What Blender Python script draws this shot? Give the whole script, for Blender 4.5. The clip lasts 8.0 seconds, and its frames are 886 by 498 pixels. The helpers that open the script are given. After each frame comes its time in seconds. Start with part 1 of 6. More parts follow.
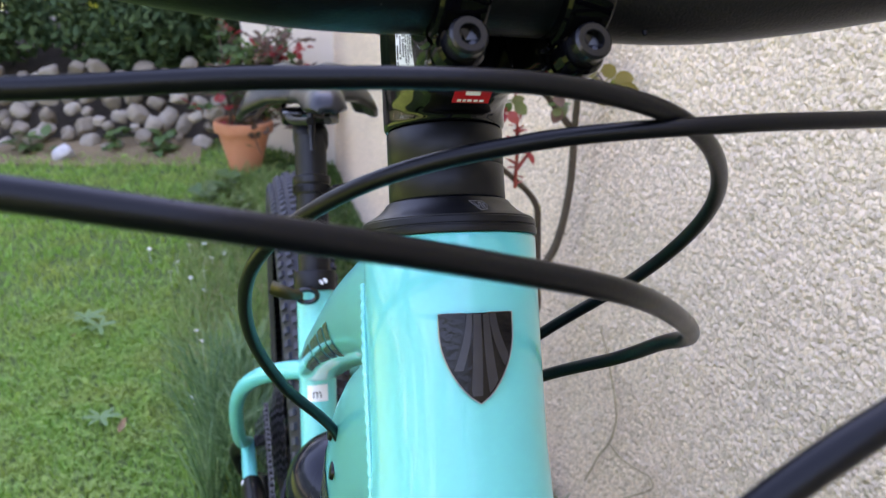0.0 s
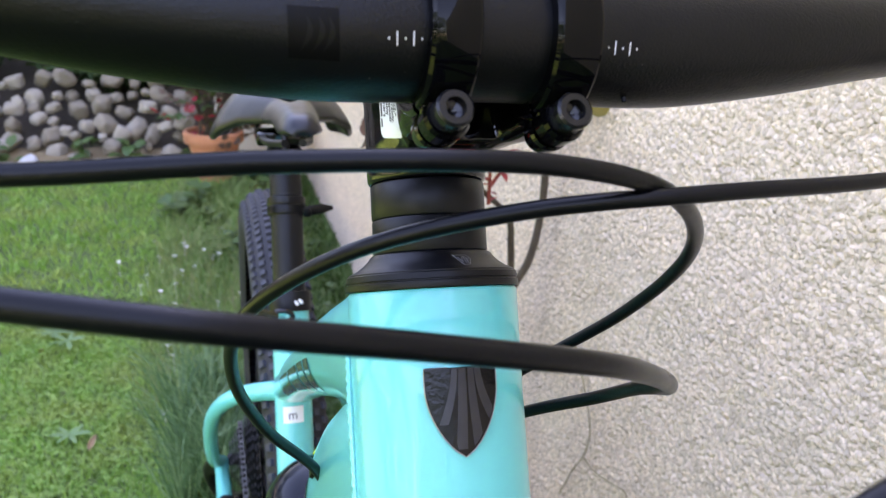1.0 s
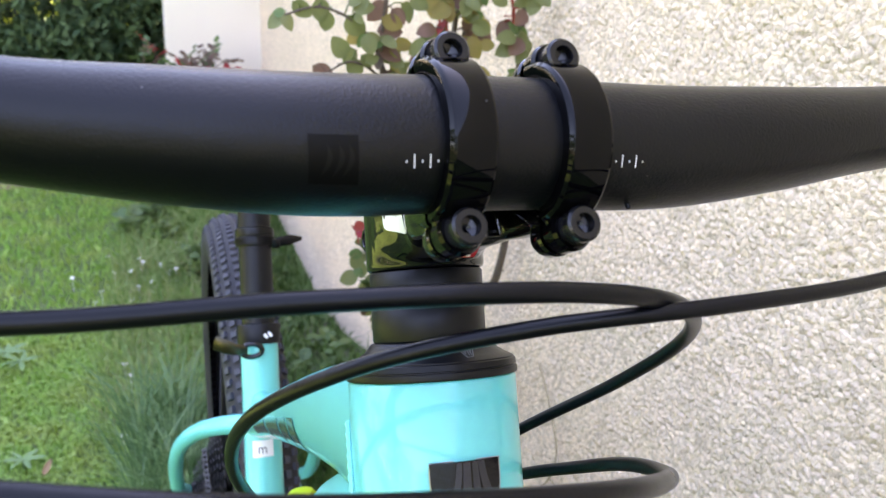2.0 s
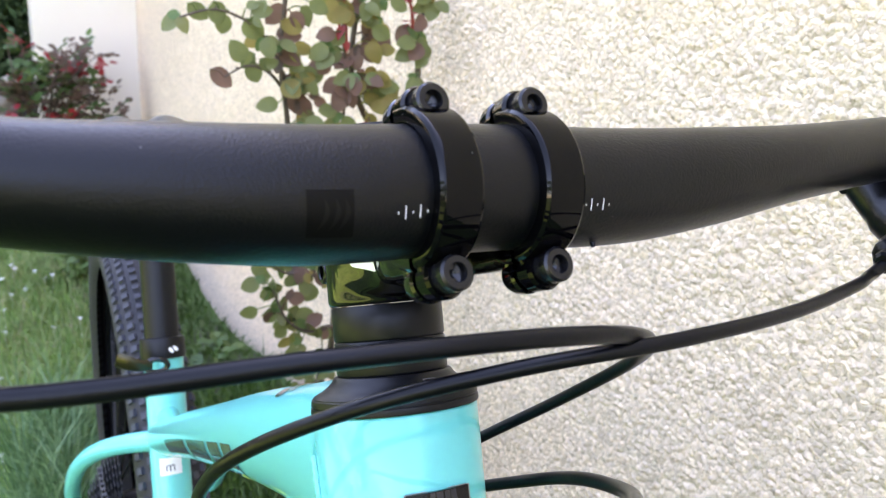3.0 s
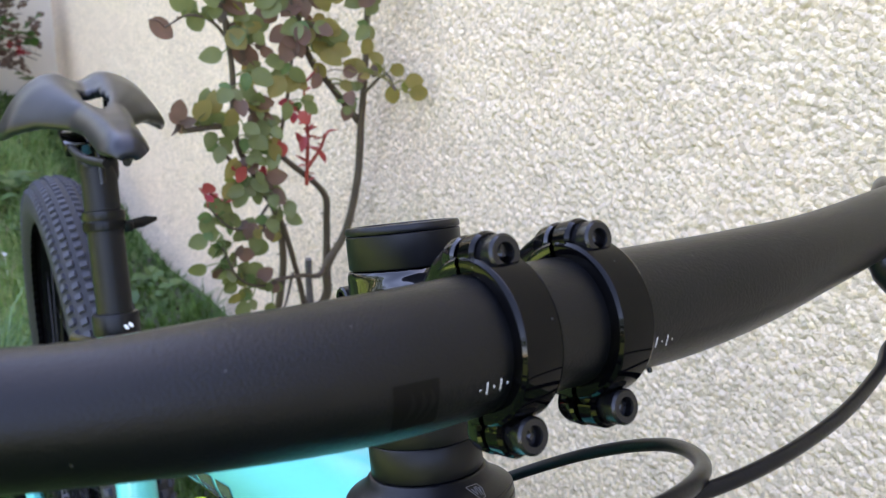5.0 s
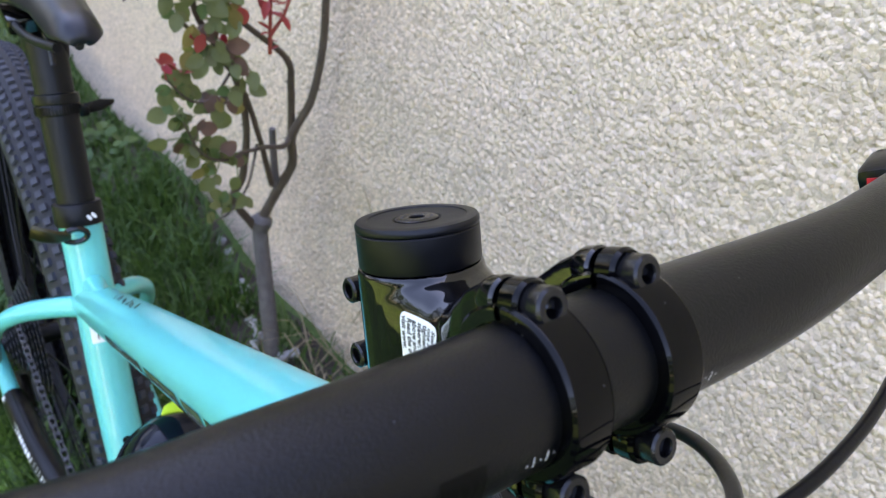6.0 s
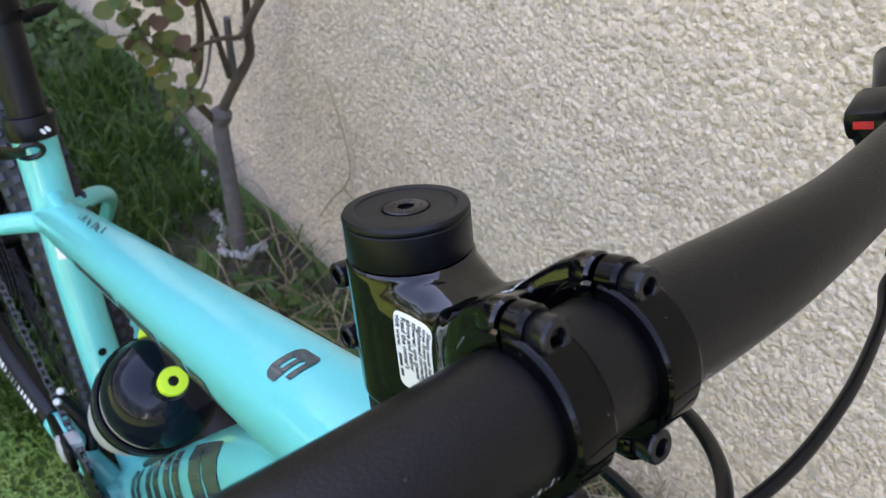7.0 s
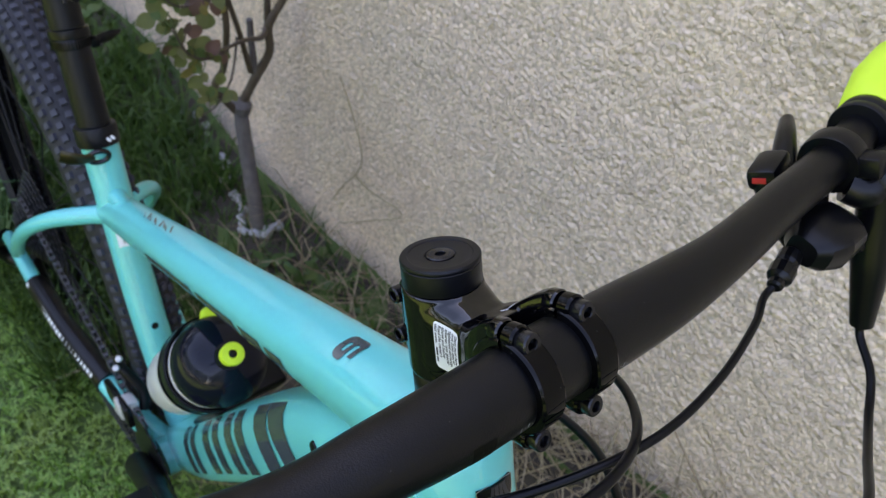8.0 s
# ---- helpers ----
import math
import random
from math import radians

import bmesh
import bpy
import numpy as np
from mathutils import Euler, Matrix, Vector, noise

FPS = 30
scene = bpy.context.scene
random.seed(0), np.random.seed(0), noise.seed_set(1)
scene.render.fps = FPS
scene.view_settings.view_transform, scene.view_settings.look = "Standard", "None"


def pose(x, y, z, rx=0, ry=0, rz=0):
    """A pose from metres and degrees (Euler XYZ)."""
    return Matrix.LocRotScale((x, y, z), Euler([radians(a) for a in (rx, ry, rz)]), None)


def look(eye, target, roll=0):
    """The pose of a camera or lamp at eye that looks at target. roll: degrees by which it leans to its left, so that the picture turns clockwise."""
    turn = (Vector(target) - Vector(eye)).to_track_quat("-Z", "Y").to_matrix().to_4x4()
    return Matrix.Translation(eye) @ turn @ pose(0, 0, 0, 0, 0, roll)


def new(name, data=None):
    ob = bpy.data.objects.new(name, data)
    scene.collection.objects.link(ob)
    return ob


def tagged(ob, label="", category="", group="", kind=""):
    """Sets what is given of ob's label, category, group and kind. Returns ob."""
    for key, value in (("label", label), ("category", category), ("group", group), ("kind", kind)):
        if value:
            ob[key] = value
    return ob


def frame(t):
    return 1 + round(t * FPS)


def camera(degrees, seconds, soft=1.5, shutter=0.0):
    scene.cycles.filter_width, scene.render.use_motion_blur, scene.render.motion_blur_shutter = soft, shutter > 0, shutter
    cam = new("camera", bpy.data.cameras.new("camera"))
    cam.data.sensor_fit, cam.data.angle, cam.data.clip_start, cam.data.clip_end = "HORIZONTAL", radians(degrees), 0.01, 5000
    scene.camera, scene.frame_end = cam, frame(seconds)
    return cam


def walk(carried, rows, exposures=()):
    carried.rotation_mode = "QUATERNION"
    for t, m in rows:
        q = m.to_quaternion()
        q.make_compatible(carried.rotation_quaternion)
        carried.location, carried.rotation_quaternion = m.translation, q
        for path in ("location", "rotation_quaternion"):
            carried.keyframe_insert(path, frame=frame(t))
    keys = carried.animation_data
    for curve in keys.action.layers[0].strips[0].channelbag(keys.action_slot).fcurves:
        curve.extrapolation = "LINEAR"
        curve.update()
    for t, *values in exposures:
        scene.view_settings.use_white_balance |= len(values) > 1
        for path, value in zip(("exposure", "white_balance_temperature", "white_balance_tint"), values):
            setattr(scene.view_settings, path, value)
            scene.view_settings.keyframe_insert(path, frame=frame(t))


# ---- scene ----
from mathutils.bvhtree import BVHTree

cam = camera(56.6, 8.0, soft=1.2)
PATH = [
    (0, (-0.05641, -0.21415, 0.99421), (0.4057, 1.6024, 0.2967), 1.60),
    (0.5, (-0.05851, -0.21495, 0.99998), (0.4407, 1.5937, 0.3076), 1.60),
    (1, (-0.05996, -0.21272, 1.00781), (0.4698, 1.592, 0.3278), 1.98),
    (1.5, (-0.06848, -0.20732, 1.01818), (0.4976, 1.5903, 0.3488), 2.30),
    (2, (-0.07122, -0.20319, 1.03071), (0.5592, 1.576, 0.3696), 2.73),
    (3.3, (-0.10058, -0.19553, 1.04913), (0.8355, 1.4415, 0.3828), 4.91),
    (3.5, (-0.10416, -0.19682, 1.05541), (0.85, 1.4255, 0.3788), 5.26),
    (4, (-0.1099, -0.19154, 1.06807), (0.881, 1.402, 0.3761), 5.41),
    (4.2, (-0.10975, -0.18601, 1.07685), (0.8842, 1.3958, 0.3628), 5.81),
    (5.3, (-0.11108, -0.13866, 1.09439), (0.9015, 1.3291, 0.1888), 6.39),
    (5.5, (-0.11007, -0.12938, 1.10254), (0.9031, 1.3052, 0.1458), 7.05),
    (6, (-0.10697, -0.10974, 1.11333), (0.9166, 1.1609, -0.0433), 9.05),
    (6.5, (-0.10392, -0.09164, 1.11978), (0.9085, 1.0644, -0.1603), 9.96),
    (7, (-0.10105, -0.08364, 1.13295), (0.9058, 0.9525, -0.2501), 11.06),
    (7.5, (-0.11928, -0.08622, 1.16915), (0.8705, 0.8791, -0.276), 12.05),
    (8, (-0.16217, -0.12403, 1.23644), (0.8238, 0.8516, -0.2044), 12.25),
]
# exposure follows the clip's own metering
walk(cam, [(t, look(e, g, r)) for t, e, g, r in PATH],
     exposures=[(0.0, 3.60, 8250, 37), (1.0, 3.79, 8400, 36), (2.0, 3.95, 8600, 34), (3.5, 4.08, 8500, 32), (4.2, 3.95, 8450, 32), (5.5, 3.68, 8050, 30),
                (7.0, 3.38, 8500, 32), (7.5, 3.40, 8550, 32), (8.0, 3.03, 8450, 31)])
# a phone's small lens, focused on the stem
cam.data.dof.use_dof, cam.data.dof.focus_distance, cam.data.dof.aperture_fstop = True, 0.28, 26.0

# ---- world and sun ----
SUN_ELEVATION, SUN_TURN = radians(46), radians(62)
world = bpy.data.worlds.new("garden_sky")
scene.world = world
world.use_nodes = True
wn = world.node_tree.nodes
sky = wn.new("ShaderNodeTexSky")
sky.sky_type, sky.sun_disc = "NISHITA", False
sky.sun_elevation, sky.sun_rotation = SUN_ELEVATION, SUN_TURN
sky.air_density, sky.dust_density, sky.ozone_density = 1.0, 0.4, 2.0
wn["Background"].inputs["Strength"].default_value = 0.15
world.node_tree.links.new(sky.outputs["Color"], wn["Background"].inputs["Color"])

sun = new("sun", bpy.data.lights.new("sun", "SUN"))
sun.data.energy, sun.data.angle, sun.data.color = 5.0, radians(0.5), (1.0, 0.94, 0.85)
sun_way = Vector((math.sin(SUN_TURN) * math.cos(SUN_ELEVATION), math.cos(SUN_TURN) * math.cos(SUN_ELEVATION),
                  math.sin(SUN_ELEVATION)))
sun.matrix_world = look(sun_way * 20, (0, 0, 0))


# ---- materials ----
def ramp_mix(nt, fac, a, b):
    mix = nt.nodes.new("ShaderNodeMix")
    mix.data_type = "RGBA"
    nt.links.new(fac, mix.inputs[0])
    mix.inputs[6].default_value, mix.inputs[7].default_value = (*a, 1), (*b, 1)
    return mix.outputs[2]


def material(name, color, rough=0.5, metal=0.0, vary=None, scale=40.0, bump=0.0, bump_scale=200.0, coat=0.0,
             island=None, piece=None, rough_vary=0.0, spec=0.5, thin=0.0, patch=None, dust=0.0):
    """A surface with mottling at one scale, fine grain at another, and, where asked, a tint per island or per piece."""
    m = bpy.data.materials.new(name)
    m.use_nodes = True
    nt = m.node_tree
    bsdf = nt.nodes["Principled BSDF"]
    bsdf.inputs["Roughness"].default_value = rough
    bsdf.inputs["Metallic"].default_value = metal
    bsdf.inputs["Specular IOR Level"].default_value = spec
    bsdf.inputs["Coat Weight"].default_value = coat
    bsdf.inputs["Coat Roughness"].default_value = 0.04
    geo = nt.nodes.new("ShaderNodeNewGeometry")
    coords = nt.nodes.new("ShaderNodeTexCoord").outputs["Object"]
    noise_a = nt.nodes.new("ShaderNodeTexNoise")
    noise_a.inputs["Scale"].default_value, noise_a.inputs["Detail"].default_value = scale, 6
    nt.links.new(coords, noise_a.inputs["Vector"])
    out = ramp_mix(nt, noise_a.outputs["Fac"], color, vary or color)
    if island:
        out2 = nt.nodes.new("ShaderNodeMix")
        out2.data_type = "RGBA"
        fac = nt.nodes.new("ShaderNodeMath")
        fac.operation, fac.inputs[1].default_value = "POWER", 1.6
        nt.links.new(geo.outputs["Random Per Island"], fac.inputs[0])
        nt.links.new(fac.outputs[0], out2.inputs[0])
        nt.links.new(out, out2.inputs[6])
        out2.inputs[7].default_value = (*island, 1)
        out = out2.outputs[2]
    if patch:
        # broad dry or worn patches, a hand to a foot wide
        wide = nt.nodes.new("ShaderNodeTexNoise")
        wide.inputs["Scale"].default_value, wide.inputs["Detail"].default_value = 5.5, 3
        nt.links.new(coords, wide.inputs["Vector"])
        dry = nt.nodes.new("ShaderNodeMapRange")
        dry.inputs["From Min"].default_value, dry.inputs["From Max"].default_value = 0.46, 0.66
        dry.inputs["To Max"].default_value = 0.8
        nt.links.new(wide.outputs["Fac"], dry.inputs["Value"])
        out4 = nt.nodes.new("ShaderNodeMix")
        out4.data_type = "RGBA"
        nt.links.new(dry.outputs[0], out4.inputs[0])
        nt.links.new(out, out4.inputs[6])
        out4.inputs[7].default_value = (*patch, 1)
        out = out4.outputs[2]
    if piece:
        info = nt.nodes.new("ShaderNodeObjectInfo")
        out3 = nt.nodes.new("ShaderNodeMix")
        out3.data_type = "RGBA"
        nt.links.new(info.outputs["Random"], out3.inputs[0])
        nt.links.new(out, out3.inputs[6])
        out3.inputs[7].default_value = (*piece, 1)
        out = out3.outputs[2]
    if dust:
        # scattered pale specks of dust, a few tenths of a millimetre wide
        speck = nt.nodes.new("ShaderNodeTexVoronoi")
        speck.inputs["Scale"].default_value = dust
        nt.links.new(coords, speck.inputs["Vector"])
        small = nt.nodes.new("ShaderNodeMath")
        small.operation, small.inputs[1].default_value = "LESS_THAN", 0.055
        nt.links.new(speck.outputs["Distance"], small.inputs[0])
        split = nt.nodes.new("ShaderNodeSeparateColor")
        nt.links.new(speck.outputs["Color"], split.inputs[0])
        few = nt.nodes.new("ShaderNodeMath")
        few.operation, few.inputs[1].default_value = "GREATER_THAN", 0.66
        nt.links.new(split.outputs[0], few.inputs[0])
        both_true = nt.nodes.new("ShaderNodeMath")
        both_true.operation = "MULTIPLY"
        nt.links.new(small.outputs[0], both_true.inputs[0])
        nt.links.new(few.outputs[0], both_true.inputs[1])
        out5 = nt.nodes.new("ShaderNodeMix")
        out5.data_type = "RGBA"
        nt.links.new(both_true.outputs[0], out5.inputs[0])
        nt.links.new(out, out5.inputs[6])
        out5.inputs[7].default_value = (0.06, 0.06, 0.06, 1)
        out = out5.outputs[2]
    nt.links.new(out, bsdf.inputs["Base Color"])
    if thin:
        # thin leaves let some light through
        glow = nt.nodes.new("ShaderNodeBsdfTranslucent")
        nt.links.new(out, glow.inputs["Color"])
        both = nt.nodes.new("ShaderNodeMixShader")
        both.inputs[0].default_value = thin
        nt.links.new(bsdf.outputs[0], both.inputs[1])
        nt.links.new(glow.outputs[0], both.inputs[2])
        nt.links.new(both.outputs[0], nt.nodes["Material Output"].inputs["Surface"])
    if rough_vary:
        r = nt.nodes.new("ShaderNodeMapRange")
        r.inputs["To Min"].default_value, r.inputs["To Max"].default_value = rough - rough_vary, rough + rough_vary
        nt.links.new(noise_a.outputs["Fac"], r.inputs["Value"])
        nt.links.new(r.outputs[0], bsdf.inputs["Roughness"])
    if bump:
        fine = nt.nodes.new("ShaderNodeTexNoise")
        fine.inputs["Scale"].default_value, fine.inputs["Detail"].default_value = bump_scale, 5
        nt.links.new(coords, fine.inputs["Vector"])
        bn = nt.nodes.new("ShaderNodeBump")
        bn.inputs["Strength"].default_value, bn.inputs["Distance"].default_value = bump, 0.002
        nt.links.new(fine.outputs["Fac"], bn.inputs["Height"])
        nt.links.new(bn.outputs[0], bsdf.inputs["Normal"])
    return m


MINT = material("mint_gloss_paint", (0.030, 0.53, 0.50), 0.28, 0, (0.042, 0.57, 0.54), 6, coat=0.55, bump=0.015, bump_scale=60)
# bar, satin, cable and saddle blacks have the sky's blue sheen tinted in
BAR_BLACK = material("matt_black_bar", (0.0011, 0.0013, 0.0019), 0.31, 0, (0.0020, 0.0022, 0.0030), 120, 0.12, 1500, rough_vary=0.05, spec=0.25, dust=230)
SATIN = material("satin_black_anodised", (0.0019, 0.0022, 0.0033), 0.40, 0, (0.0038, 0.0042, 0.0058), 150, 0.05, 2500, rough_vary=0.05, spec=0.26)
GLOSS = material("gloss_black_paint", (0.001, 0.001, 0.0014), 0.06, 0, (0.0016, 0.0016, 0.002), 20, bump=0.02, bump_scale=70, spec=0.5, dust=200)
# gloss black with reflections turned down, standing in for dark surroundings it would mirror
CLAMP_BLACK = material("dimmed_gloss_clamp_paint", (0.0009, 0.0009, 0.0012), 0.05, 0, (0.0014, 0.0014, 0.0018), 20, bump=0.02, bump_scale=70, spec=0.16, dust=230)
BOLT = material("black_oxide_steel", (0.004, 0.004, 0.005), 0.24, 0, (0.008, 0.008, 0.009), 400, 0.05, 1500, spec=0.35)
SOCKET = material("dark_bolt_socket", (0.003, 0.003, 0.0036), 0.2, 0, (0.005, 0.005, 0.006), 300, spec=0.4)
CABLE = material("black_cable_sheath", (0.0012, 0.0014, 0.0024), 0.30, 0, (0.0026, 0.0029, 0.0042), 90, 0.04, 900, rough_vary=0.06, spec=0.19)
RUBBER = material("tyre_rubber", (0.024, 0.026, 0.038), 0.72, 0, (0.048, 0.050, 0.065), 60, 0.2, 500)
CASING = material("tyre_casing", (0.007, 0.007, 0.010), 0.7, 0, (0.012, 0.012, 0.016), 60, 0.2, 500)
SADDLE = material("black_saddle_cover", (0.004, 0.0045, 0.007), 0.31, 0, (0.007, 0.0075, 0.011), 60, 0.06, 900, spec=0.38)
PLASTIC = material("black_moulded_plastic", (0.0016, 0.0017, 0.0024), 0.28, 0, (0.0034, 0.0036, 0.0044), 150, 0.05, 900, spec=0.25)
LIME = material("lime_rubber", (0.52, 0.80, 0.03), 0.55, 0, (0.58, 0.84, 0.05), 80, 0.1, 700)
WHITE_INK = material("white_print", (0.82, 0.82, 0.82), 0.5, 0, (0.74, 0.74, 0.74), 300)
LABEL = material("white_label_film", (0.80, 0.80, 0.80), 0.3, 0, (0.76, 0.76, 0.77), 80)
DARK_INK = material("dark_print", (0.02, 0.021, 0.023), 0.5, 0, (0.028, 0.028, 0.03), 200)
GREY_DECAL = material("charcoal_decal", (0.035, 0.055, 0.062), 0.25, 0, (0.045, 0.065, 0.07), 60, coat=0.7)
RED_INK = material("red_label", (0.55, 0.012, 0.018), 0.3, 0, (0.5, 0.012, 0.018), 80, coat=0.5)
STEEL = material("brushed_steel", (0.42, 0.41, 0.40), 0.35, 1.0, (0.3, 0.3, 0.3), 120, 0.1, 700)
ALLOY = material("satin_alloy", (0.58, 0.56, 0.54), 0.38, 0.3, (0.48, 0.47, 0.46), 120, 0.1, 700)
SPROCKET = material("dark_sprocket_steel", (0.05, 0.05, 0.05), 0.45, 0.6, (0.025, 0.025, 0.025), 250, 0.1, 900)
CHAIN = material("oily_chain_steel", (0.13, 0.13, 0.13), 0.35, 0.9, (0.05, 0.05, 0.05), 250, 0.1, 900)
SWIRL = material("emblem_swirl_lacquer", (0.0012, 0.0012, 0.0014), 0.38, 0, (0.0018, 0.0018, 0.002), 90, spec=0.20)
EMBLEM = material("faint_emblem_lacquer", (0.0011, 0.0010, 0.0011), 0.38, 0, (0.0018, 0.0016, 0.0017), 90, spec=0.13)
# rough grass twice: deep shade put into the first colour, open light the second
GRASS_SHADED = material("shaded_rough_grass", (0.020, 0.068, 0.011), 0.55, 0, (0.038, 0.10, 0.017), 3, island=(0.085, 0.17, 0.032), thin=0.35)
MEADOW = material("lit_rough_grass", (0.070, 0.19, 0.038), 0.55, 0, (0.14, 0.27, 0.06), 8, island=(0.30, 0.36, 0.14), thin=0.35)
SHIELD = material("black_badge_enamel", (0.0020, 0.0014, 0.0018), 0.12, 0.0, (0.004, 0.003, 0.004), 90, 0.1, 600, spec=0.3)
SHIELD_LINE = material("badge_grey_rib", (0.016, 0.015, 0.018), 0.3, 0.2, (0.035, 0.032, 0.036), 200)
PALE_MARK = material("pale_grey_print", (0.16, 0.16, 0.17), 0.4, 0, (0.12, 0.12, 0.13), 200)
CLEAR = material("milky_bottle_plastic", (0.62, 0.62, 0.58), 0.3, 0, (0.5, 0.5, 0.47), 40)
# the cap's blue sky reflection is tinted into its base colour
CAPBLACK = material("glossy_bottle_cap", (0.002, 0.0035, 0.009), 0.10, 0, (0.004, 0.006, 0.013), 30, spec=0.22)
BARK = material("grey_rose_bark", (0.060, 0.048, 0.043), 0.85, 0, (0.17, 0.150, 0.145), 70, 0.7, 260)
STEM_BROWN = material("brown_rose_cane", (0.050, 0.032, 0.025), 0.6, 0, (0.12, 0.085, 0.055), 60, 0.3, 300)
LEAF = material("rose_leaf", (0.018, 0.095, 0.030), 0.42, 0, (0.16, 0.24, 0.065), 90, 0.35, 250, island=(0.22, 0.20, 0.08), spec=0.35, thin=0.4)
LEAF_PURPLE = material("bronze_rose_leaf", (0.050, 0.080, 0.055), 0.45, 0, (0.24, 0.12, 0.10), 90, 0.2, 300, island=(0.24, 0.12, 0.08), spec=0.3, thin=0.45)
LEAF_YELLOW = material("yellowing_rose_leaf", (0.070, 0.21, 0.035), 0.5, 0, (0.38, 0.27, 0.08), 90, 0.3, 250, island=(0.34, 0.23, 0.08), spec=0.3, thin=0.6)
LEAF_RED = material("young_red_leaf", (0.36, 0.012, 0.03), 0.45, 0, (0.42, 0.03, 0.04), 40, 0.1, 300, island=(0.42, 0.09, 0.05), thin=0.35)
WEED = material("weed_leaf", (0.030, 0.082, 0.020), 0.5, 0, (0.055, 0.125, 0.028), 30, 0.2, 300, island=(0.095, 0.15, 0.04), thin=0.3)
GRASS = material("grass_blade", (0.085, 0.285, 0.036), 0.5, 0, (0.22, 0.44, 0.075), 14, island=(0.33, 0.50, 0.115), thin=0.35, patch=(0.32, 0.41, 0.10))
CLOVER = material("clover_leaf", (0.085, 0.25, 0.04), 0.5, 0, (0.18, 0.36, 0.07), 14, island=(0.32, 0.47, 0.11), thin=0.35, patch=(0.26, 0.35, 0.085))
TUFT = material("pale_tuft_blade", (0.040, 0.125, 0.045), 0.5, 0, (0.070, 0.18, 0.065), 6, island=(0.22, 0.36, 0.17), thin=0.4)
TURF = material("turf_and_soil", (0.045, 0.105, 0.016), 0.9, 0, (0.075, 0.10, 0.03), 7, 0.6, 120)
SOIL = material("garden_soil", (0.030, 0.023, 0.017), 0.95, 0, (0.065, 0.050, 0.036), 30, 0.8, 150)
EARTH = material("dry_trodden_earth", (0.15, 0.10, 0.052), 0.95, 0, (0.22, 0.16, 0.085), 8, 0.7, 90)
DRY_LEAF = material("curled_dry_leaf", (0.17, 0.095, 0.045), 0.7, 0, (0.26, 0.16, 0.08), 60, 0.3, 300)
GREY_WEED = material("grey_green_weed", (0.09, 0.20, 0.07), 0.6, 0, (0.14, 0.27, 0.10), 30, 0.2, 300, island=(0.20, 0.32, 0.14), thin=0.3)
# golden reflection of the sunlit lawn, painted into the grey lever's colour
LEVER = material("gold_reflection_lever", (0.07, 0.06, 0.035), 0.3, 0.9, (0.05, 0.043, 0.025), 90, 0.05, 600)
DARK_SHRUB = material("dark_shrub_leaf", (0.014, 0.036, 0.015), 0.7, 0, (0.025, 0.06, 0.02), 5, island=(0.06, 0.10, 0.035), spec=0.2)
STRAW = material("dry_stalk", (0.36, 0.29, 0.17), 0.8, 0, (0.28, 0.21, 0.12), 60, 0.2, 400, island=(0.20, 0.14, 0.08))
PETAL = material("white_petal", (0.80, 0.78, 0.76), 0.5, 0, (0.74, 0.70, 0.70), 50)
STONE = material("pale_garden_stone", (0.20, 0.17, 0.13), 0.9, 0, (0.40, 0.35, 0.28), 22, 0.9, 60, piece=(0.15, 0.12, 0.085))
WHITE_STONE = material("white_chalk_stone", (0.32, 0.31, 0.31), 0.9, 0, (0.50, 0.49, 0.50), 20, 0.8, 80)
TERRACOTTA = material("terracotta", (0.50, 0.17, 0.08), 0.85, 0, (0.56, 0.24, 0.13), 18, 0.3, 120)
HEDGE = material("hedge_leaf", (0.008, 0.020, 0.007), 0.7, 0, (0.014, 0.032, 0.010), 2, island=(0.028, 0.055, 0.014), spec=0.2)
# bright copy of the hedge leaf, with sunlight put into its colour
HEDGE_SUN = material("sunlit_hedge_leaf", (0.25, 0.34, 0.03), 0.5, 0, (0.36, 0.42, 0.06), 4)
BARKDARK = material("dark_hedge_wood", (0.035, 0.025, 0.018), 0.9, 0, (0.05, 0.04, 0.03), 20, 0.5, 90)


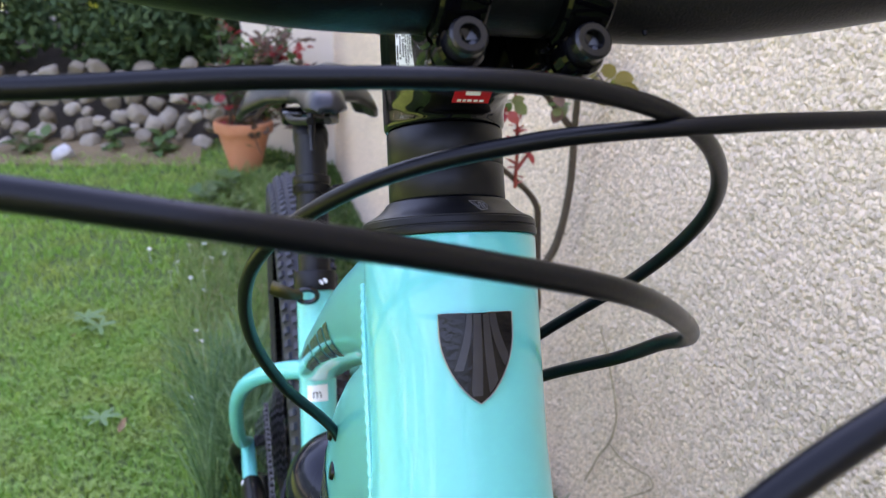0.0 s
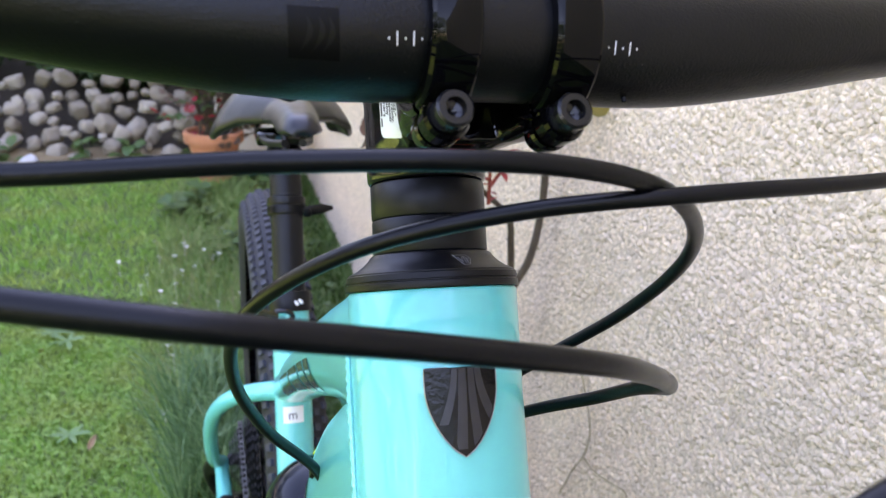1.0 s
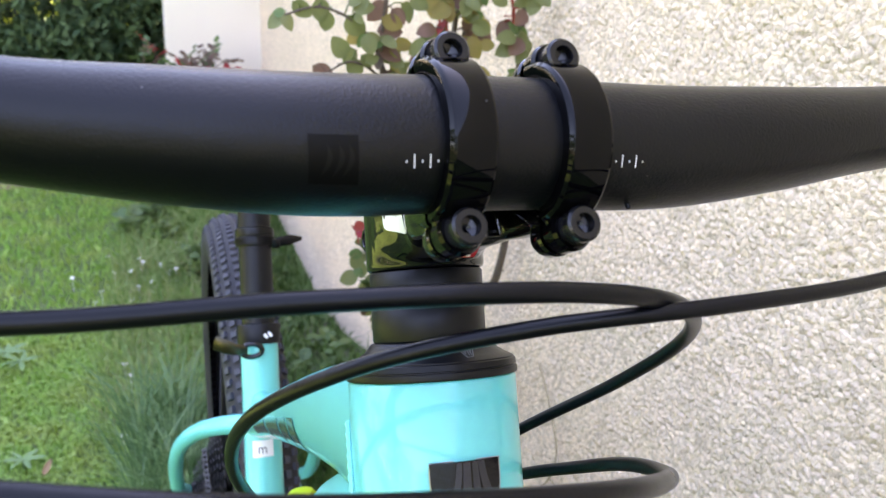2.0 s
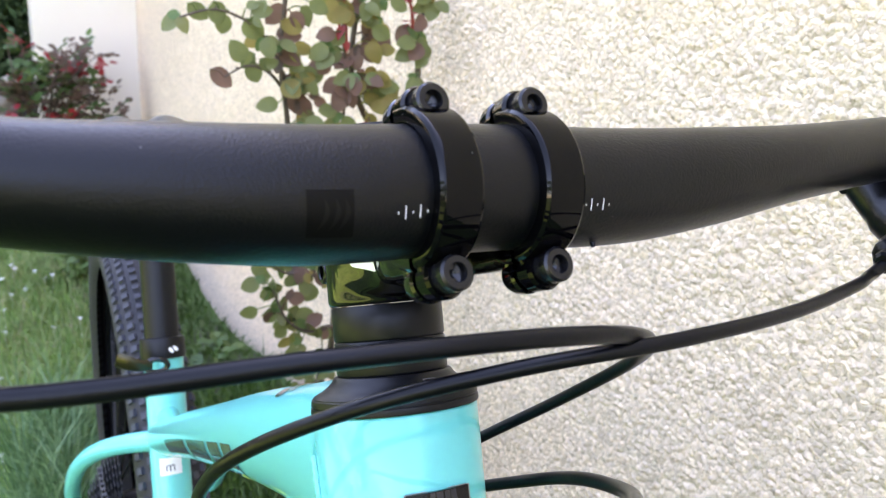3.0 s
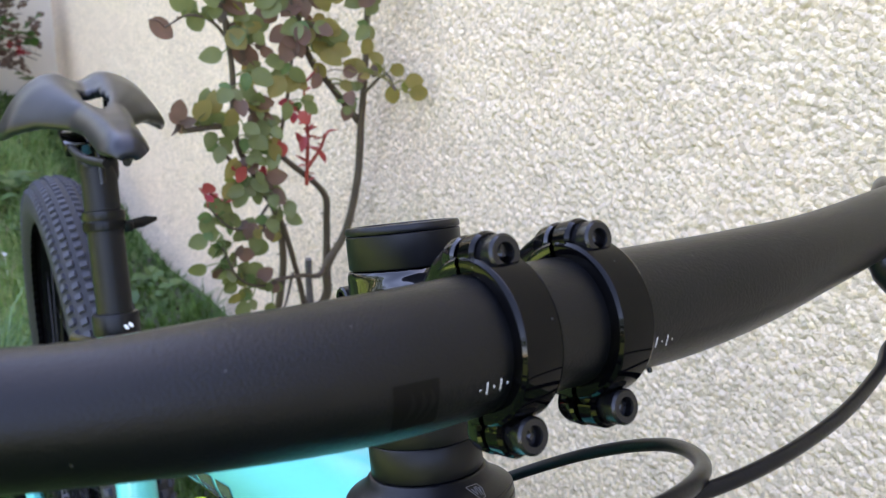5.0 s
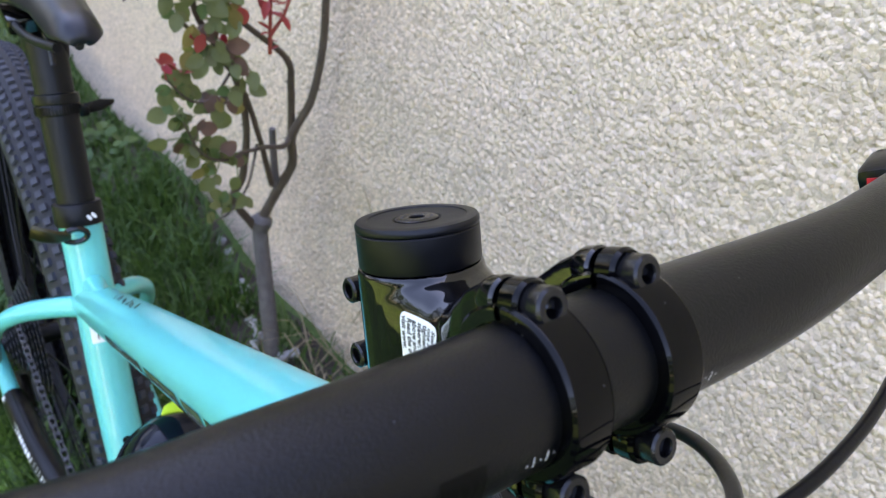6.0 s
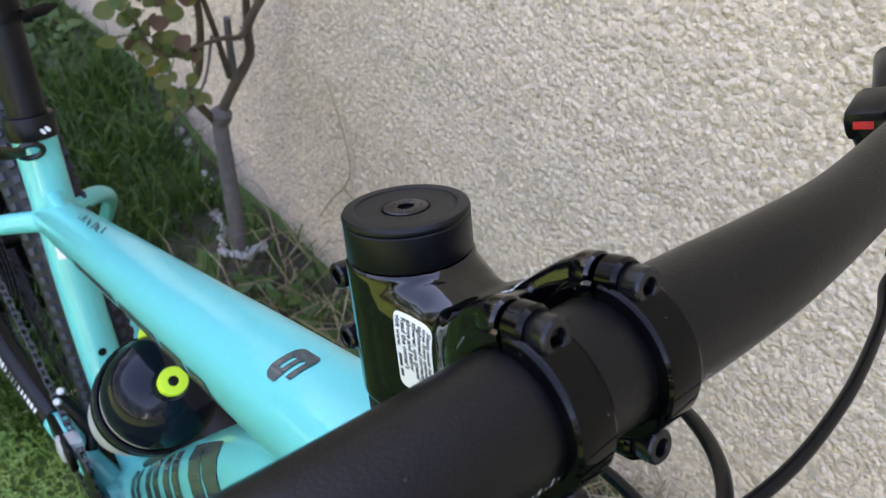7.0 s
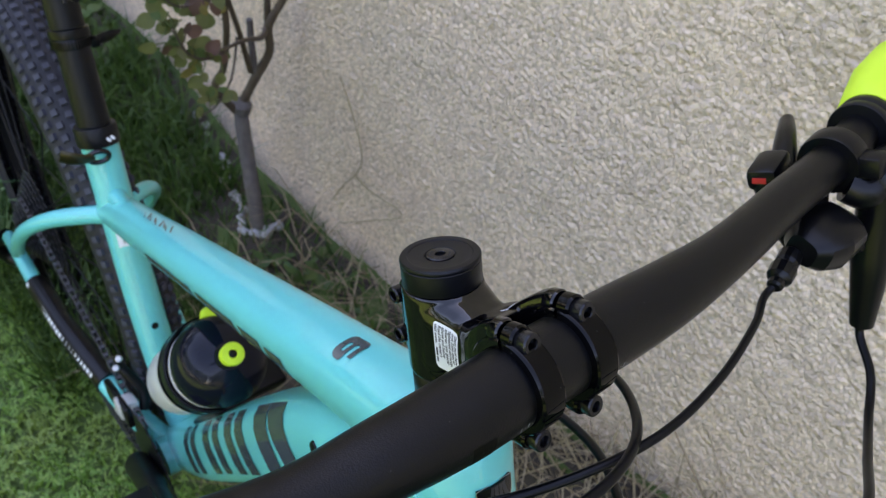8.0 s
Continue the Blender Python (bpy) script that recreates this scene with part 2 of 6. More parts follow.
def roughcast():
    """Thrown render: pale grains in a slightly darker, warm matrix, with fine relief."""
    m = material("roughcast_render", (0.675, 0.518, 0.382), 0.92, 0, (0.830, 0.645, 0.478), 3.2)
    nt = m.node_tree
    bsdf = nt.nodes["Principled BSDF"]
    coords = nt.nodes.new("ShaderNodeTexCoord").outputs["Object"]
    warp = nt.nodes.new("ShaderNodeTexNoise")
    warp.inputs["Scale"].default_value = 90
    nt.links.new(coords, warp.inputs["Vector"])
    shift = nt.nodes.new("ShaderNodeVectorMath")
    shift.operation = "MULTIPLY_ADD"
    nt.links.new(warp.outputs["Color"], shift.inputs[0])
    shift.inputs[1].default_value = (0.006, 0.006, 0.006)
    nt.links.new(coords, shift.inputs[2])
    grains = nt.nodes.new("ShaderNodeTexVoronoi")
    grains.inputs["Scale"].default_value = 200
    nt.links.new(shift.outputs[0], grains.inputs["Vector"])
    old = bsdf.inputs["Base Color"].links[0].from_socket
    bw = nt.nodes.new("ShaderNodeSeparateColor")
    nt.links.new(grains.outputs["Color"], bw.inputs[0])
    tint = nt.nodes.new("ShaderNodeMapRange")
    tint.inputs["To Min"].default_value, tint.inputs["To Max"].default_value = 0.74, 1.16
    nt.links.new(bw.outputs[0], tint.inputs["Value"])
    mix = nt.nodes.new("ShaderNodeMix")
    mix.data_type, mix.blend_type = "RGBA", "MULTIPLY"
    mix.inputs[0].default_value = 1.0
    nt.links.new(old, mix.inputs[6])
    nt.links.new(tint.outputs[0], mix.inputs[7])
    nt.links.new(mix.outputs[2], bsdf.inputs["Base Color"])
    fine = nt.nodes.new("ShaderNodeTexNoise")
    fine.inputs["Scale"].default_value, fine.inputs["Detail"].default_value = 520, 4
    nt.links.new(coords, fine.inputs["Vector"])
    dome = nt.nodes.new("ShaderNodeMath")
    dome.operation, dome.inputs[1].default_value = "MULTIPLY_ADD", -1.3
    nt.links.new(grains.outputs["Distance"], dome.inputs[0])
    nt.links.new(fine.outputs["Fac"], dome.inputs[2])
    bn = nt.nodes.new("ShaderNodeBump")
    bn.inputs["Strength"].default_value, bn.inputs["Distance"].default_value = 0.8, 0.0030
    nt.links.new(dome.outputs[0], bn.inputs["Height"])
    nt.links.new(bn.outputs[0], bsdf.inputs["Normal"])
    return m


# smooth render; the jutting end's stronger light is put into its paler colour
BRIGHT_RENDER = material("brightened_smooth_render", (0.66, 0.58, 0.48), 0.9, 0, (0.72, 0.65, 0.56), 2.5, 0.4, 180)
ROUGHCAST = roughcast()


# ---- mesh helpers ----
class Shape:
    """Gathers primitives into one mesh."""

    def __init__(self):
        self.v, self.f = [], []

    def add(self, verts, faces):
        n = len(self.v)
        self.v += [tuple(p) for p in verts]
        self.f += [tuple(i + n for i in face) for face in faces]
        return self


def part(name, shape, mat, parent=None, label="", smooth=True, auto=40):
    me = bpy.data.meshes.new(name)
    me.from_pydata(shape.v, [], shape.f)
    me.materials.append(mat)
    me.validate()
    if smooth:
        me.polygons.foreach_set("use_smooth", [True] * len(me.polygons))
        me.set_sharp_from_angle(angle=radians(auto))
    ob = new(name, me)
    if parent:
        ob.parent = parent
    return tagged(ob, label) if label else ob


def thing(name, label, category, group="", at=(0, 0, 0)):
    ob = new(name)
    ob.location = at
    ob.empty_display_size = 0.05
    return tagged(ob, label, category, group)


def spline(points, n=8):
    """A smooth curve through the points (each any number of values)."""
    c = np.asarray(points, float)
    p = np.vstack([2 * c[0] - c[1], c, 2 * c[-1] - c[-2]])
    out = []
    for i in range(1, len(p) - 2):
        p0, p1, p2, p3 = p[i - 1:i + 3]
        for k in range(n):
            t = k / n
            out.append(0.5 * (2 * p1 + (p2 - p0) * t + (2 * p0 - 5 * p1 + 4 * p2 - p3) * t * t
                              + (3 * p1 - p0 - 3 * p2 + p3) * t ** 3))
    out.append(c[-1])
    return np.array(out)


def sweep(path, radius, seg=16, side=None, squash=1.0, caps=True, power=2.0):
    """A tube along path; radius is one number or one for each point; side, with squash, makes it oval."""
    pts = [Vector(p[:3]) for p in path]
    n = len(pts)
    rad = [float(r) for r in radius] if hasattr(radius, "__len__") else [radius] * n
    sq = [float(q) for q in squash] if hasattr(squash, "__len__") else [squash] * n
    verts, faces = [], []
    u = None
    for i, p in enumerate(pts):
        t = (pts[min(i + 1, n - 1)] - pts[max(i - 1, 0)]).normalized()
        if side is not None:
            u = Vector(side)
        elif u is None:
            u = Vector((0, 0, 1)) if abs(t.z) < 0.9 else Vector((1, 0, 0))
        u = (u - t * u.dot(t)).normalized()
        w = t.cross(u)
        for k in range(seg):
            a = 2 * math.pi * k / seg
            ca, sa = math.cos(a), math.sin(a)
            if power != 2.0:
                g = (abs(ca) ** power + abs(sa) ** power) ** (-1 / power)
                ca, sa = ca * g, sa * g
            verts.append(p + rad[i] * (ca * u + sa * sq[i] * w))
    for i in range(n - 1):
        for k in range(seg):
            a, b = i * seg + k, i * seg + (k + 1) % seg
            faces.append((a, b, b + seg, a + seg))
    if caps:
        faces.append(tuple(range(seg - 1, -1, -1)))
        faces.append(tuple(range((n - 1) * seg, n * seg)))
    return verts, faces


def lathe(profile, seg=40, m=None, start=0.0, turn=2 * math.pi, caps=True):
    """Turns (radius, height) pairs round the z axis, then places them by m."""
    verts, faces = [], []
    whole = abs(turn - 2 * math.pi) < 1e-6
    cols = seg if whole else seg + 1
    for r, h in profile:
        for k in range(cols):
            a = start + turn * k / seg
            verts.append(Vector((r * math.cos(a), r * math.sin(a), h)))
    for i in range(len(profile) - 1):
        for k in range(seg):
            a, b = i * cols + k, i * cols + (k + 1) % cols
            faces.append((a, b, b + cols, a + cols))
    if whole and caps:
        if profile[0][0] > 1e-6:
            faces.append(tuple(range(cols - 1, -1, -1)))
        if profile[-1][0] > 1e-6:
            faces.append(tuple(range((len(profile) - 1) * cols, len(profile) * cols)))
    if m is not None:
        verts = [m @ p for p in verts]
    return verts, faces


def block(sx, sy, sz, bevel=0.0, m=None, segments=2):
    bm = bmesh.new()
    bmesh.ops.create_cube(bm, size=1.0)
    bmesh.ops.scale(bm, vec=(sx, sy, sz), verts=bm.verts)
    if bevel:
        bmesh.ops.bevel(bm, geom=bm.edges[:], offset=bevel, segments=segments, profile=0.5, affect="EDGES")
    if m is not None:
        bmesh.ops.transform(bm, matrix=m, verts=bm.verts)
    bm.verts.index_update()
    out = [v.co.copy() for v in bm.verts], [tuple(v.index for v in f.verts) for f in bm.faces]
    bm.free()
    return out


def towards(origin, z, x=None):
    """A frame at origin whose z axis is the way z (and whose x axis lies near x)."""
    z = Vector(z).normalized()
    x = Vector(x) if x is not None else (Vector((1, 0, 0)) if abs(z.x) < 0.9 else Vector((0, 1, 0)))
    x = (x - z * x.dot(z)).normalized()
    y = z.cross(x)
    m = Matrix((x, y, z)).transposed().to_4x4()
    m.translation = Vector(origin)
    return m


def loft(rings, caps=True):
    n = len(rings[0])
    verts = [p for ring in rings for p in ring]
    faces = []
    for i in range(len(rings) - 1):
        for k in range(n):
            a, b = i * n + k, i * n + (k + 1) % n
            faces.append((a, b, b + n, a + n))
    if caps:
        faces.append(tuple(range(n - 1, -1, -1)))
        faces.append(tuple(range((len(rings) - 1) * n, len(rings) * n)))
    return verts, faces


def rounded(cx, cz, hx, hz, n=32, power=4.0):
    """A rounded rectangle's outline, as (x, z) pairs."""
    out = []
    for k in range(n):
        a = 2 * math.pi * k / n
        c, s = math.cos(a), math.sin(a)
        g = (abs(c) ** power + abs(s) ** power) ** (-1 / power)
        out.append((cx + hx * c * g, cz + hz * s * g))
    return out


def plate(outline, height, m):
    """A flat plate of the given outline, raised by height."""
    n = len(outline)
    verts = [m @ Vector((x, y, h)) for h in (0, height) for x, y in outline]
    faces = [tuple(range(n, 2 * n))] + [(k, (k + 1) % n, (k + 1) % n + n, k + n) for k in range(n)]
    return verts, faces


def lettering(text, size, m, wrap=None, bold=0.0):
    """Words in the built-in font as a thin mesh; wrap bends (x, y, z) of the flat text."""
    cu = bpy.data.curves.new("lettering", "FONT")
    cu.body, cu.size, cu.extrude, cu.offset = text, size, 0.00004, bold
    cu.resolution_u = 2
    ob = bpy.data.objects.new("lettering", cu)
    me = bpy.data.meshes.new_from_object(ob)
    bpy.data.objects.remove(ob)
    verts = [Vector(v.co) for v in me.vertices]
    faces = [tuple(p.vertices) for p in me.polygons]
    bpy.data.meshes.remove(me)
    verts = [wrap(v) for v in verts] if wrap else [m @ v for v in verts]
    return verts, faces


# ---- ground ----
def smooth01(x):
    x = min(1.0, max(0.0, x))
    return x * x * (3 - 2 * x)


def ground_z(x, y):
    """The lawn lies a little low, and the bed rises towards the house and along its foot."""
    rise = 0.11 + 0.055 * smooth01((1.08 - y) / 0.25) + 0.065 * smooth01((0.80 - y) / 0.25)
    bed = rise * smooth01((x - 0.08) / 0.26) * (1 - smooth01((y - 1.3) / 0.9)) - 0.09 * smooth01((x - 0.05) / 0.3) * smooth01((y - 1.7) / 0.9)
    bed += 0.42 * min(0.55, max(0.0, 0.45 - y)) * smooth01((x - 0.22) / 0.16)
    wave = 0.012 * noise.noise((x * 1.7, y * 1.7, 3.1)) + 0.006 * noise.noise((x * 6, y * 6, 8.2))
    return -0.03 + bed + wave


def build_ground():
    near = np.concatenate([np.linspace(-60, -4, 15)[:-1], np.linspace(-4, 1.0, 111), np.linspace(1.0, 60, 14)[1:]])
    along = np.concatenate([np.linspace(-60, -2, 14)[:-1], np.linspace(-2, 6, 161), np.linspace(6, 80, 18)[1:]])
    s = Shape()
    nx = len(near)
    s.v = [(x, y, ground_z(x, y)) for y in along for x in near]
    s.f = [(j * nx + i, j * nx + i + 1, (j + 1) * nx + i + 1, (j + 1) * nx + i)
           for j in range(len(along) - 1) for i in range(nx - 1)]
    ob = part("ground", s, TURF)
    return tagged(ob, "lawn turf with bare soil beside the house wall", "ground", kind="structure")


build_ground()


# ---- house wall: roughcast with real relief where it is seen close by ----
WALL_X = 0.42


def value_noise(u, v, rng, size):
    """Smooth noise at the grid points u, v (arrays, in cells)."""
    table = rng.random((size, size))
    iu, iv = np.floor(u).astype(int), np.floor(v).astype(int)
    fu, fv = u - iu, v - iv
    fu, fv = fu * fu * (3 - 2 * fu), fv * fv * (3 - 2 * fv)
    g = lambda a, b: table[a % size, b % size]
    return (g(iu, iv) * (1 - fu) + g(iu + 1, iv) * fu) * (1 - fv) + (g(iu, iv + 1) * (1 - fu) + g(iu + 1, iv + 1) * fu) * fv


def grain_relief(u, v, rng, size=256):
    """Heights of pebbly grains: domes round jittered cell centres (u, v in cells)."""
    ju, jv, top = rng.random((size, size)), rng.random((size, size)), rng.random((size, size))
    iu, iv = np.floor(u).astype(int), np.floor(v).astype(int)
    best = np.zeros_like(u)
    for du in (-1, 0, 1):
        for dv in (-1, 0, 1):
            a, b = (iu + du) % size, (iv + dv) % size
            d = np.hypot(iu + du + 0.15 + 0.7 * ju[a, b] - u, iv + dv + 0.15 + 0.7 * jv[a, b] - v)
            r = 0.45 + 0.45 * top[a, b]
            best = np.maximum(best, np.sqrt(np.clip(1 - (d / r) ** 2, 0, 1)) * (0.35 + 0.65 * top[a, b]))
    return best


def wall_panel(name, y0, y1, z0, z1, step, relief, parent, mat=None):
    rng = np.random.default_rng(7)
    ys, zs = np.arange(y0, y1 + step / 2, step), np.arange(z0, z1 + step / 2, step)
    yy, zz = np.meshgrid(ys, zs)
    wob = value_noise(yy * 40 + 500, zz * 40 + 500, rng, 128) - 0.5
    h = 0.0034 * grain_relief((yy + 5 + 0.004 * wob) / 0.0057, (zz + 5 + 0.004 * wob) / 0.0054, rng, 512)
    h *= 0.45 + 1.1 * value_noise(yy * 55 + 400, zz * 55 + 400, rng, 256)
    h += 0.0012 * grain_relief((yy + 5) / 0.0030, (zz + 5) / 0.0030, rng, 512)
    h += 0.0022 * value_noise(yy * 22 + 300, zz * 22 + 300, rng, 128) + 0.005 * value_noise(yy * 2.5 + 90, zz * 2.5 + 90, rng, 64)
    xx = WALL_X - relief * (h - 0.006)
    me = bpy.data.meshes.new(name)
    nu, nv = len(ys), len(zs)
    idx = np.arange(nu * nv).reshape(nv, nu)
    quads = np.stack([idx[:-1, :-1], idx[1:, :-1], idx[1:, 1:], idx[:-1, 1:]], -1).reshape(-1, 4)
    me.from_pydata(np.stack([xx, yy, zz], -1).reshape(-1, 3).tolist(), [], quads.tolist())
    me.polygons.foreach_set("use_smooth", [True] * len(me.polygons))
    me.materials.append(mat or ROUGHCAST)
    ob = new(name, me)
    ob.parent = parent
    return ob


house = thing("wall_house", "cream roughcast house wall with a jutting end", "wall")
house["kind"] = "structure"
wall_panel("near_face", -0.25, 1.15, 0.0, 1.15, 0.0017, 0.74, house)
wall_panel("middle_face", 1.15, 2.2, -0.1, 1.4, 0.0050, 0.85, house)
wall_panel("upper_face", -0.25, 1.15, 1.15, 1.6, 0.0100, 0.72, house)
body = Shape()
body.add(*block(4.5, 9.0, 2.5, m=Matrix.Translation((WALL_X + 2.266, -0.5, 1.15))))
part("wall_core", body, ROUGHCAST, house, smooth=False)
wall_panel("far_face", 2.2, 4.0, -0.2, 1.5, 0.012, 1.2, house)
jut = Shape().add(*block(5.0, 6.0, 3.4, m=Matrix.Translation((2.48, 7.0, 1.55))))
part("jutting_wall", jut, BRIGHT_RENDER, house, smooth=False)


# ---- bicycle ----
bike = thing("bicycle", "mint green hardtail mountain bike leaning against the house wall", "bicycle")

# steering frame: x across, y forward along the stem, z up the steerer
HEAD = Vector((0.0014, 0.0063, 0.9124))
UP = Vector((0.0307, 0.4147, 0.9095)).normalized()
ACROSS = Vector((1.0, 0.036, -0.046))
ACROSS = (ACROSS - UP * ACROSS.dot(UP)).normalized()
FORWARD = ACROSS.cross(UP) if ACROSS.cross(UP).y < 0 else UP.cross(ACROSS)
STEER = Matrix((ACROSS, FORWARD, UP)).transposed().to_4x4()
STEER.translation = HEAD


def on_steerer(profile, seg=48):
    return lathe(profile, seg, STEER)


# frame tubes
BB = Vector((0.0, 0.372, 0.345))
head_tube = part("head_tube", Shape().add(*on_steerer(
    [(0.0215, 0.0), (0.0246, 0.0), (0.0252, -0.0008), (0.0252, -0.03), (0.0256, -0.06), (0.0272, -0.085), (0.0285, -0.10),
     (0.0285, -0.108), (0.022, -0.109)], 64)), MINT, bike, "glossy mint green tapered head tube")

tt_path = spline([(0.002, 0.012, 0.888), (0.001, 0.057, 0.868), (0.0, 0.12, 0.835), (0.0, 0.20, 0.789), (0.001, 0.32, 0.718),
                  (0.003, 0.43, 0.650), (0.004, 0.525, 0.594)], 8)
tt_r = np.interp(np.linspace(0, 1, len(tt_path)), [0, 0.15, 0.5, 0.85, 1], [0.0245, 0.0245, 0.0225, 0.0200, 0.0185])
tt_s = np.interp(np.linspace(0, 1, len(tt_path)), [0, 0.2, 0.6, 1], [1.15, 0.95, 0.80, 0.85])
top_tube = part("top_tube", Shape().add(*sweep(tt_path, tt_r, 40, (1, 0, 0), tt_s, power=2.4)), MINT, bike)

dt_path = spline([(0.001, -0.014, 0.850), (0.0, 0.040, 0.820), (0.0, 0.105, 0.752), (0.0, 0.200, 0.606), (0.0, 0.300, 0.445), (0.0, 0.372, 0.347)], 8)
dt_r = np.interp(np.linspace(0, 1, len(dt_path)), [0, 0.3, 0.8, 1], [0.0255, 0.0275, 0.0285, 0.0285])
dt_s = np.interp(np.linspace(0, 1, len(dt_path)), [0, 0.3, 0.7, 1], [1.30, 1.28, 1.15, 1.05])
down_tube = part("down_tube", Shape().add(*sweep(dt_path, dt_r, 40, (1, 0, 0), dt_s, power=3.0)), MINT, bike)

st_path = spline([(0.0, 0.372, 0.345), (0.0, 0.424, 0.42), (0.001, 0.470, 0.50), (0.0045, 0.518, 0.60), (0.0069, 0.548, 0.670)], 6)
seat_tube = part("seat_tube", Shape().add(*sweep(st_path, 0.0182, 36)), MINT, bike)
part("bottom_bracket_shell", Shape().add(*lathe([(0.0, -0.037), (0.023, -0.037), (0.023, 0.037), (0.0, 0.037)], 32,
                                               towards(BB, (1, 0, 0)))), MINT, bike)
# gusset between top tube and seat tube, and the small strut behind it
part("gusset", Shape().add(*sweep(spline([(0.0055, 0.540, 0.618), (0.004, 0.490, 0.624), (0.003, 0.43, 0.650)], 6),
                                  [0.010] * 6 + [0.009] * 6 + [0.004], 20, (1, 0, 0), 1.2)), MINT, bike)


def seatstay(sgn):
    path = spline([(0.004, 0.518, 0.592), (0.001 + sgn * 0.022, 0.540, 0.583), (sgn * 0.052, 0.573, 0.561), (sgn * 0.072, 0.604, 0.528), (sgn * 0.080, 0.640, 0.480),
                   (sgn * 0.079, 0.695, 0.408), (sgn * 0.072, 0.80, 0.335)], 6)
    r = np.interp(np.linspace(0, 1, len(path)), [0, 0.3, 0.5, 1], [0.0105, 0.0092, 0.0082, 0.0080])
    return part("seatstay", Shape().add(*sweep(path, r, 20, None)), MINT, bike)


def chainstay(sgn):
    path = spline([(sgn * 0.025, 0.385, 0.345), (sgn * 0.045, 0.47, 0.343), (sgn * 0.066, 0.62, 0.338), (sgn * 0.072, 0.80, 0.335)], 6)
    return part("chainstay", Shape().add(*sweep(path, np.linspace(0.015, 0.009, len(path)), 20)), MINT, bike)


seatstay(-1)
seatstay(1)
chain_l = chainstay(-1)
chainstay(1)
guard = sweep(spline([(-0.0485, 0.50, 0.343), (-0.062, 0.60, 0.340), (-0.069, 0.70, 0.337)], 6), [0.0155] * 6 + [0.0145] * 6 + [0.013], 20)
guard_ob = part("chainstay_guard", Shape().add(*guard), PLASTIC, chain_l, "black rubber chainstay guard")
# glossy highlight on the guard's outer edge, painted as a row of white bars
for k in range(24):
    y = 0.515 + 0.0078 * k
    c = Vector((float(np.interp(y, [0.50, 0.60, 0.70], [-0.0485, -0.062, -0.069])), y, float(np.interp(y, [0.50, 0.70], [0.343, 0.337]))))
    r = float(np.interp(y, [0.50, 0.60, 0.70], [0.0155, 0.0148, 0.013])) + 0.0002
    out = Vector((-0.86, 0, 0.51))
    part("guard_sheen", Shape().add(*block(0.0050, 0.0056 if k % 3 else 0.0040, 0.0008, 0, towards(c + out * r, out, (0.51, 0, 0.86)))), LABEL, guard_ob, smooth=False)

# weld beads where the tubes meet the head tube
def weld(points, r, parent):
    path = spline(points, 20)
    rr = [r * (1 + 0.22 * math.sin(i * 1.9)) for i in range(len(path))]
    part("weld_bead", Shape().add(*sweep(path, rr, 8)), MINT, parent)


def around_head(angle, s, r):
    return STEER @ Vector((r * math.sin(angle), -r * math.cos(angle), s))


for sgn in (-1, 1):
    weld([around_head(sgn * radians(a), s, 0.0258) for a, s in ((70, -0.012), (84, -0.03), (88, -0.05), (90, -0.072), (92, -0.095))], 0.0011,
         head_tube)

# head badge: a shield wrapped on the head tube's front
def on_head(x, s, lift):
    """x across the front of the head tube (arc length), s up the steerer."""
    r = 0.0254 + lift
    return STEER @ Vector((r * math.sin(x / 0.0254), r * math.cos(x / 0.0254), s))


def head_patch(outline, lift, thick):
    """outline: rows of (s, x_left, x_right) from top to bottom."""
    verts, faces = [], []
    cols = 13
    for s, a, b in outline:
        for k in range(cols):
            verts.append(on_head(a + (b - a) * k / (cols - 1), s, lift + thick))
    rows = len(outline)
    for i in range(rows - 1):
        for k in range(cols - 1):
            p = i * cols + k
            faces.append((p, p + cols, p + cols + 1, p + 1))
    n = len(verts)
    rim = [k for k in range(cols)] + [i * cols + cols - 1 for i in range(1, rows)] + \
          [(rows - 1) * cols + k for k in range(cols - 2, -1, -1)] + [i * cols for i in range(rows - 2, 0, -1)]
    for j in rim:
        i, k = divmod(j, cols)
        s, a, b = outline[i]
        verts.append(on_head(a + (b - a) * k / (cols - 1), s, lift))
    for q in range(len(rim)):
        w = (q + 1) % len(rim)
        faces.append((rim[q], n + q, n + w, rim[w]))
    return verts, faces


BX = -0.0012
shield_rows = []
for i in range(15):
    q = i / 14
    half = 0.0096 * (1 - max(0, (q - 0.20) / 0.80) ** 1.9) ** 0.8 + 0.0002
    shield_rows.append((-0.0215 - 0.0235 * q, BX - half, BX + half))
badge = part("head_badge", Shape().add(*head_patch(shield_rows, 0.0001, 0.0012)), SHIELD, head_tube,
             "black shield-shaped badge with grey fan ribs", auto=30)
for (top, low), (wide_top, wide_low), end in (((0.395, 0.225), (0.07, 0.12), 0.64), ((0.50, 0.455), (0.10, 0.15), 0.93), ((0.62, 0.70), (0.08, 0.15), 0.90),
                                              ((0.715, 0.93), (0.09, 0.15), 0.60)):
    rows = []
    for i in range(14):
        q = end * i / 13
        half = 0.0096 * (1 - max(0, (q - 0.20) / 0.80) ** 1.9) ** 0.8 - 0.0003
        c = top + (low - top) * (i / 13) ** 1.7
        w = wide_top + (wide_low - wide_top) * i / 13
        a, b = ((c + e * w / 2 - 0.5) * 0.0192 for e in (-1, 1))
        a, b = max(-half, min(half, a)), max(-half, min(half, b))
        rows.append((-0.0218 - 0.0228 * q, BX + a, BX + max(b, a + 0.0001)))
    part("badge_stripe", Shape().add(*head_patch(rows, 0.0012, 0.0002)), SHIELD_LINE, badge)

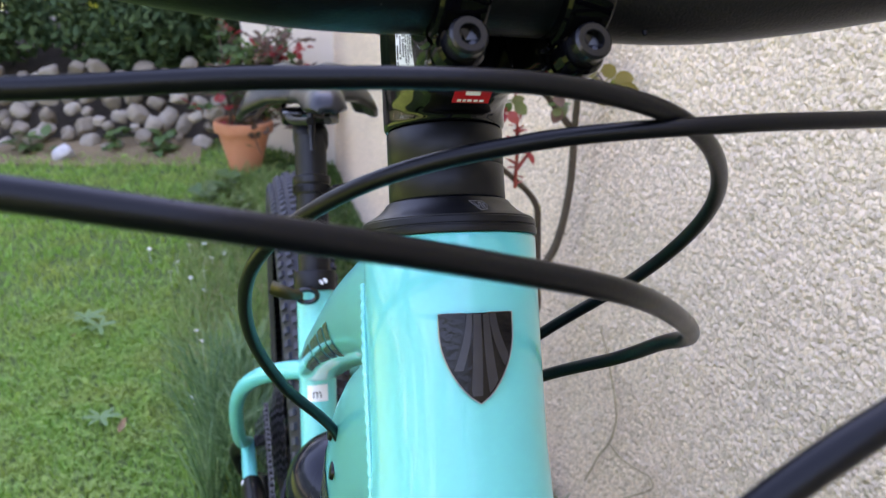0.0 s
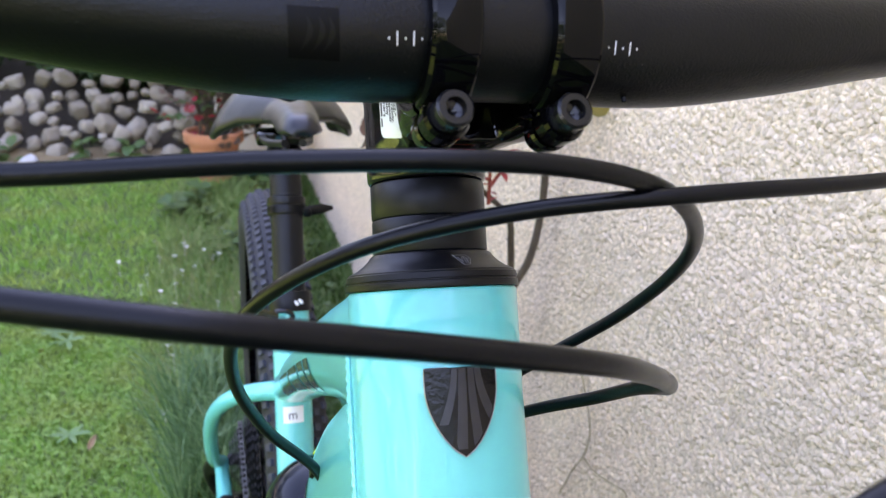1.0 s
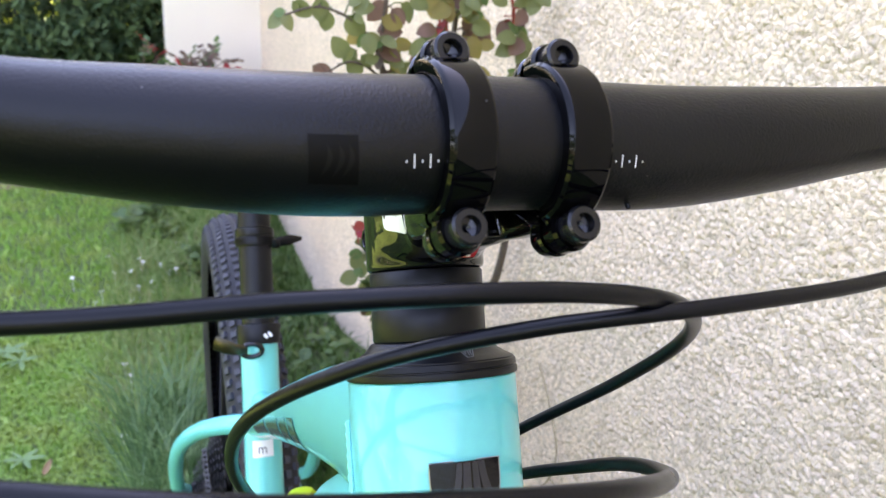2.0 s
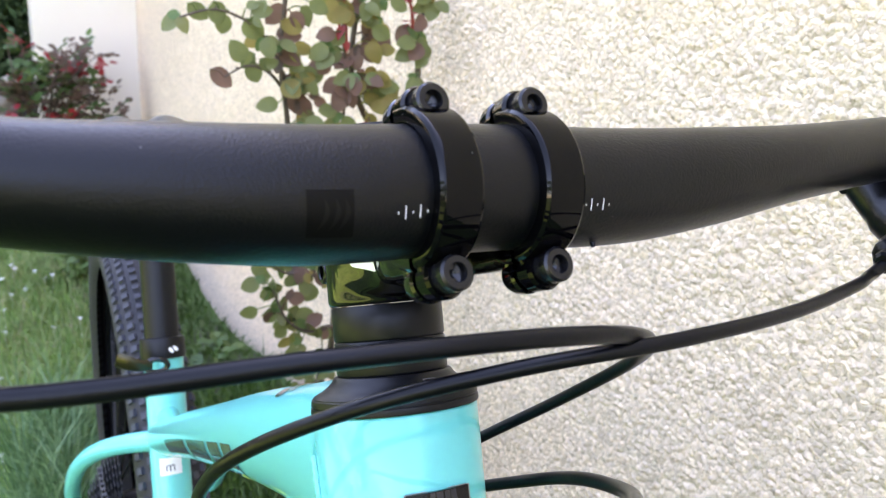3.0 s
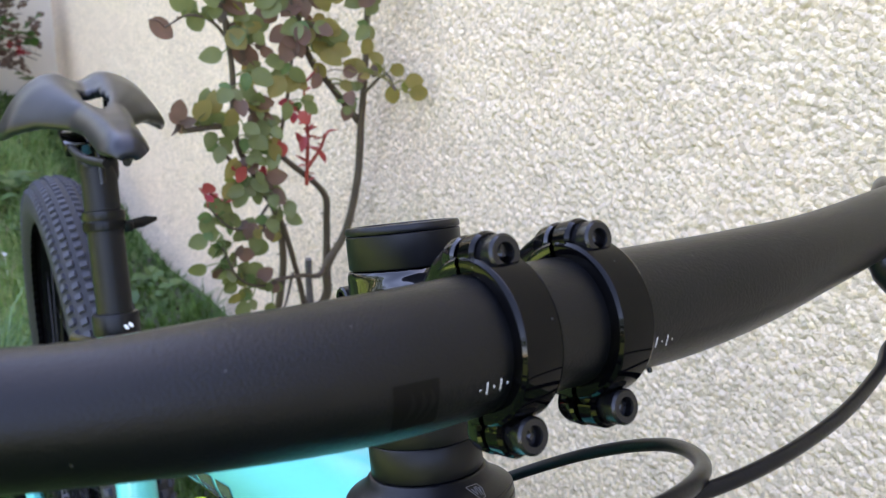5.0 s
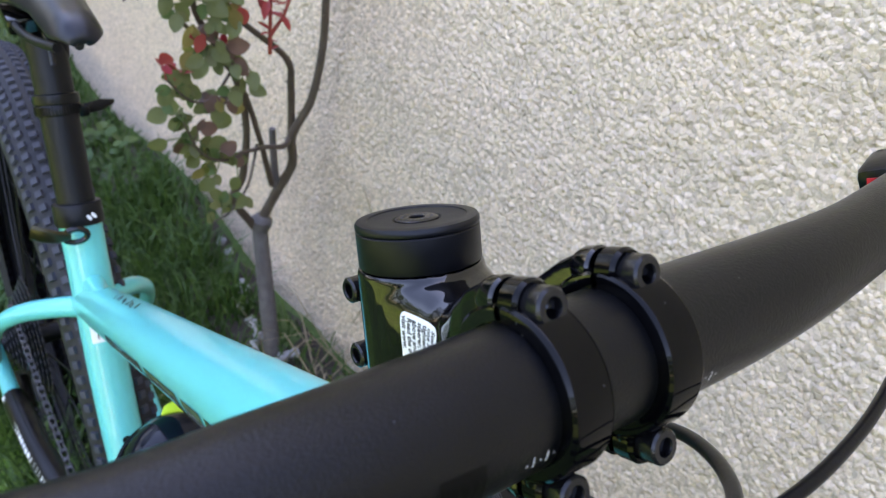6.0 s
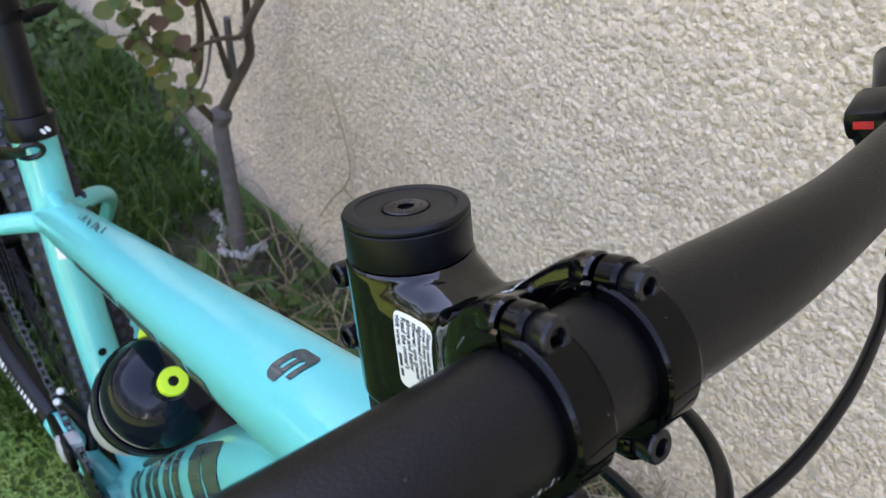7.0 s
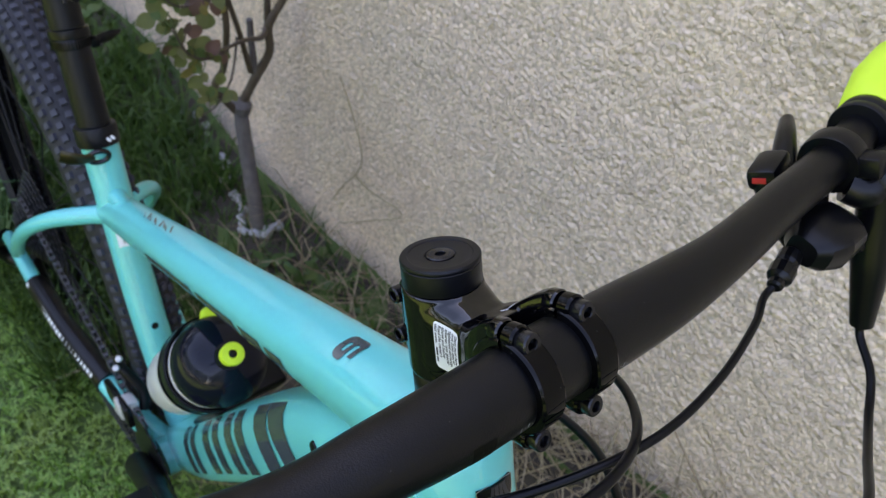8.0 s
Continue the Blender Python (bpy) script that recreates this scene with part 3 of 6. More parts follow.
rim_line = [on_head(b, s, 0.0014) for s, a, b in shield_rows] + [on_head(a, s, 0.0014) for s, a, b in reversed(shield_rows)]
part("badge_rim", Shape().add(*sweep(rim_line + [rim_line[0]], 0.00018, 6)), STEEL, badge, "fine silver rim round the badge")

# headset cover and spacers
cover = part("headset_cover", Shape().add(*on_steerer(
    [(0.020, 0.0002), (0.0256, 0.0002), (0.0258, 0.0008), (0.0257, 0.0021), (0.0253, 0.0023), (0.0253, 0.0026), (0.0256, 0.0028), (0.0254, 0.0044), (0.0249, 0.0047), (0.0249, 0.0050), (0.0245, 0.0053),
     (0.0222, 0.0064), (0.0202, 0.0078), (0.0188, 0.0092), (0.0181, 0.0103), (0.0175, 0.0107), (0.016, 0.0107)], 64)), SATIN, bike,
    "satin black conical headset cover with a small outlined mark")
for s0, s1 in ((0.0108, 0.0210), (0.02115, 0.0316)):
    part("spacer", Shape().add(*on_steerer([(0.0145, s0), (0.0167, s0), (0.0171, s0 + 0.0005), (0.0171, s1 - 0.0005), (0.0167, s1),
                                            (0.0145, s1)], 64)), SATIN, bike)


def on_cover(x, h, lift=0.0003):
    """A place on the cover's slope: x across, h from 0 (low) to 1 (high)."""
    s = 0.0055 + 0.0035 * h
    r = float(np.interp(s, [0.0053, 0.0064, 0.0078, 0.0092], [0.0245, 0.0222, 0.0202, 0.0188])) + lift
    return STEER @ Vector((r * math.sin(x / 0.0215), r * math.cos(x / 0.0215), s + lift))


mark = Shape()
for line in (((-0.0026, 0.90), (-0.0008, 0.05), (0.0010, 0.10), (0.0026, 0.55), (0.0018, 0.88), (-0.0026, 0.90)), ((-0.0012, 0.72), (-0.0004, 0.30), (0.0001, 0.72)),
             ((0.0000, 0.74), (0.0012, 0.74)), ((0.0006, 0.74), (0.0004, 0.22)), ((0.0010, 0.20), (0.0013, 0.66), (0.0020, 0.60), (0.0013, 0.42))):
    mark.add(*sweep([on_cover(0.0028 + x, h) for x, h in line], 0.00009, 6))
part("cover_mark", mark, PALE_MARK, cover, "small grey outlined emblem")

# stem
stem = new("stem")
stem.parent = bike
tagged(stem, "glossy black two-arm handlebar stem")
body = Shape()
body.add(*on_steerer([(0.0, 0.0318), (0.0174, 0.0318), (0.0179, 0.0326), (0.0178, 0.0700), (0.0177, 0.0718), (0.0173, 0.0726), (0.0, 0.0726)], 64))


def stem_ring(f, cx, cu, hx, hu, power=3.2):
    return [STEER @ Vector((x, f, z)) for x, z in rounded(cx, cu, hx, hu, 40, power)]


# forward, low edge, high edge, half width and squareness of the body's sections
body.add(*loft([stem_ring(f, 0, (lo + hi) / 2, hx, (hi - lo) / 2, p) for f, lo, hi, hx, p in (
    (-0.004, 0.0320, 0.0724, 0.0176, 7), (0.006, 0.0322, 0.0724, 0.0175, 6), (0.0125, 0.0328, 0.0721, 0.0164, 4.5), (0.0175, 0.0334, 0.0712, 0.0153, 3.6),
    (0.0215, 0.0340, 0.0696, 0.0148, 3.3), (0.027, 0.0353, 0.0679, 0.0152, 3.4), (0.0326, 0.0360, 0.0680, 0.0172, 4), (0.0378, 0.0374, 0.0698, 0.0190, 4.5))]))
for sgn in (-1, 1):
    body.add(*loft([stem_ring(f, sgn * cx + 0.0004, cu, hx, hu, 5.0) for f, cx, cu, hx, hu in (
        (0.0261, 0.0085, 0.0519, 0.0062, 0.0150), (0.0317, 0.0112, 0.0530, 0.0061, 0.0156), (0.0373, 0.0132, 0.0552, 0.0059, 0.0180), (0.0429, 0.0142, 0.0573, 0.0058, 0.0200),
        (0.0480, 0.0144, 0.0586, 0.0056, 0.0212), (0.0535, 0.0144, 0.0588, 0.0054, 0.0222))]))
# rear pinch block
body.add(*block(0.0180, 0.010, 0.0360, 0.003, STEER @ Matrix.Translation((0.0, -0.0170, 0.0514)), 3))
stem_body = part("stem_body", body, GLOSS, stem, auto=50)
# one poured skin: the pieces melt into each other with soft fillets
skin = stem_body.modifiers.new("skin", "REMESH")
skin.mode, skin.voxel_size, skin.use_smooth_shade = "VOXEL", 0.0005, True
fillet = stem_body.modifiers.new("fillet", "SMOOTH")
fillet.factor, fillet.iterations = 0.5, 24
bpy.context.view_layer.update()
stem_tree = BVHTree.FromObject(stem_body, bpy.context.evaluated_depsgraph_get())


def on_stem(start, way, lift):
    """The place on the stem's skin met from start going along way, both in the steering frame."""
    a, w = STEER @ Vector(start), (STEER.to_3x3() @ Vector(way)).normalized()
    hit, normal, _, _ = stem_tree.ray_cast(a, w)
    return (hit if hit else a) - w * lift


BAR_WAY = Vector((1.0, 0.037, -0.045)).normalized()
bar_up = (UP - BAR_WAY * UP.dot(BAR_WAY)).normalized()
CLAMP = Matrix((BAR_WAY, BAR_WAY.cross(bar_up), bar_up)).transposed().to_4x4()
CLAMP.translation = Vector((0.0055, -0.0237, 0.9898))
CLAMP = CLAMP @ Matrix.Rotation(radians(4.9), 4, "X")


def bolt(m, parent, r=0.0040, h=0.0056):
    """A socket-head bolt whose head rises along z from the place m."""
    s = Shape()
    s.add(*lathe([(r * 0.93, 0), (r, 0.0004), (r, h - 0.0006), (r - 0.0006, h), (0.0024, h), (0.0022, h - 0.0005)], 32, m, caps=False))
    b = part("bolt", s, BOLT, parent)
    hexa = Shape().add(*lathe([(0.0027, h - 0.0002), (0.0026, h - 0.0026), (0.0012, h - 0.0029), (0.0, h - 0.0034)], 6, m, caps=False))
    part("bolt_socket", hexa, SOCKET, parent, smooth=False)
    return b


BAND_X = (-0.0143, 0.0143)
for bx in BAND_X:
    base = CLAMP @ Matrix.Translation((bx, 0, 0))
    ring = Shape()
    prof = [(0.01592, -0.0060), (0.0180, -0.0062), (0.0189, -0.0060), (0.0196, -0.0053), (0.0198, -0.0047), (0.0198, 0.0043), (0.0195, 0.0049),
            (0.0188, 0.0053), (0.01592, 0.0053)]
    # front half: the faceplate; rear half belongs to the arm
    turn_front = base @ towards((0, 0, 0), (1, 0, 0), (0, 0, -1))
    v, f = lathe(prof, 40, turn_front, radians(3), radians(174))
    ring.add(v, f)
    for z in (-1, 1):
        ring.add(*lathe([(0.0046, -0.0012), (0.0054, -0.0004), (0.0056, 0.0042), (0.0050, 0.0054)], 32, base @ towards((0, 0, z * 0.0204 - 0.0015), (0, 1, 0))))
        ring.add(*block(0.0112, 0.0064, 0.0110, 0.0030, base @ Matrix.Translation((0, 0.0021, z * 0.0162 - 0.0008)), 4))
    part("faceplate", ring, CLAMP_BLACK, stem, "glossy black curved clamp band", auto=22)
    back = Shape()
    v, f = lathe(prof, 32, turn_front, radians(183), radians(174))
    back.add(v, f)
    for z in (-1, 1):
        back.add(*lathe([(0.0044, -0.0090), (0.0052, -0.0070), (0.0055, -0.0036), (0.0050, -0.0027)], 32, base @ towards((0, 0, z * 0.0204 - 0.0015), (0, 1, 0))))
        back.add(*block(0.0098, 0.0060, 0.0090, 0.0022, base @ Matrix.Translation((0, -0.0059, z * 0.0168 - 0.0008)), 3))
    part("clamp_half", back, GLOSS, stem, auto=22)
    for z in (-1, 1):
        bolt(base @ towards((0, 0.0052, z * 0.0204 - 0.0015), (0, 1, 0)), stem, 0.0044, 0.0056)
for u in (0.0635, 0.0435):
    bolt(STEER @ towards((-0.0085, -0.0188, u), (-1, 0, 0)), stem, 0.0038, 0.005)

# top spacer and cap
part("top_spacer", Shape().add(*on_steerer([(0.0145, 0.0728), (0.0168, 0.0728), (0.0171, 0.0732), (0.0171, 0.0824), (0.0168, 0.0827),
                                            (0.0145, 0.0827)], 64)), SATIN, stem)
cap = part("top_cap", Shape().add(*on_steerer(
    [(0.0155, 0.0828), (0.0170, 0.0830), (0.0172, 0.0834), (0.0172, 0.0843), (0.0167, 0.0851), (0.0145, 0.0853), (0.0138, 0.0852),
     (0.0136, 0.0849), (0.0131, 0.0848), (0.0068, 0.0847), (0.0064, 0.0843), (0.0064, 0.0835), (0.0, 0.0833)], 64)), SATIN, stem,
    "satin black top cap with a recessed centre bolt")
capbolt = Shape().add(*lathe([(0.0060, 0.0836), (0.0060, 0.0848), (0.0055, 0.0851), (0.0024, 0.0851), (0.0022, 0.0849)], 40, STEER, caps=False))
part("cap_bolt", capbolt, BOLT, stem)
capsock = Shape().add(*lathe([(0.0026, 0.0850), (0.0025, 0.0836), (0.0, 0.0835)], 6, STEER, caps=False))
part("cap_bolt_socket", capsock, SOCKET, stem, smooth=False)
bars = Shape()
for k in range(26):
    a = 2 * math.pi * k / 26
    if k % 13 in (0, 6, 7):
        continue
    bars.add(*block(0.0004, 0.0008, 0.0001, 0, STEER @ Matrix.Rotation(a, 4, "Z") @ Matrix.Translation((0, 0.0042, 0.0851))))
part("cap_bolt_print", bars, SHIELD_LINE, stem, smooth=False)


# warning label wrapped on the stem's near side
def on_stem_side(x, y):
    """x runs down the stem, y back from its front edge; the label follows the waist of the stem."""
    return on_stem((-0.05, 0.0256 - y, 0.0625 - x + 0.22 * y), (1, 0, 0), 0.00022)


def stem_label():
    s = Shape()
    nx, ny = 14, 10
    w, h, rr = 0.0222, 0.0132, 0.0018
    for i in range(nx + 1):
        for k in range(ny + 1):
            x, y = w * i / nx, h * k / ny
            cx, cy = min(max(x, rr), w - rr), min(max(y, rr), h - rr)
            d = math.hypot(x - cx, y - cy)
            if d > rr:
                x, y = cx + (x - cx) * rr / d, cy + (y - cy) * rr / d
            s.v.append(tuple(on_stem_side(x, y)))
    s.f = [(i * (ny + 1) + k, (i + 1) * (ny + 1) + k, (i + 1) * (ny + 1) + k + 1, i * (ny + 1) + k + 1) for i in range(nx) for k in range(ny)]
    lab = part("warning_label", s, LABEL, stem, "white warning label with small dark printed lines")
    words = ["Stem must have a", "one 5mm spacer", "tightened correctly.", "steerer, one spacer", "above and below", "Read the owner's", "visit www."]
    ink = Shape()
    for n, line in enumerate(words):
        def wrap(v, n=n):
            p = on_stem_side(0.0012 + v.x, 0.0004 + (n + 1) * 0.00174 - v.y)
            return p - STEER.to_3x3() @ Vector((0.00008 + v.z * 0.5, 0, 0))
        ink.add(*lettering(line, 0.0021, None, wrap, 0.00005))
    part("label_print", ink, DARK_INK, stem, smooth=False)
    bar = Shape()
    for a, b in ((0.0120, 0.0160), (0.0166, 0.0190)):
        q = [on_stem_side(x, y) - STEER.to_3x3() @ Vector((0.0001, 0, 0)) for x, y in
             ((a, 0.0116), (b, 0.0116), (b, 0.0125), (a, 0.0125))]
        bar.add(q, [(0, 1, 2, 3)])
    part("label_print_bar", bar, DARK_INK, stem, smooth=False)


stem_label()


def on_arm(v):
    """The print lies across the crotch of the stem, at the root of one arm, and reads from the saddle."""
    c, d = math.cos(radians(20)), math.sin(radians(20))
    return on_stem((0.0108 - v.x * c + v.y * d, 0.0330 - v.x * d * 0.9 + v.y * c, 0.12), (0, 0, -1), 0.00012 + v.z)


torque = lettering("7 Nm Max", 0.0017, None, on_arm)
part("torque_print", Shape().add(*torque), WHITE_INK, stem, smooth=False)
RED_AT = STEER @ Matrix.Translation((-0.0016, 0.0322, 0.0346)) @ Matrix.Rotation(radians(-60), 4, "X")
red = Shape()
red.add(*block(0.0100, 0.0002, 0.0050, 0.0, RED_AT))
part("red_label", red, RED_INK, stem, "small red maker's label on the stem's front", smooth=False)
redbar = Shape()
for x, w in ((-0.0032, 0.0010), (-0.0018, 0.0009), (-0.0004, 0.0012), (0.0013, 0.0011), (0.0029, 0.0012)):
    redbar.add(*block(w, 0.0001, 0.0008, 0, RED_AT @ Matrix.Translation((x, 0.00015, -0.0016))))
redbar.add(*block(0.004, 0.0001, 0.0014, 0, RED_AT @ Matrix.Translation((0, 0.00015, 0.0010))))
part("red_label_print", redbar, WHITE_INK, stem, smooth=False)

# handlebar: half profile across, back and up, with the tapering radius
bar_path = spline([(-0.3713, -0.0040, 1.0215, 0.0111), (-0.2913, -0.0110, 1.0195, 0.0111), (-0.2112, -0.0183, 1.0134, 0.0112),
                   (-0.1512, -0.0218, 1.0061, 0.0117), (-0.1050, -0.0264, 0.9986, 0.0120), (-0.0700, -0.0263, 0.9941, 0.0143),
                   (-0.0361, -0.0256, 0.9910, 0.0158), (0.0055, -0.0237, 0.9898, 0.0159), (0.0480, -0.0228, 0.9876, 0.0159),
                   (0.0820, -0.0226, 0.9886, 0.0144), (0.1189, -0.0203, 0.9904, 0.0121), (0.1688, -0.0129, 0.9912, 0.0112),
                   (0.2188, -0.0063, 0.9920, 0.0111), (0.2600, 0.0014, 0.9955, 0.0111), (0.3087, 0.0110, 0.9985, 0.0111),
                   (0.3887, 0.0230, 0.9985, 0.0111)], 12)
handlebar = part("handlebar", Shape().add(*sweep(bar_path, bar_path[:, 3], 56)), BAR_BLACK, bike,
                 "matt black riser handlebar with white alignment ticks")


def on_bar(x, arc, lift=0.0):
    """x across from the stem's middle; arc: metres round the bar from its front, upwards positive."""
    a = arc / 0.0159 - radians(24.2)
    px = CLAMP.translation.x + x
    c = [float(np.interp(px, bar_path[:, 0], bar_path[:, k])) for k in (1, 2, 3)]
    r = c[2] + lift
    fw, up = Vector((0, FORWARD.y, FORWARD.z)).normalized(), Vector((0, UP.y, UP.z)).normalized()
    return Vector((px, c[0], c[1])) + r * (math.cos(a) * fw + math.sin(a) * up)


def bar_patch(x0, x1, a0, a1, lift, nx=6, na=6):
    s = Shape()
    for i in range(nx + 1):
        for k in range(na + 1):
            s.v.append(tuple(on_bar(x0 + (x1 - x0) * i / nx, a0 + (a1 - a0) * k / na, lift)))
    s.f = [(i * (na + 1) + k, (i + 1) * (na + 1) + k, (i + 1) * (na + 1) + k + 1, i * (na + 1) + k + 1) for i in range(nx) for k in range(na)]
    return s.v, s.f


for x, tall in ((-0.0283, 0), (-0.0265, 1), (-0.0247, 0), (-0.0229, 1), (-0.0211, 0), (0.0230, 0), (0.0247, 1), (0.0266, 0), (0.0284, 1), (0.0302, 0)):
    h = 0.0015 if tall else 0.00028
    part("alignment_tick", Shape().add(*bar_patch(x - 0.00013, x + 0.00013, -h, h, 0.0001, 1, 4)), WHITE_INK, handlebar, smooth=False)
emblem = part("bar_emblem", Shape().add(*bar_patch(-0.0490, -0.0386, -0.0052, 0.0055, 0.0001, 8, 8)), EMBLEM, handlebar,
              "faint glossy black square emblem")
for y0, tilt in ((-0.0468, 0.3), (-0.0443, 0.1), (-0.0422, -0.2)):
    s = Shape()
    for i in range(9):
        q = i / 8
        x, a = y0 + 0.0022 * math.sin(q * 2.4), -0.0036 + 0.0074 * q
        for w in (-0.0006, 0.0006):
            s.v.append(tuple(on_bar(x + w * math.sin(q * math.pi), a, 0.0002)))
    s.f = [(2 * i, 2 * i + 1, 2 * i + 3, 2 * i + 2) for i in range(8)]
    part("emblem_swirl", s, SWIRL, handlebar)
part("bar_pin", Shape().add(*lathe([(0.0, 0.0), (0.0007, 0.0), (0.0006, 0.0011), (0.0, 0.0013)], 10,
                                   towards(on_bar(0.0310, -0.0135), on_bar(0.0310, -0.0135) - Vector((0.0365, -0.0232, 0.9882))))), SATIN, handlebar)


# grips and controls
def bar_at(x):
    return Vector((x, *[float(np.interp(x, bar_path[:, 0], bar_path[:, k])) for k in (1, 2)]))


def controls(sgn):
    grip_at, end = sgn * 0.264, sgn * 0.384
    way = (bar_at(end) - bar_at(grip_at)).normalized()
    prof = [(0.0113, 0.0), (0.0168, 0.0), (0.0178, 0.002), (0.0160, 0.012), (0.0152, 0.03), (0.0165, 0.06), (0.0158, 0.09), (0.0165, 0.118),
            (0.0172, 0.124), (0.013, 0.128), (0.0, 0.128)]
    wing = [(0.0, 0.0), (0.004, 0.001), (0.012, 0.006), (0.024, 0.0115), (0.05, 0.013), (0.09, 0.010), (0.128, 0.004)]
    gm = towards(bar_at(grip_at), way, (0, 0.9, 0.43))
    v, f = lathe(prof, 32)
    for p in v:
        a = math.atan2(p.y, p.x)
        w = float(np.interp(p.z, [q[0] for q in wing], [q[1] for q in wing])) * max(0.0, math.cos(a)) ** 2
        if p.xy.length > 0.0114:
            p.x, p.y = p.x + w * math.cos(a), p.y + w * math.sin(a)
    grip = part("grip", Shape().add([gm @ p for p in v], f), LIME, bike, "lime green rubber handlebar grip with a palm wing")
    ribs = Shape()
    for k in range(16):
        h = 0.016 + 0.006 * k
        r = float(np.interp(h, [p[1] for p in prof], [p[0] for p in prof])) + 0.0003
        ribs.add(*lathe([(r - 0.0006, h - 0.0016), (r, h - 0.001), (r, h + 0.001), (r - 0.0006, h + 0.0016)], 24, towards(bar_at(grip_at), way)))
    part("grip_rib", ribs, LIME, grip)
    collar = Shape()
    collar.add(*lathe([(0.0113, -0.014), (0.0160, -0.014), (0.0165, -0.0132), (0.0165, -0.0085), (0.0160, -0.0078), (0.0160, -0.0068),
                       (0.0166, -0.006), (0.0166, -0.001), (0.0160, -0.0002), (0.0113, -0.0002)], 36, towards(bar_at(grip_at), way)))
    part("lock_ring", collar, SATIN, grip, "black grip lock ring")
    # brake lever
    lever = new("brake_lever")
    lever.parent = bike
    tagged(lever, "black hydraulic brake lever")
    at, hold = bar_at(sgn * 0.236), bar_at(sgn * 0.222)
    near = (bar_at(sgn * 0.25) - bar_at(sgn * 0.22)).normalized()
    m = towards(hold, near, (0, -0.88, 0.47))
    cl = Shape().add(*lathe([(0.0114, -0.0065), (0.0158, -0.0065), (0.0164, -0.005), (0.0164, 0.005), (0.0158, 0.0065), (0.0114, 0.0065)], 32, m))
    cl.add(*block(0.013, 0.012, 0.012, 0.002, m @ Matrix.Translation((0.019, 0, 0))))
    part("lever_clamp", cl, PLASTIC, lever)
    part("lever_body", Shape().add(*sweep(spline([hold + Vector((0, -0.012, -0.006)), hold + Vector((sgn * 0.006, -0.020, -0.006)), at + Vector((sgn * 0.004, -0.024, -0.004))], 6),
                                          np.linspace(0.0100, 0.0120, 13), 16)), PLASTIC, lever)
    down = Vector((0, -0.41, -0.912))
    a0 = at + Vector((0, -0.023, 0.002))
    cyl = spline([a0 + Vector((sgn * 0.012, 0.002, 0.004)), a0, a0 + down * 0.025, a0 + down * 0.058,
                  a0 + down * 0.092], 6)
    part("master_cylinder", Shape().add(*sweep(cyl, np.interp(np.linspace(0, 1, len(cyl)), [0, 0.3, 0.7, 1], [0.0085, 0.0115, 0.0105, 0.0065]), 20)),
         PLASTIC, lever)
    blade = spline([a0 + Vector((0, -0.008, -0.004)), a0 + Vector((sgn * 0.03, -0.022, -0.010)), a0 + Vector((sgn * 0.075, -0.026, -0.012)),
                    a0 + Vector((sgn * 0.112, -0.018, -0.010))], 6)
    part("lever_blade", Shape().add(*sweep(blade, 0.0052, 16, (0, 0, 1), 0.7)), SATIN, lever)
    return a0 + down * 0.094, down


hose_right, hose_way = controls(1)
controls(-1)

# shifter under the bar on the wall side
shifter = new("gear_shifter")
shifter.parent = bike
tagged(shifter, "black trigger shifter with a small red mark")
SH = Vector((0.200, -0.024, 0.968))
pod = Shape()
pod.add(*loft([[Vector((SH.x + dx, SH.y - 0.006 + y * 1.0, SH.z + z)) for y, z in rounded(0, 0, hy, hz, 28, 3.2)] for dx, hy, hz in (
    (-0.020, 0.008, 0.007), (-0.014, 0.013, 0.010), (-0.002, 0.0165, 0.013), (0.012, 0.015, 0.012), (0.019, 0.009, 0.008))]))
pod.add(*block(0.026, 0.012, 0.020, 0.003, towards((SH.x + 0.004, SH.y + 0.014, SH.z + 0.012), (0.2, 0.5, 0.8), (1, 0.2, 0.2))))
part("shifter_body", pod, PLASTIC, shifter, auto=22)
web = spline([(0.203, 0.014, 0.974), (0.203, -0.004, 0.962), (0.200, -0.018, 0.960), (0.204, -0.028, 0.964)], 6)
part("shifter_web", Shape().add(*sweep(web, [0.0085] * 6 + [0.0095] * 6 + [0.0105] * 7, 18)), PLASTIC, shifter)
part("barrel_adjuster", Shape().add(*lathe([(0.0030, -0.001), (0.0040, 0.0), (0.0042, 0.002), (0.0038, 0.0035), (0.0052, 0.0045), (0.0064, 0.006), (0.0066, 0.013),
                                            (0.0054, 0.0145), (0.0048, 0.015), (0.0058, 0.017), (0.0060, 0.023), (0.005, 0.024)], 12,
                                           towards((0.1585, -0.0348, 0.9585), (0.022, 0.008, 0.004)))), PLASTIC, shifter, auto=20)
window = Shape().add(*block(0.026, 0.017, 0.013, 0.004, towards((0.2073, 0.0152, 0.9745), (-0.2, 0.5, 0.8), (1, 0.3, 0))))
part("gear_window", window, PLASTIC, shifter)
part("red_mark", Shape().add(*block(0.0070, 0.0028, 0.0012, 0, towards((0.1937, 0.0116, 0.9752), (-1.0, -0.3, 0.25), (0, 1, -0.6)))), RED_INK, shifter,
     "small orange-red stripe", smooth=False)
thumb = spline([(0.216, 0.010, 0.970), (0.236, 0.026, 0.975), (0.256, 0.039, 0.973)], 6)
part("thumb_lever", Shape().add(*sweep(thumb, np.linspace(0.0095, 0.0052, len(thumb)), 14, (0, 0, 1), 0.8)), PLASTIC, shifter)
thumb2 = spline([(0.205, -0.020, 0.970), (0.215, -0.034, 0.962), (0.226, -0.040, 0.958)], 6)
part("release_lever", Shape().add(*sweep(thumb2, 0.0042, 14)), PLASTIC, shifter)


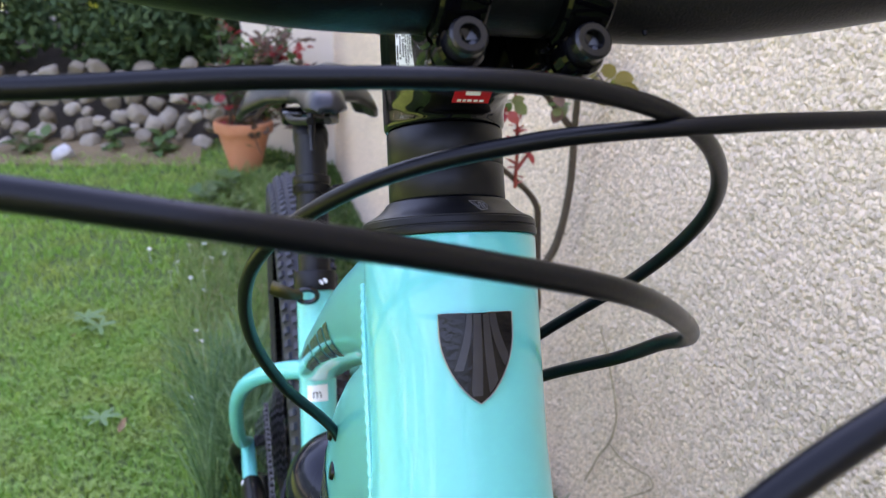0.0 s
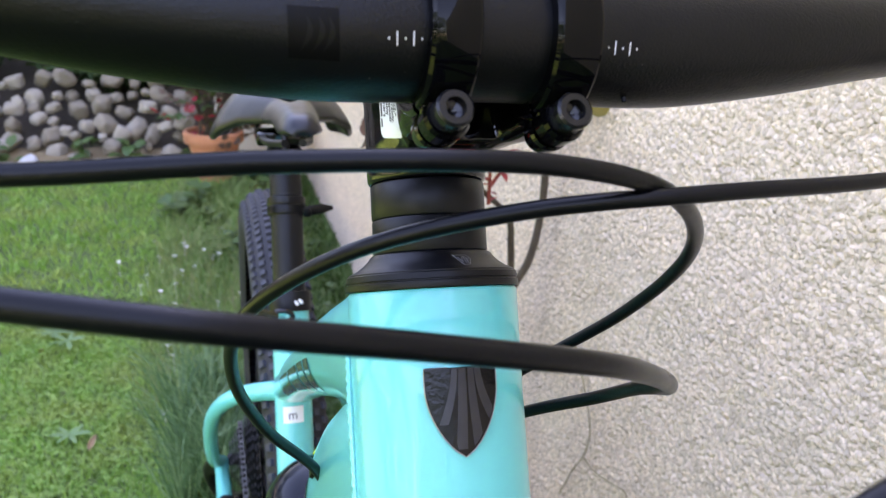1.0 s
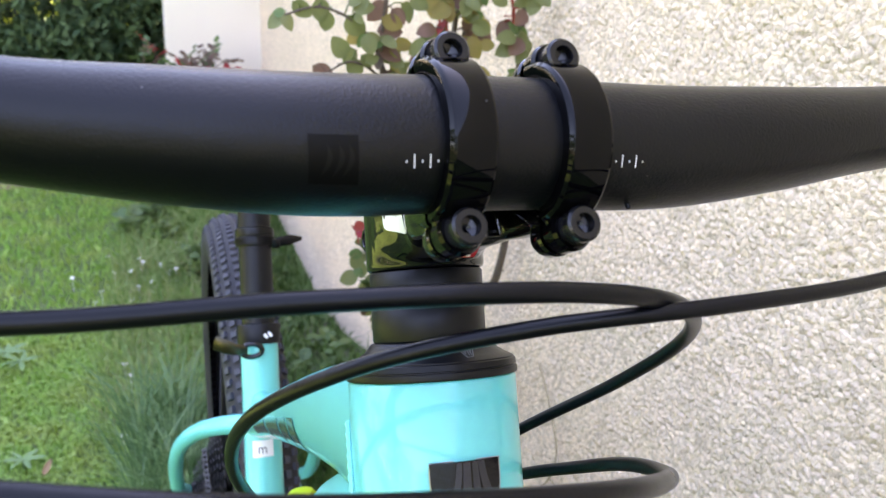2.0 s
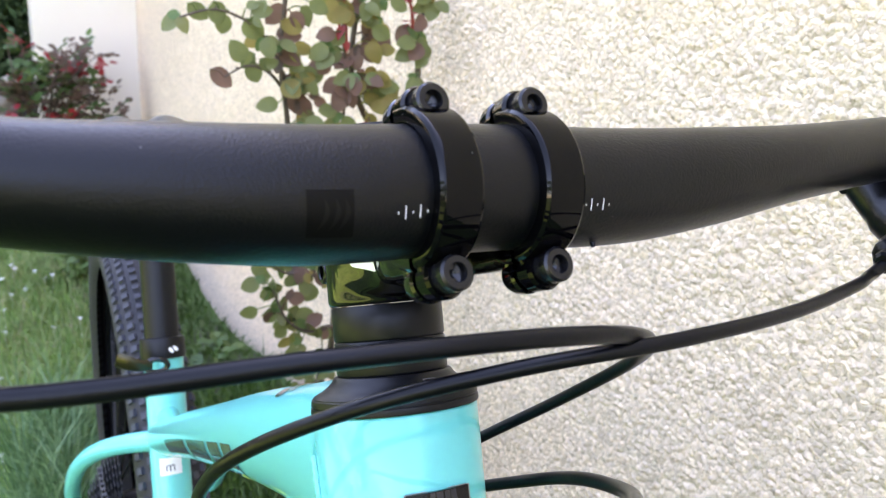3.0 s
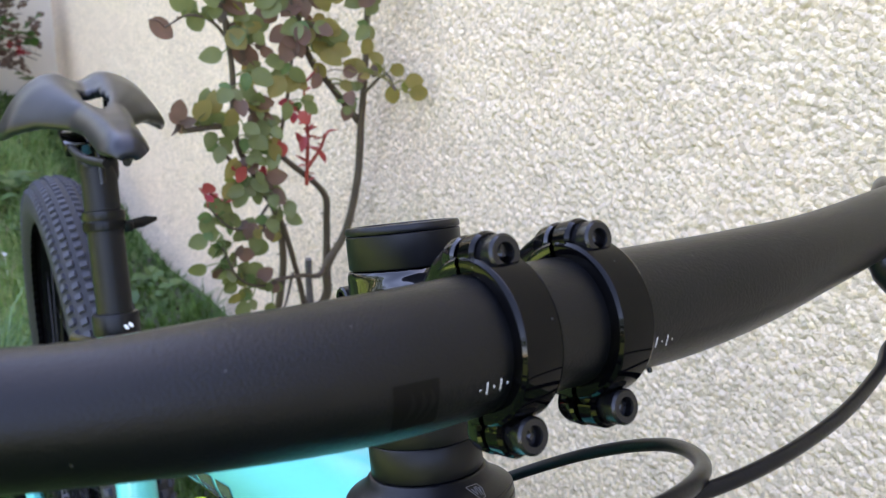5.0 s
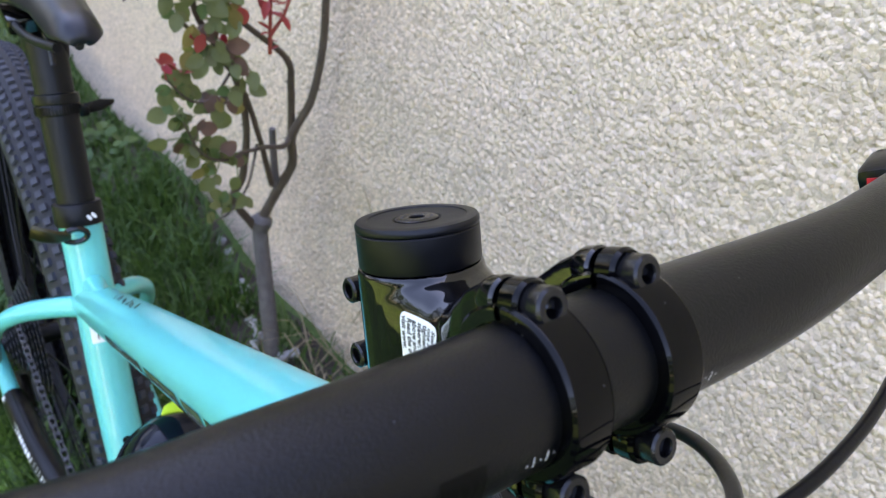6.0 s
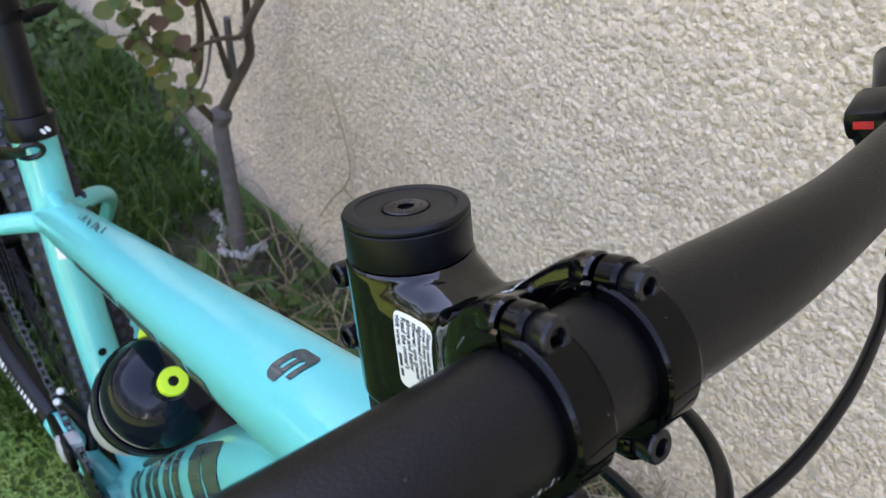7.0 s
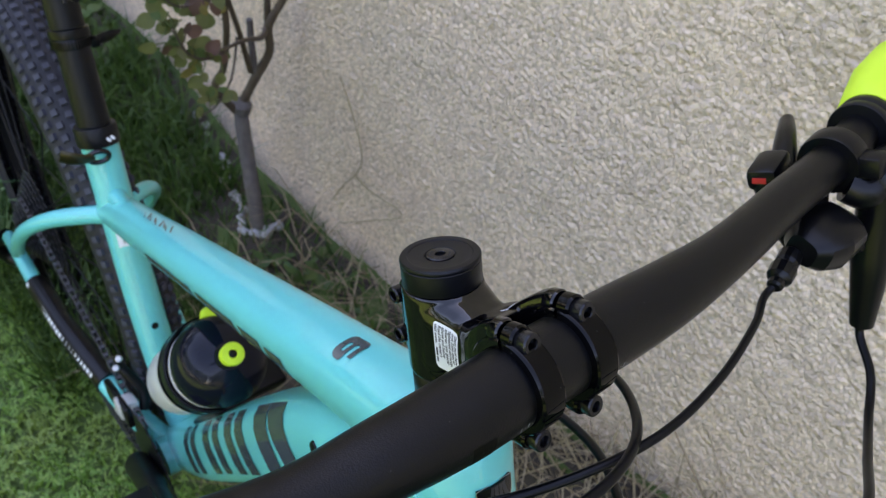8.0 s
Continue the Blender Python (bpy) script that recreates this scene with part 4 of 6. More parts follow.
def cable(points, r, label):
    return part("cable", Shape().add(*sweep(spline(points, 12), r, 18)), CABLE, bike, label)


# cables and hoses from the controls to the frame ports
cable([(-0.2628, -0.0392, 0.9550), (-0.2012, -0.0308, 0.9700), (-0.1506, -0.0440, 0.9697), (-0.1001, -0.0579, 0.9687), (-0.0481, -0.0661, 0.9713),
       (0.0046, -0.0677, 0.9692), (0.0433, -0.0520, 0.9557), (0.0723, -0.0163, 0.9270), (0.0763, 0.0228, 0.8913), (0.0563, 0.0567, 0.8546), (0.0311, 0.0858, 0.8155),
       (0.0180, 0.1159, 0.7709)], 0.0022, "black hose looping round the head tube")
cable([(0.1613, -0.0339, 0.9588), (0.1504, -0.0359, 0.9553), (0.1297, -0.0453, 0.9574), (0.0888, -0.0570, 0.9591), (0.0448, -0.0622, 0.9600),
       (0.0024, -0.0557, 0.9559), (-0.0322, -0.0400, 0.9430), (-0.0541, -0.0129, 0.9174), (-0.0575, 0.0147, 0.8851), (-0.0472, 0.0390, 0.8505), (-0.0281, 0.0601, 0.8169),
       (-0.0174, 0.0867, 0.7757)], 0.0020, "thin black gear cable looping under the handlebar")
cable([(-0.2688, -0.0442, 0.9776), (-0.2030, -0.0750, 0.9718), (-0.1450, -0.0933, 0.9686), (-0.1000, -0.1026, 0.9652), (-0.0641, -0.1081, 0.9598),
       (-0.0254, -0.1017, 0.9490), (0.0094, -0.0882, 0.9355), (0.0353, -0.0659, 0.9178), (0.0567, -0.0383, 0.8976), (0.0662, -0.0085, 0.8796), (0.0685, 0.0220, 0.8585),
       (0.0522, 0.0606, 0.8301), (0.0324, 0.0985, 0.7923)], 0.0024, "thick black brake hose looping in front of the head tube")
cable([tuple(hose_right - hose_way * 0.006), tuple(hose_right + hose_way * 0.006), (0.222, -0.086, 0.900), (0.198, -0.102, 0.897), (0.163, -0.116, 0.910),
       (0.120, -0.130, 0.932), (0.070, -0.139, 0.947), (0.020, -0.143, 0.942), (-0.022, -0.146, 0.905), (-0.050, -0.165, 0.840), (-0.062, -0.20, 0.72),
       (-0.066, -0.255, 0.55), (-0.066, -0.29, 0.42)], 0.0024, "black front brake hose looping down to the fork")

# fork and front wheel under the head tube
AXLE_F = STEER @ Vector((0, 0.045, -0.575))
fork = new("fork")
fork.parent = bike
tagged(fork, "black suspension fork")
part("fork_crown", Shape().add(*block(0.150, 0.050, 0.034, 0.012, STEER @ Matrix.Translation((0, 0.012, -0.127)))), SATIN, fork)
for sgn in (-1, 1):
    top, low = STEER @ Vector((sgn * 0.064, 0.02, -0.13)), STEER @ Vector((sgn * 0.064, 0.035, -0.57))
    mid = top.lerp(low, 0.38)
    part("stanchion", Shape().add(*sweep([top, mid], 0.0175, 28)), SATIN, fork)
    part("lower_leg", Shape().add(*sweep([mid, mid.lerp(low, 0.5), low], [0.0225, 0.022, 0.017], 28)), GLOSS, fork)


def wheel(name, axle, r, label):
    w = new(name)
    w.parent = bike
    tagged(w, label)
    m = towards(axle, (1, 0, 0))
    tw = 0.033
    tyre_ring = [(r - tw + tw * math.cos(a), tw * math.sin(a)) for a in np.linspace(-2.3, 2.3, 19)]
    part("tyre", Shape().add(*lathe(tyre_ring, 96, m, caps=False)), CASING, w, "knobbly black tyre")
    knobs = Shape()
    rng = random.Random(5)
    count = 156
    for k in range(count):
        for row, (ang, size) in enumerate(((-58, 5.5), (-34, 5.0), (-12, 5.0), (12, 5.0), (34, 5.0), (58, 5.5))):
            off = 0.5 if row % 2 else 0.0
            th = 2 * math.pi * (k + off) / count
            a = radians(ang)
            c = Matrix.Rotation(th, 4, "Z") @ Matrix.Translation((r - tw, 0, 0)) @ Matrix.Rotation(-a, 4, "Y") @ Matrix.Translation((tw + 0.0006, 0, 0))
            sz = size * 0.001 * rng.uniform(0.9, 1.1)
            knobs.add(*[(lambda vf: ([m @ c @ p for p in vf[0]], vf[1]))(KNOB)][0])
    part("tread", knobs, RUBBER, w, "rows of square tread knobs", smooth=False)
    part("rim", Shape().add(*lathe([(r - 0.054, -0.011), (r - 0.045, -0.0135), (r - 0.041, -0.0135), (r - 0.041, 0.0135), (r - 0.045, 0.0135),
                                    (r - 0.054, 0.011), (r - 0.054, -0.011)], 72, m, caps=False)), SATIN, w)
    part("hub", Shape().add(*lathe([(0.0, -0.07), (0.008, -0.07), (0.009, -0.035), (0.026, -0.034), (0.026, -0.030), (0.013, -0.024), (0.012, 0.024),
                                    (0.026, 0.030), (0.026, 0.034), (0.009, 0.035), (0.008, 0.07), (0.0, 0.07)], 28, m)), SATIN, w)
    for k in range(28):
        th = 2 * math.pi * k / 28
        z = 0.031 if k % 2 else -0.031
        p = m @ Vector((0.024 * math.cos(th + 0.5 * (1 if k % 4 < 2 else -1)), 0.024 * math.sin(th + 0.5 * (1 if k % 4 < 2 else -1)), z))
        q = m @ Vector(((r - 0.053) * math.cos(th), (r - 0.053) * math.sin(th), z * 0.1))
        part("spoke", Shape().add(*sweep([p, q], 0.0011, 6)), SATIN, w)
    return w


def knob_block():
    bm_v, bm_f = block(0.0046, 0.0080, 0.0080, 0.0)
    v = [Vector((p.x, p.y * (0.85 if p.x > 0 else 1.0), p.z * (0.85 if p.x > 0 else 1.0))) for p in bm_v]
    return v, bm_f


KNOB = knob_block()
AXLE_R = Vector((0.007, 0.800, 0.335))
rear = wheel("rear_wheel", AXLE_R, 0.370, "rear wheel with a wide knobbly tyre")
wheel("front_wheel", AXLE_F, 0.370, "front wheel with a wide knobbly tyre")

# drivetrain on the lawn side
cassette = new("cassette")
cassette.parent = bike
tagged(cassette, "dark steel sprocket cassette")
for k in range(11):
    r = 0.078 - 0.0056 * k
    teeth = int(r * 2 * math.pi / 0.0127)
    outline = []
    for j in range(teeth * 4):
        a = 2 * math.pi * j / (teeth * 4)
        rr = r + (0.0028 if j % 4 in (1, 2) else -0.0022)
        outline.append((rr * math.cos(a), rr * math.sin(a)))
    x = -0.022 - 0.0036 * k
    part("sprocket", Shape().add(*plate(outline, 0.0018, towards((x, AXLE_R.y, AXLE_R.z), (-1, 0, 0)))), SPROCKET, cassette, smooth=False)
crank = new("crankset")
crank.parent = bike
tagged(crank, "black crankset with a single chainring")
ring_out = []
for j in range(32 * 4):
    a = 2 * math.pi * j / 128
    rr = 0.064 + (0.003 if j % 4 in (1, 2) else -0.002)
    ring_out.append((rr * math.cos(a), rr * math.sin(a)))
part("chainring", Shape().add(*plate(ring_out, 0.002, towards((-0.046, BB.y, BB.z), (-1, 0, 0)))), SATIN, crank, smooth=False)
for sgn, ang in ((-1, 140), (1, -40)):
    d = Vector((0, math.cos(radians(ang)), math.sin(radians(ang))))
    c0 = BB + Vector((sgn * 0.062, 0, 0))
    part("crank_arm", Shape().add(*sweep(spline([c0 - d * 0.012, c0, c0 + d * 0.09 + Vector((sgn * 0.004, 0, 0)), c0 + d * 0.175 + Vector((sgn * 0.010, 0, 0))], 6),
                                          [0.015] * 6 + [0.0145] * 6 + [0.012] * 7, 18, (1, 0, 0), 1.1)), SATIN, crank)
    pc = c0 + d * 0.172 + Vector((sgn * 0.062, 0, 0))
    part("pedal", Shape().add(*block(0.098, 0.094, 0.018, 0.004, Matrix.Translation(pc))), PLASTIC, crank)
# chain: upper and lower runs of links


def chain_run(a, b):
    links = Shape()
    a, b = Vector(a), Vector(b)
    n = int((b - a).length / 0.0127)
    for k in range(n):
        c = a.lerp(b, (k + 0.5) / n)
        m = towards(c, (1, 0, 0), b - a)
        off = 0.0028 if k % 2 else 0.0019
        for z in (-off, off):
            links.add(*block(0.0150, 0.0075, 0.0011, 0.0, m @ Matrix.Translation((0, 0, z))))
        links.add(*lathe([(0.0034, -0.0032), (0.0034, 0.0032)], 8, m @ Matrix.Translation((0.006, 0, 0))))
    return part("chain_run", links, CHAIN, bike, "oily steel chain", smooth=False)


chain_run((-0.046, 0.380, 0.4085), (-0.044, 0.806, 0.3870))
chain_run((-0.046, 0.378, 0.2815), (-0.044, 0.775, 0.2300))
mech = new("rear_derailleur")
mech.parent = bike
tagged(mech, "black rear derailleur")
part("derailleur_body", Shape().add(*sweep(spline([(-0.074, 0.812, 0.325), (-0.088, 0.835, 0.300), (-0.080, 0.835, 0.268), (-0.058, 0.815, 0.255)], 6), 0.011, 16)),
     PLASTIC, mech)
part("cage_plate", Shape().add(*sweep([(-0.052, 0.812, 0.270), (-0.052, 0.795, 0.235), (-0.050, 0.770, 0.195)], 0.012, 14, (1, 0, 0), 1.0)), PLASTIC, mech)
guide = new("chain_guide")
guide.parent = bike
tagged(guide, "silver and black front derailleur")
part("guide_cage", Shape().add(*block(0.008, 0.080, 0.026, 0.003, pose(-0.056, 0.432, 0.396, -24))), PLASTIC, guide)
part("guide_arm", Shape().add(*sweep(spline([(-0.046, 0.451, 0.440), (-0.038, 0.440, 0.428), (-0.030, 0.424, 0.408), (-0.036, 0.412, 0.392)], 6), 0.0058, 16, (1, 0, 0), 0.6)), PLASTIC, guide)
part("guide_link", Shape().add(*block(0.021, 0.024, 0.020, 0.003, pose(-0.052, 0.418, 0.404, -20, 8, 0))), ALLOY, guide, "silver link of the front derailleur")
for x, y, z in ((-0.047, 0.447, 0.438), (-0.041, 0.452, 0.445)):
    part("guide_screw", Shape().add(*lathe([(0.0, 0.0), (0.0036, 0.0), (0.0036, 0.006), (0.003, 0.007), (0.0, 0.007)], 14, towards((x, y, z), (-0.3, -0.5, 0.8)))), ALLOY, guide)

# seat clamp, post, saddle
ST_UP = (Vector((0.0069, 0.548, 0.670)) - Vector((0.0045, 0.518, 0.60))).normalized()
TOP = Vector((0.0069, 0.548, 0.670))
collar = part("seat_clamp", Shape().add(*lathe([(0.0180, -0.004), (0.0203, -0.004), (0.0207, -0.002), (0.0207, 0.014), (0.0201, 0.0155), (0.0160, 0.0158)], 40,
                                                towards(TOP, ST_UP))), SATIN, bike, "black quick-release seat clamp with a white mark")
lev = spline([TOP + Vector((-0.014, -0.029, 0.005)), TOP + Vector((-0.024, -0.030, 0.006)), TOP + Vector((-0.034, -0.028, 0.009)), TOP + Vector((-0.043, -0.023, 0.012))], 8)
part("quick_release_lever", Shape().add(*sweep(lev, np.interp(np.linspace(0, 1, len(lev)), [0, 0.25, 0.7, 1], [0.0050, 0.0055, 0.0075, 0.0078]), 16, (0, 0, 1), 0.40)),
     LEVER, collar, "metal quick-release lever, the lawn's gold reflection put into its colour")
ring_pts = [TOP + Vector((-0.010 + 0.0095 * math.cos(2 * math.pi * k / 24), -0.0290 - 0.001 * math.cos(2 * math.pi * k / 24), 0.003 + 0.0068 * math.sin(2 * math.pi * k / 24)))
            for k in range(25)]
part("lever_eye", Shape().add(*sweep(ring_pts, 0.0026, 10)), GLOSS, collar)
for dx, dz in ((0.0045, 0.008), (0.0085, 0.0095)):
    p = TOP + Vector((dx, -0.0200, dz + 0.0105 - 0.006))
    part("clamp_mark", Shape().add(*lathe([(0.0, 0.0), (0.0022, 0.0), (0.0022, 0.0008), (0.0, 0.0010)], 14,
                                          towards(p, (0.15, -0.92, 0.38)) @ Matrix.Rotation(0.6, 4, "Z") @ Matrix.Diagonal((0.7, 1.3, 1, 1)))), WHITE_INK, collar)
post_top = TOP + ST_UP * 0.150
seatpost = part("seatpost", Shape().add(*sweep([TOP + ST_UP * 0.004, post_top], 0.0158, 36)), SATIN, bike, "satin black seatpost with a zip tie")
zip_at = TOP + ST_UP * 0.0966
part("zip_tie", Shape().add(*lathe([(0.0159, -0.0048), (0.0178, -0.0048), (0.0182, -0.0042), (0.0182, 0.0042), (0.0178, 0.0048), (0.0159, 0.0048)], 36, towards(zip_at, ST_UP))), PLASTIC, seatpost,
     "black ridged plastic zip tie")
teeth = Shape()
for k in range(46):
    a = 2 * math.pi * k / 46
    teeth.add(*block(0.0012, 0.0012, 0.0072, 0, towards(zip_at, ST_UP) @ Matrix.Rotation(a, 4, "Z") @ Matrix.Translation((0.0186, 0, 0))))
part("zip_teeth", teeth, PLASTIC, seatpost, smooth=False)
part("zip_head", Shape().add(*block(0.008, 0.007, 0.009, 0.001, Matrix.Translation(zip_at + Vector((0.019, -0.008, 0))))), PLASTIC, seatpost)
part("zip_tail", Shape().add(*sweep([zip_at + Vector((0.020, -0.008, 0.001)), zip_at + Vector((0.034, -0.006, 0.002)), zip_at + Vector((0.046, -0.001, 0.001))],
                                    [0.0052, 0.0056, 0.0020], 10, (0, 0, 1), 0.5)), PLASTIC, seatpost)
part("dropper_seal", Shape().add(*lathe([(0.0158, -0.004), (0.0185, -0.004), (0.0190, -0.002), (0.0185, 0.004), (0.0158, 0.005)], 36,
                                               towards(TOP + ST_UP * 0.1056, ST_UP))), PLASTIC, seatpost)

saddle = new("saddle")
saddle.parent = bike
tagged(saddle, "black narrow saddle with a central cut-out")


def saddle_shell():
    me_v, me_f = [], []
    ys = np.linspace(0, 1, 41)
    xs = np.linspace(-1, 1, 33)
    half = lambda q: float(np.interp(q, [0, 0.03, 0.10, 0.30, 0.45, 0.60, 0.74, 0.86, 0.95, 1.0],
                                     [0.007, 0.0165, 0.0210, 0.0232, 0.029, 0.052, 0.076, 0.083, 0.076, 0.060]))
    for q in ys:
        w = half(q)
        for s in xs:
            y = 0.490 + 0.268 * q - 0.020 * max(0, q - 0.86) / 0.14 * (1 - abs(s)) ** 1.2
            crown = float(np.interp(q, [0, 0.02, 0.05, 0.1, 0.3, 0.6, 0.85, 1.0], [0.853, 0.861, 0.8655, 0.868, 0.870, 0.868, 0.868, 0.864]))
            droop = float(np.interp(q, [0, 0.05, 0.1, 0.3, 0.6, 0.85, 1.0], [0.004, 0.014, 0.020, 0.022, 0.034, 0.064, 0.060]))
            z = crown - droop * abs(s) ** 3.2
            dip = float(np.interp(q, [0, 0.2, 0.5, 0.75, 1.0], [0.000, 0.0015, 0.009, 0.013, 0.010]))
            z -= dip * math.exp(-(s * w / 0.014) ** 2)
            me_v.append((0.018 + 0.002 * q + s * w, y, z + 0.004 * (1 - q)))
    n = len(xs)
    for i in range(len(ys) - 1):
        for k in range(n - 1):
            cx = 0.5 * (me_v[i * n + k][0] + me_v[i * n + k + 1][0]) - 0.018 - 0.002 * ys[i]
            if 0.42 < ys[i] < 0.72 and abs(cx) < 0.0095 * math.sin(math.pi * (ys[i] - 0.42) / 0.30) ** 0.5:
                continue
            a = i * n + k
            me_f.append((a, a + 1, a + n + 1, a + n))
    s = Shape().add(me_v, me_f)
    ob = part("saddle_cover", s, SADDLE, saddle)
    mod = ob.modifiers.new("thickness", "SOLIDIFY")
    mod.thickness, mod.offset = 0.010, -1
    sub = ob.modifiers.new("soft", "SUBSURF")
    sub.levels = sub.render_levels = 1
    return ob


saddle_shell()
for sgn in (-1, 1):
    rail = spline([(0.0125 + sgn * 0.008, 0.520, 0.842), (0.0125 + sgn * 0.018, 0.560, 0.834), (0.0125 + sgn * 0.022, 0.600, 0.830),
                   (0.0125 + sgn * 0.022, 0.660, 0.832), (0.0125 + sgn * 0.032, 0.725, 0.848)], 6)
    part("rail", Shape().add(*sweep(rail, 0.0036, 12)), SATIN, saddle)
part("saddle_clamp", Shape().add(*block(0.056, 0.042, 0.014, 0.003, Matrix.Translation((0.0125, 0.622, 0.828)))), GLOSS, seatpost)
part("post_head", Shape().add(*block(0.034, 0.040, 0.030, 0.009, Matrix.Translation((0.0125, 0.616, 0.806)), 3)), SATIN, seatpost)
part("clamp_bolt", Shape().add(*lathe([(0.0042, -0.022), (0.0042, 0.022)], 14, towards((0.0125, 0.598, 0.818), ST_UP))), BOLT, seatpost)


# decals on the frame
def on_tube(path, rad, sq, pw, t, ang, lift):
    """A place on an oval tube: t along its path (0 to 1), ang round it from its lawn side over the top."""
    i = t * (len(path) - 1)
    k = min(int(i), len(path) - 2)
    p = Vector(path[k]).lerp(Vector(path[k + 1]), i - k)
    tan = (Vector(path[k + 1]) - Vector(path[k])).normalized()
    u = Vector((1, 0, 0))
    u = (u - tan * u.dot(tan)).normalized()
    w = u.cross(tan) if u.cross(tan).z > 0 else tan.cross(u)
    r = float(np.interp(t, np.linspace(0, 1, len(rad)), rad))
    s = float(np.interp(t, np.linspace(0, 1, len(sq)), sq))
    c, d = -math.cos(ang), math.sin(ang)
    g = (abs(c) ** pw + abs(d) ** pw) ** (-1 / pw)
    return p + (r + lift) * (c * g * u + d * g * s * w)


def tube_patch(path, rad, sq, pw, t0, t1, a0, a1, lift, slant=0.0, n=6):
    v = [tuple(on_tube(path, rad, sq, pw, t0 + (t1 - t0) * i / n + slant * k / n, a0 + (a1 - a0) * k / n, lift)) for i in range(n + 1) for k in range(n + 1)]
    f = [(i * (n + 1) + k, (i + 1) * (n + 1) + k, (i + 1) * (n + 1) + k + 1, i * (n + 1) + k + 1) for i in range(n) for k in range(n)]
    return v, f


TT = (tt_path[:, :3], tt_r, tt_s, 2.4)
DT = (dt_path[:, :3], dt_r, dt_s, 3.0)
for t0, t1 in ((0.325, 0.375), (0.39, 0.45), (0.465, 0.56), (0.575, 0.72)):
    part("top_tube_flash", Shape().add(*tube_patch(*TT, t0, t1, radians(-46), radians(0), 0.0004, 0.02)), GREY_DECAL, top_tube)


# the number 9 in broad rounded strokes, read from the front wheel's side
def in_digit(u, v):
    """u across the tube, v along it; the digit has one closed slot and one open one."""
    def slot(u0, u1, v0, v1):
        r = (v1 - v0) / 2
        return math.hypot((u - min(max(u, u0 + r), u1 - r)) * 1.3, v - (v0 + v1) / 2) < r
    rr = 0.34 if u < 0.5 and v > 0.5 else 0.22
    cu, cv = min(max(u, rr), 1 - rr), min(max(v, rr), 1 - rr)
    if math.hypot(u - cu, v - cv) > rr or slot(0.28, 0.70, 0.58, 0.74) or slot(-0.4, 0.74, 0.23, 0.40):
        return False
    return not (v < 0.40 and u < 0.20) and not (0.36 < v < 0.52 and math.hypot(min(u - 0.14, 0), v - 0.52) > 0.14 and u < 0.14)


digit = Shape()
for i in range(44):
    for k in range(44):
        if in_digit((i + 0.5) / 44, (k + 0.5) / 44):
            digit.add(*tube_patch(*TT, 0.192 + 0.043 * k / 44, 0.192 + 0.043 * (k + 1) / 44, radians(55 + 43 * i / 44), radians(55 + 43 * (i + 1) / 44), 0.0005, 0.0, 1))
part("model_number", digit, GREY_DECAL, top_tube, "charcoal number on the top tube")
for t0, t1, a0, a1 in ((0.700, 0.705, 86, 106), (0.712, 0.716, 82, 98), (0.724, 0.729, 86, 102), (0.737, 0.741, 84, 108), (0.750, 0.754, 82, 98), (0.762, 0.767, 88, 104),
                       (0.775, 0.779, 84, 100), (0.788, 0.793, 86, 108), (0.800, 0.803, 84, 98)):
    part("script_bar", Shape().add(*tube_patch(*TT, t0, t1, radians(a0), radians(a1), 0.0004, 0.02)), GREY_DECAL, top_tube)
# the maker's lettering on the down tube, as plain slanted bars
for t0, t1, a0, a1, lean in ((0.372, 0.420, -36, 38, 0.02), (0.440, 0.480, -36, 38, 0.0), (0.520, 0.548, -36, 38, 0.0), (0.562, 0.590, -36, 38, 0.0),
                             (0.618, 0.644, -36, 38, 0.0), (0.662, 0.690, -36, 38, 0.0), (0.735, 0.760, -36, 38, 0.0), (0.778, 0.806, -36, 38, 0.0)):
    part("down_tube_bar", Shape().add(*tube_patch(*DT, t0, t1, radians(-27 + (a0 + 36) * 1.16), radians(-27 + (a1 + 36) * 1.16), 0.0006, lean)), GREY_DECAL, down_tube)
for t0, a in ((0.295, 22), (0.303, -2)):
    c = on_tube(*DT, t0, radians(a), 0.0)
    part("port_plug", Shape().add(*lathe([(0.0, 0.0), (0.0040, 0.0), (0.0034, 0.0014), (0.0, 0.0016)], 16, towards(c, Vector((-1.0, 0.1, 0.2))))), PLASTIC, down_tube)


def front_of_seat_tube(x, s, lift):
    i = s * (len(st_path) - 1)
    k = min(int(i), len(st_path) - 2)
    p = Vector(st_path[k]).lerp(Vector(st_path[k + 1]), i - k)
    tan = (Vector(st_path[k + 1]) - Vector(st_path[k])).normalized()
    u = Vector((1, 0, 0))
    w = tan.cross(u)
    w = w if w.y < 0 else -w
    a = x / 0.0182
    return p + (0.0182 + lift) * (math.sin(a) * u + math.cos(a) * w)


lab = Shape()
for i in range(5):
    for k in range(9):
        lab.v.append(tuple(front_of_seat_tube(-0.012 + 0.020 * k / 8, 0.665 + 0.036 * i / 4, 0.0003)))
lab.f = [(i * 9 + k, i * 9 + k + 1, (i + 1) * 9 + k + 1, (i + 1) * 9 + k) for i in range(4) for k in range(8)]
part("size_label", lab, LABEL, seat_tube, "small white size label")
part("size_letter", Shape().add(*lettering("m", 0.012, None, lambda v: front_of_seat_tube(v.x - 0.007, 0.673 + v.y / 0.40, 0.0006))), DARK_INK, seat_tube, smooth=False)
for s in (0.44, 0.245):
    part("boss_hole", Shape().add(*lathe([(0.0, 0.0), (0.0040, 0.0), (0.0036, 0.0008), (0.0028, -0.0002), (0.0, -0.001)], 18,
                                         towards(front_of_seat_tube(0, s, 0.0), front_of_seat_tube(0, s, 0.02) - front_of_seat_tube(0, s, 0.0)))), SOCKET, seat_tube)

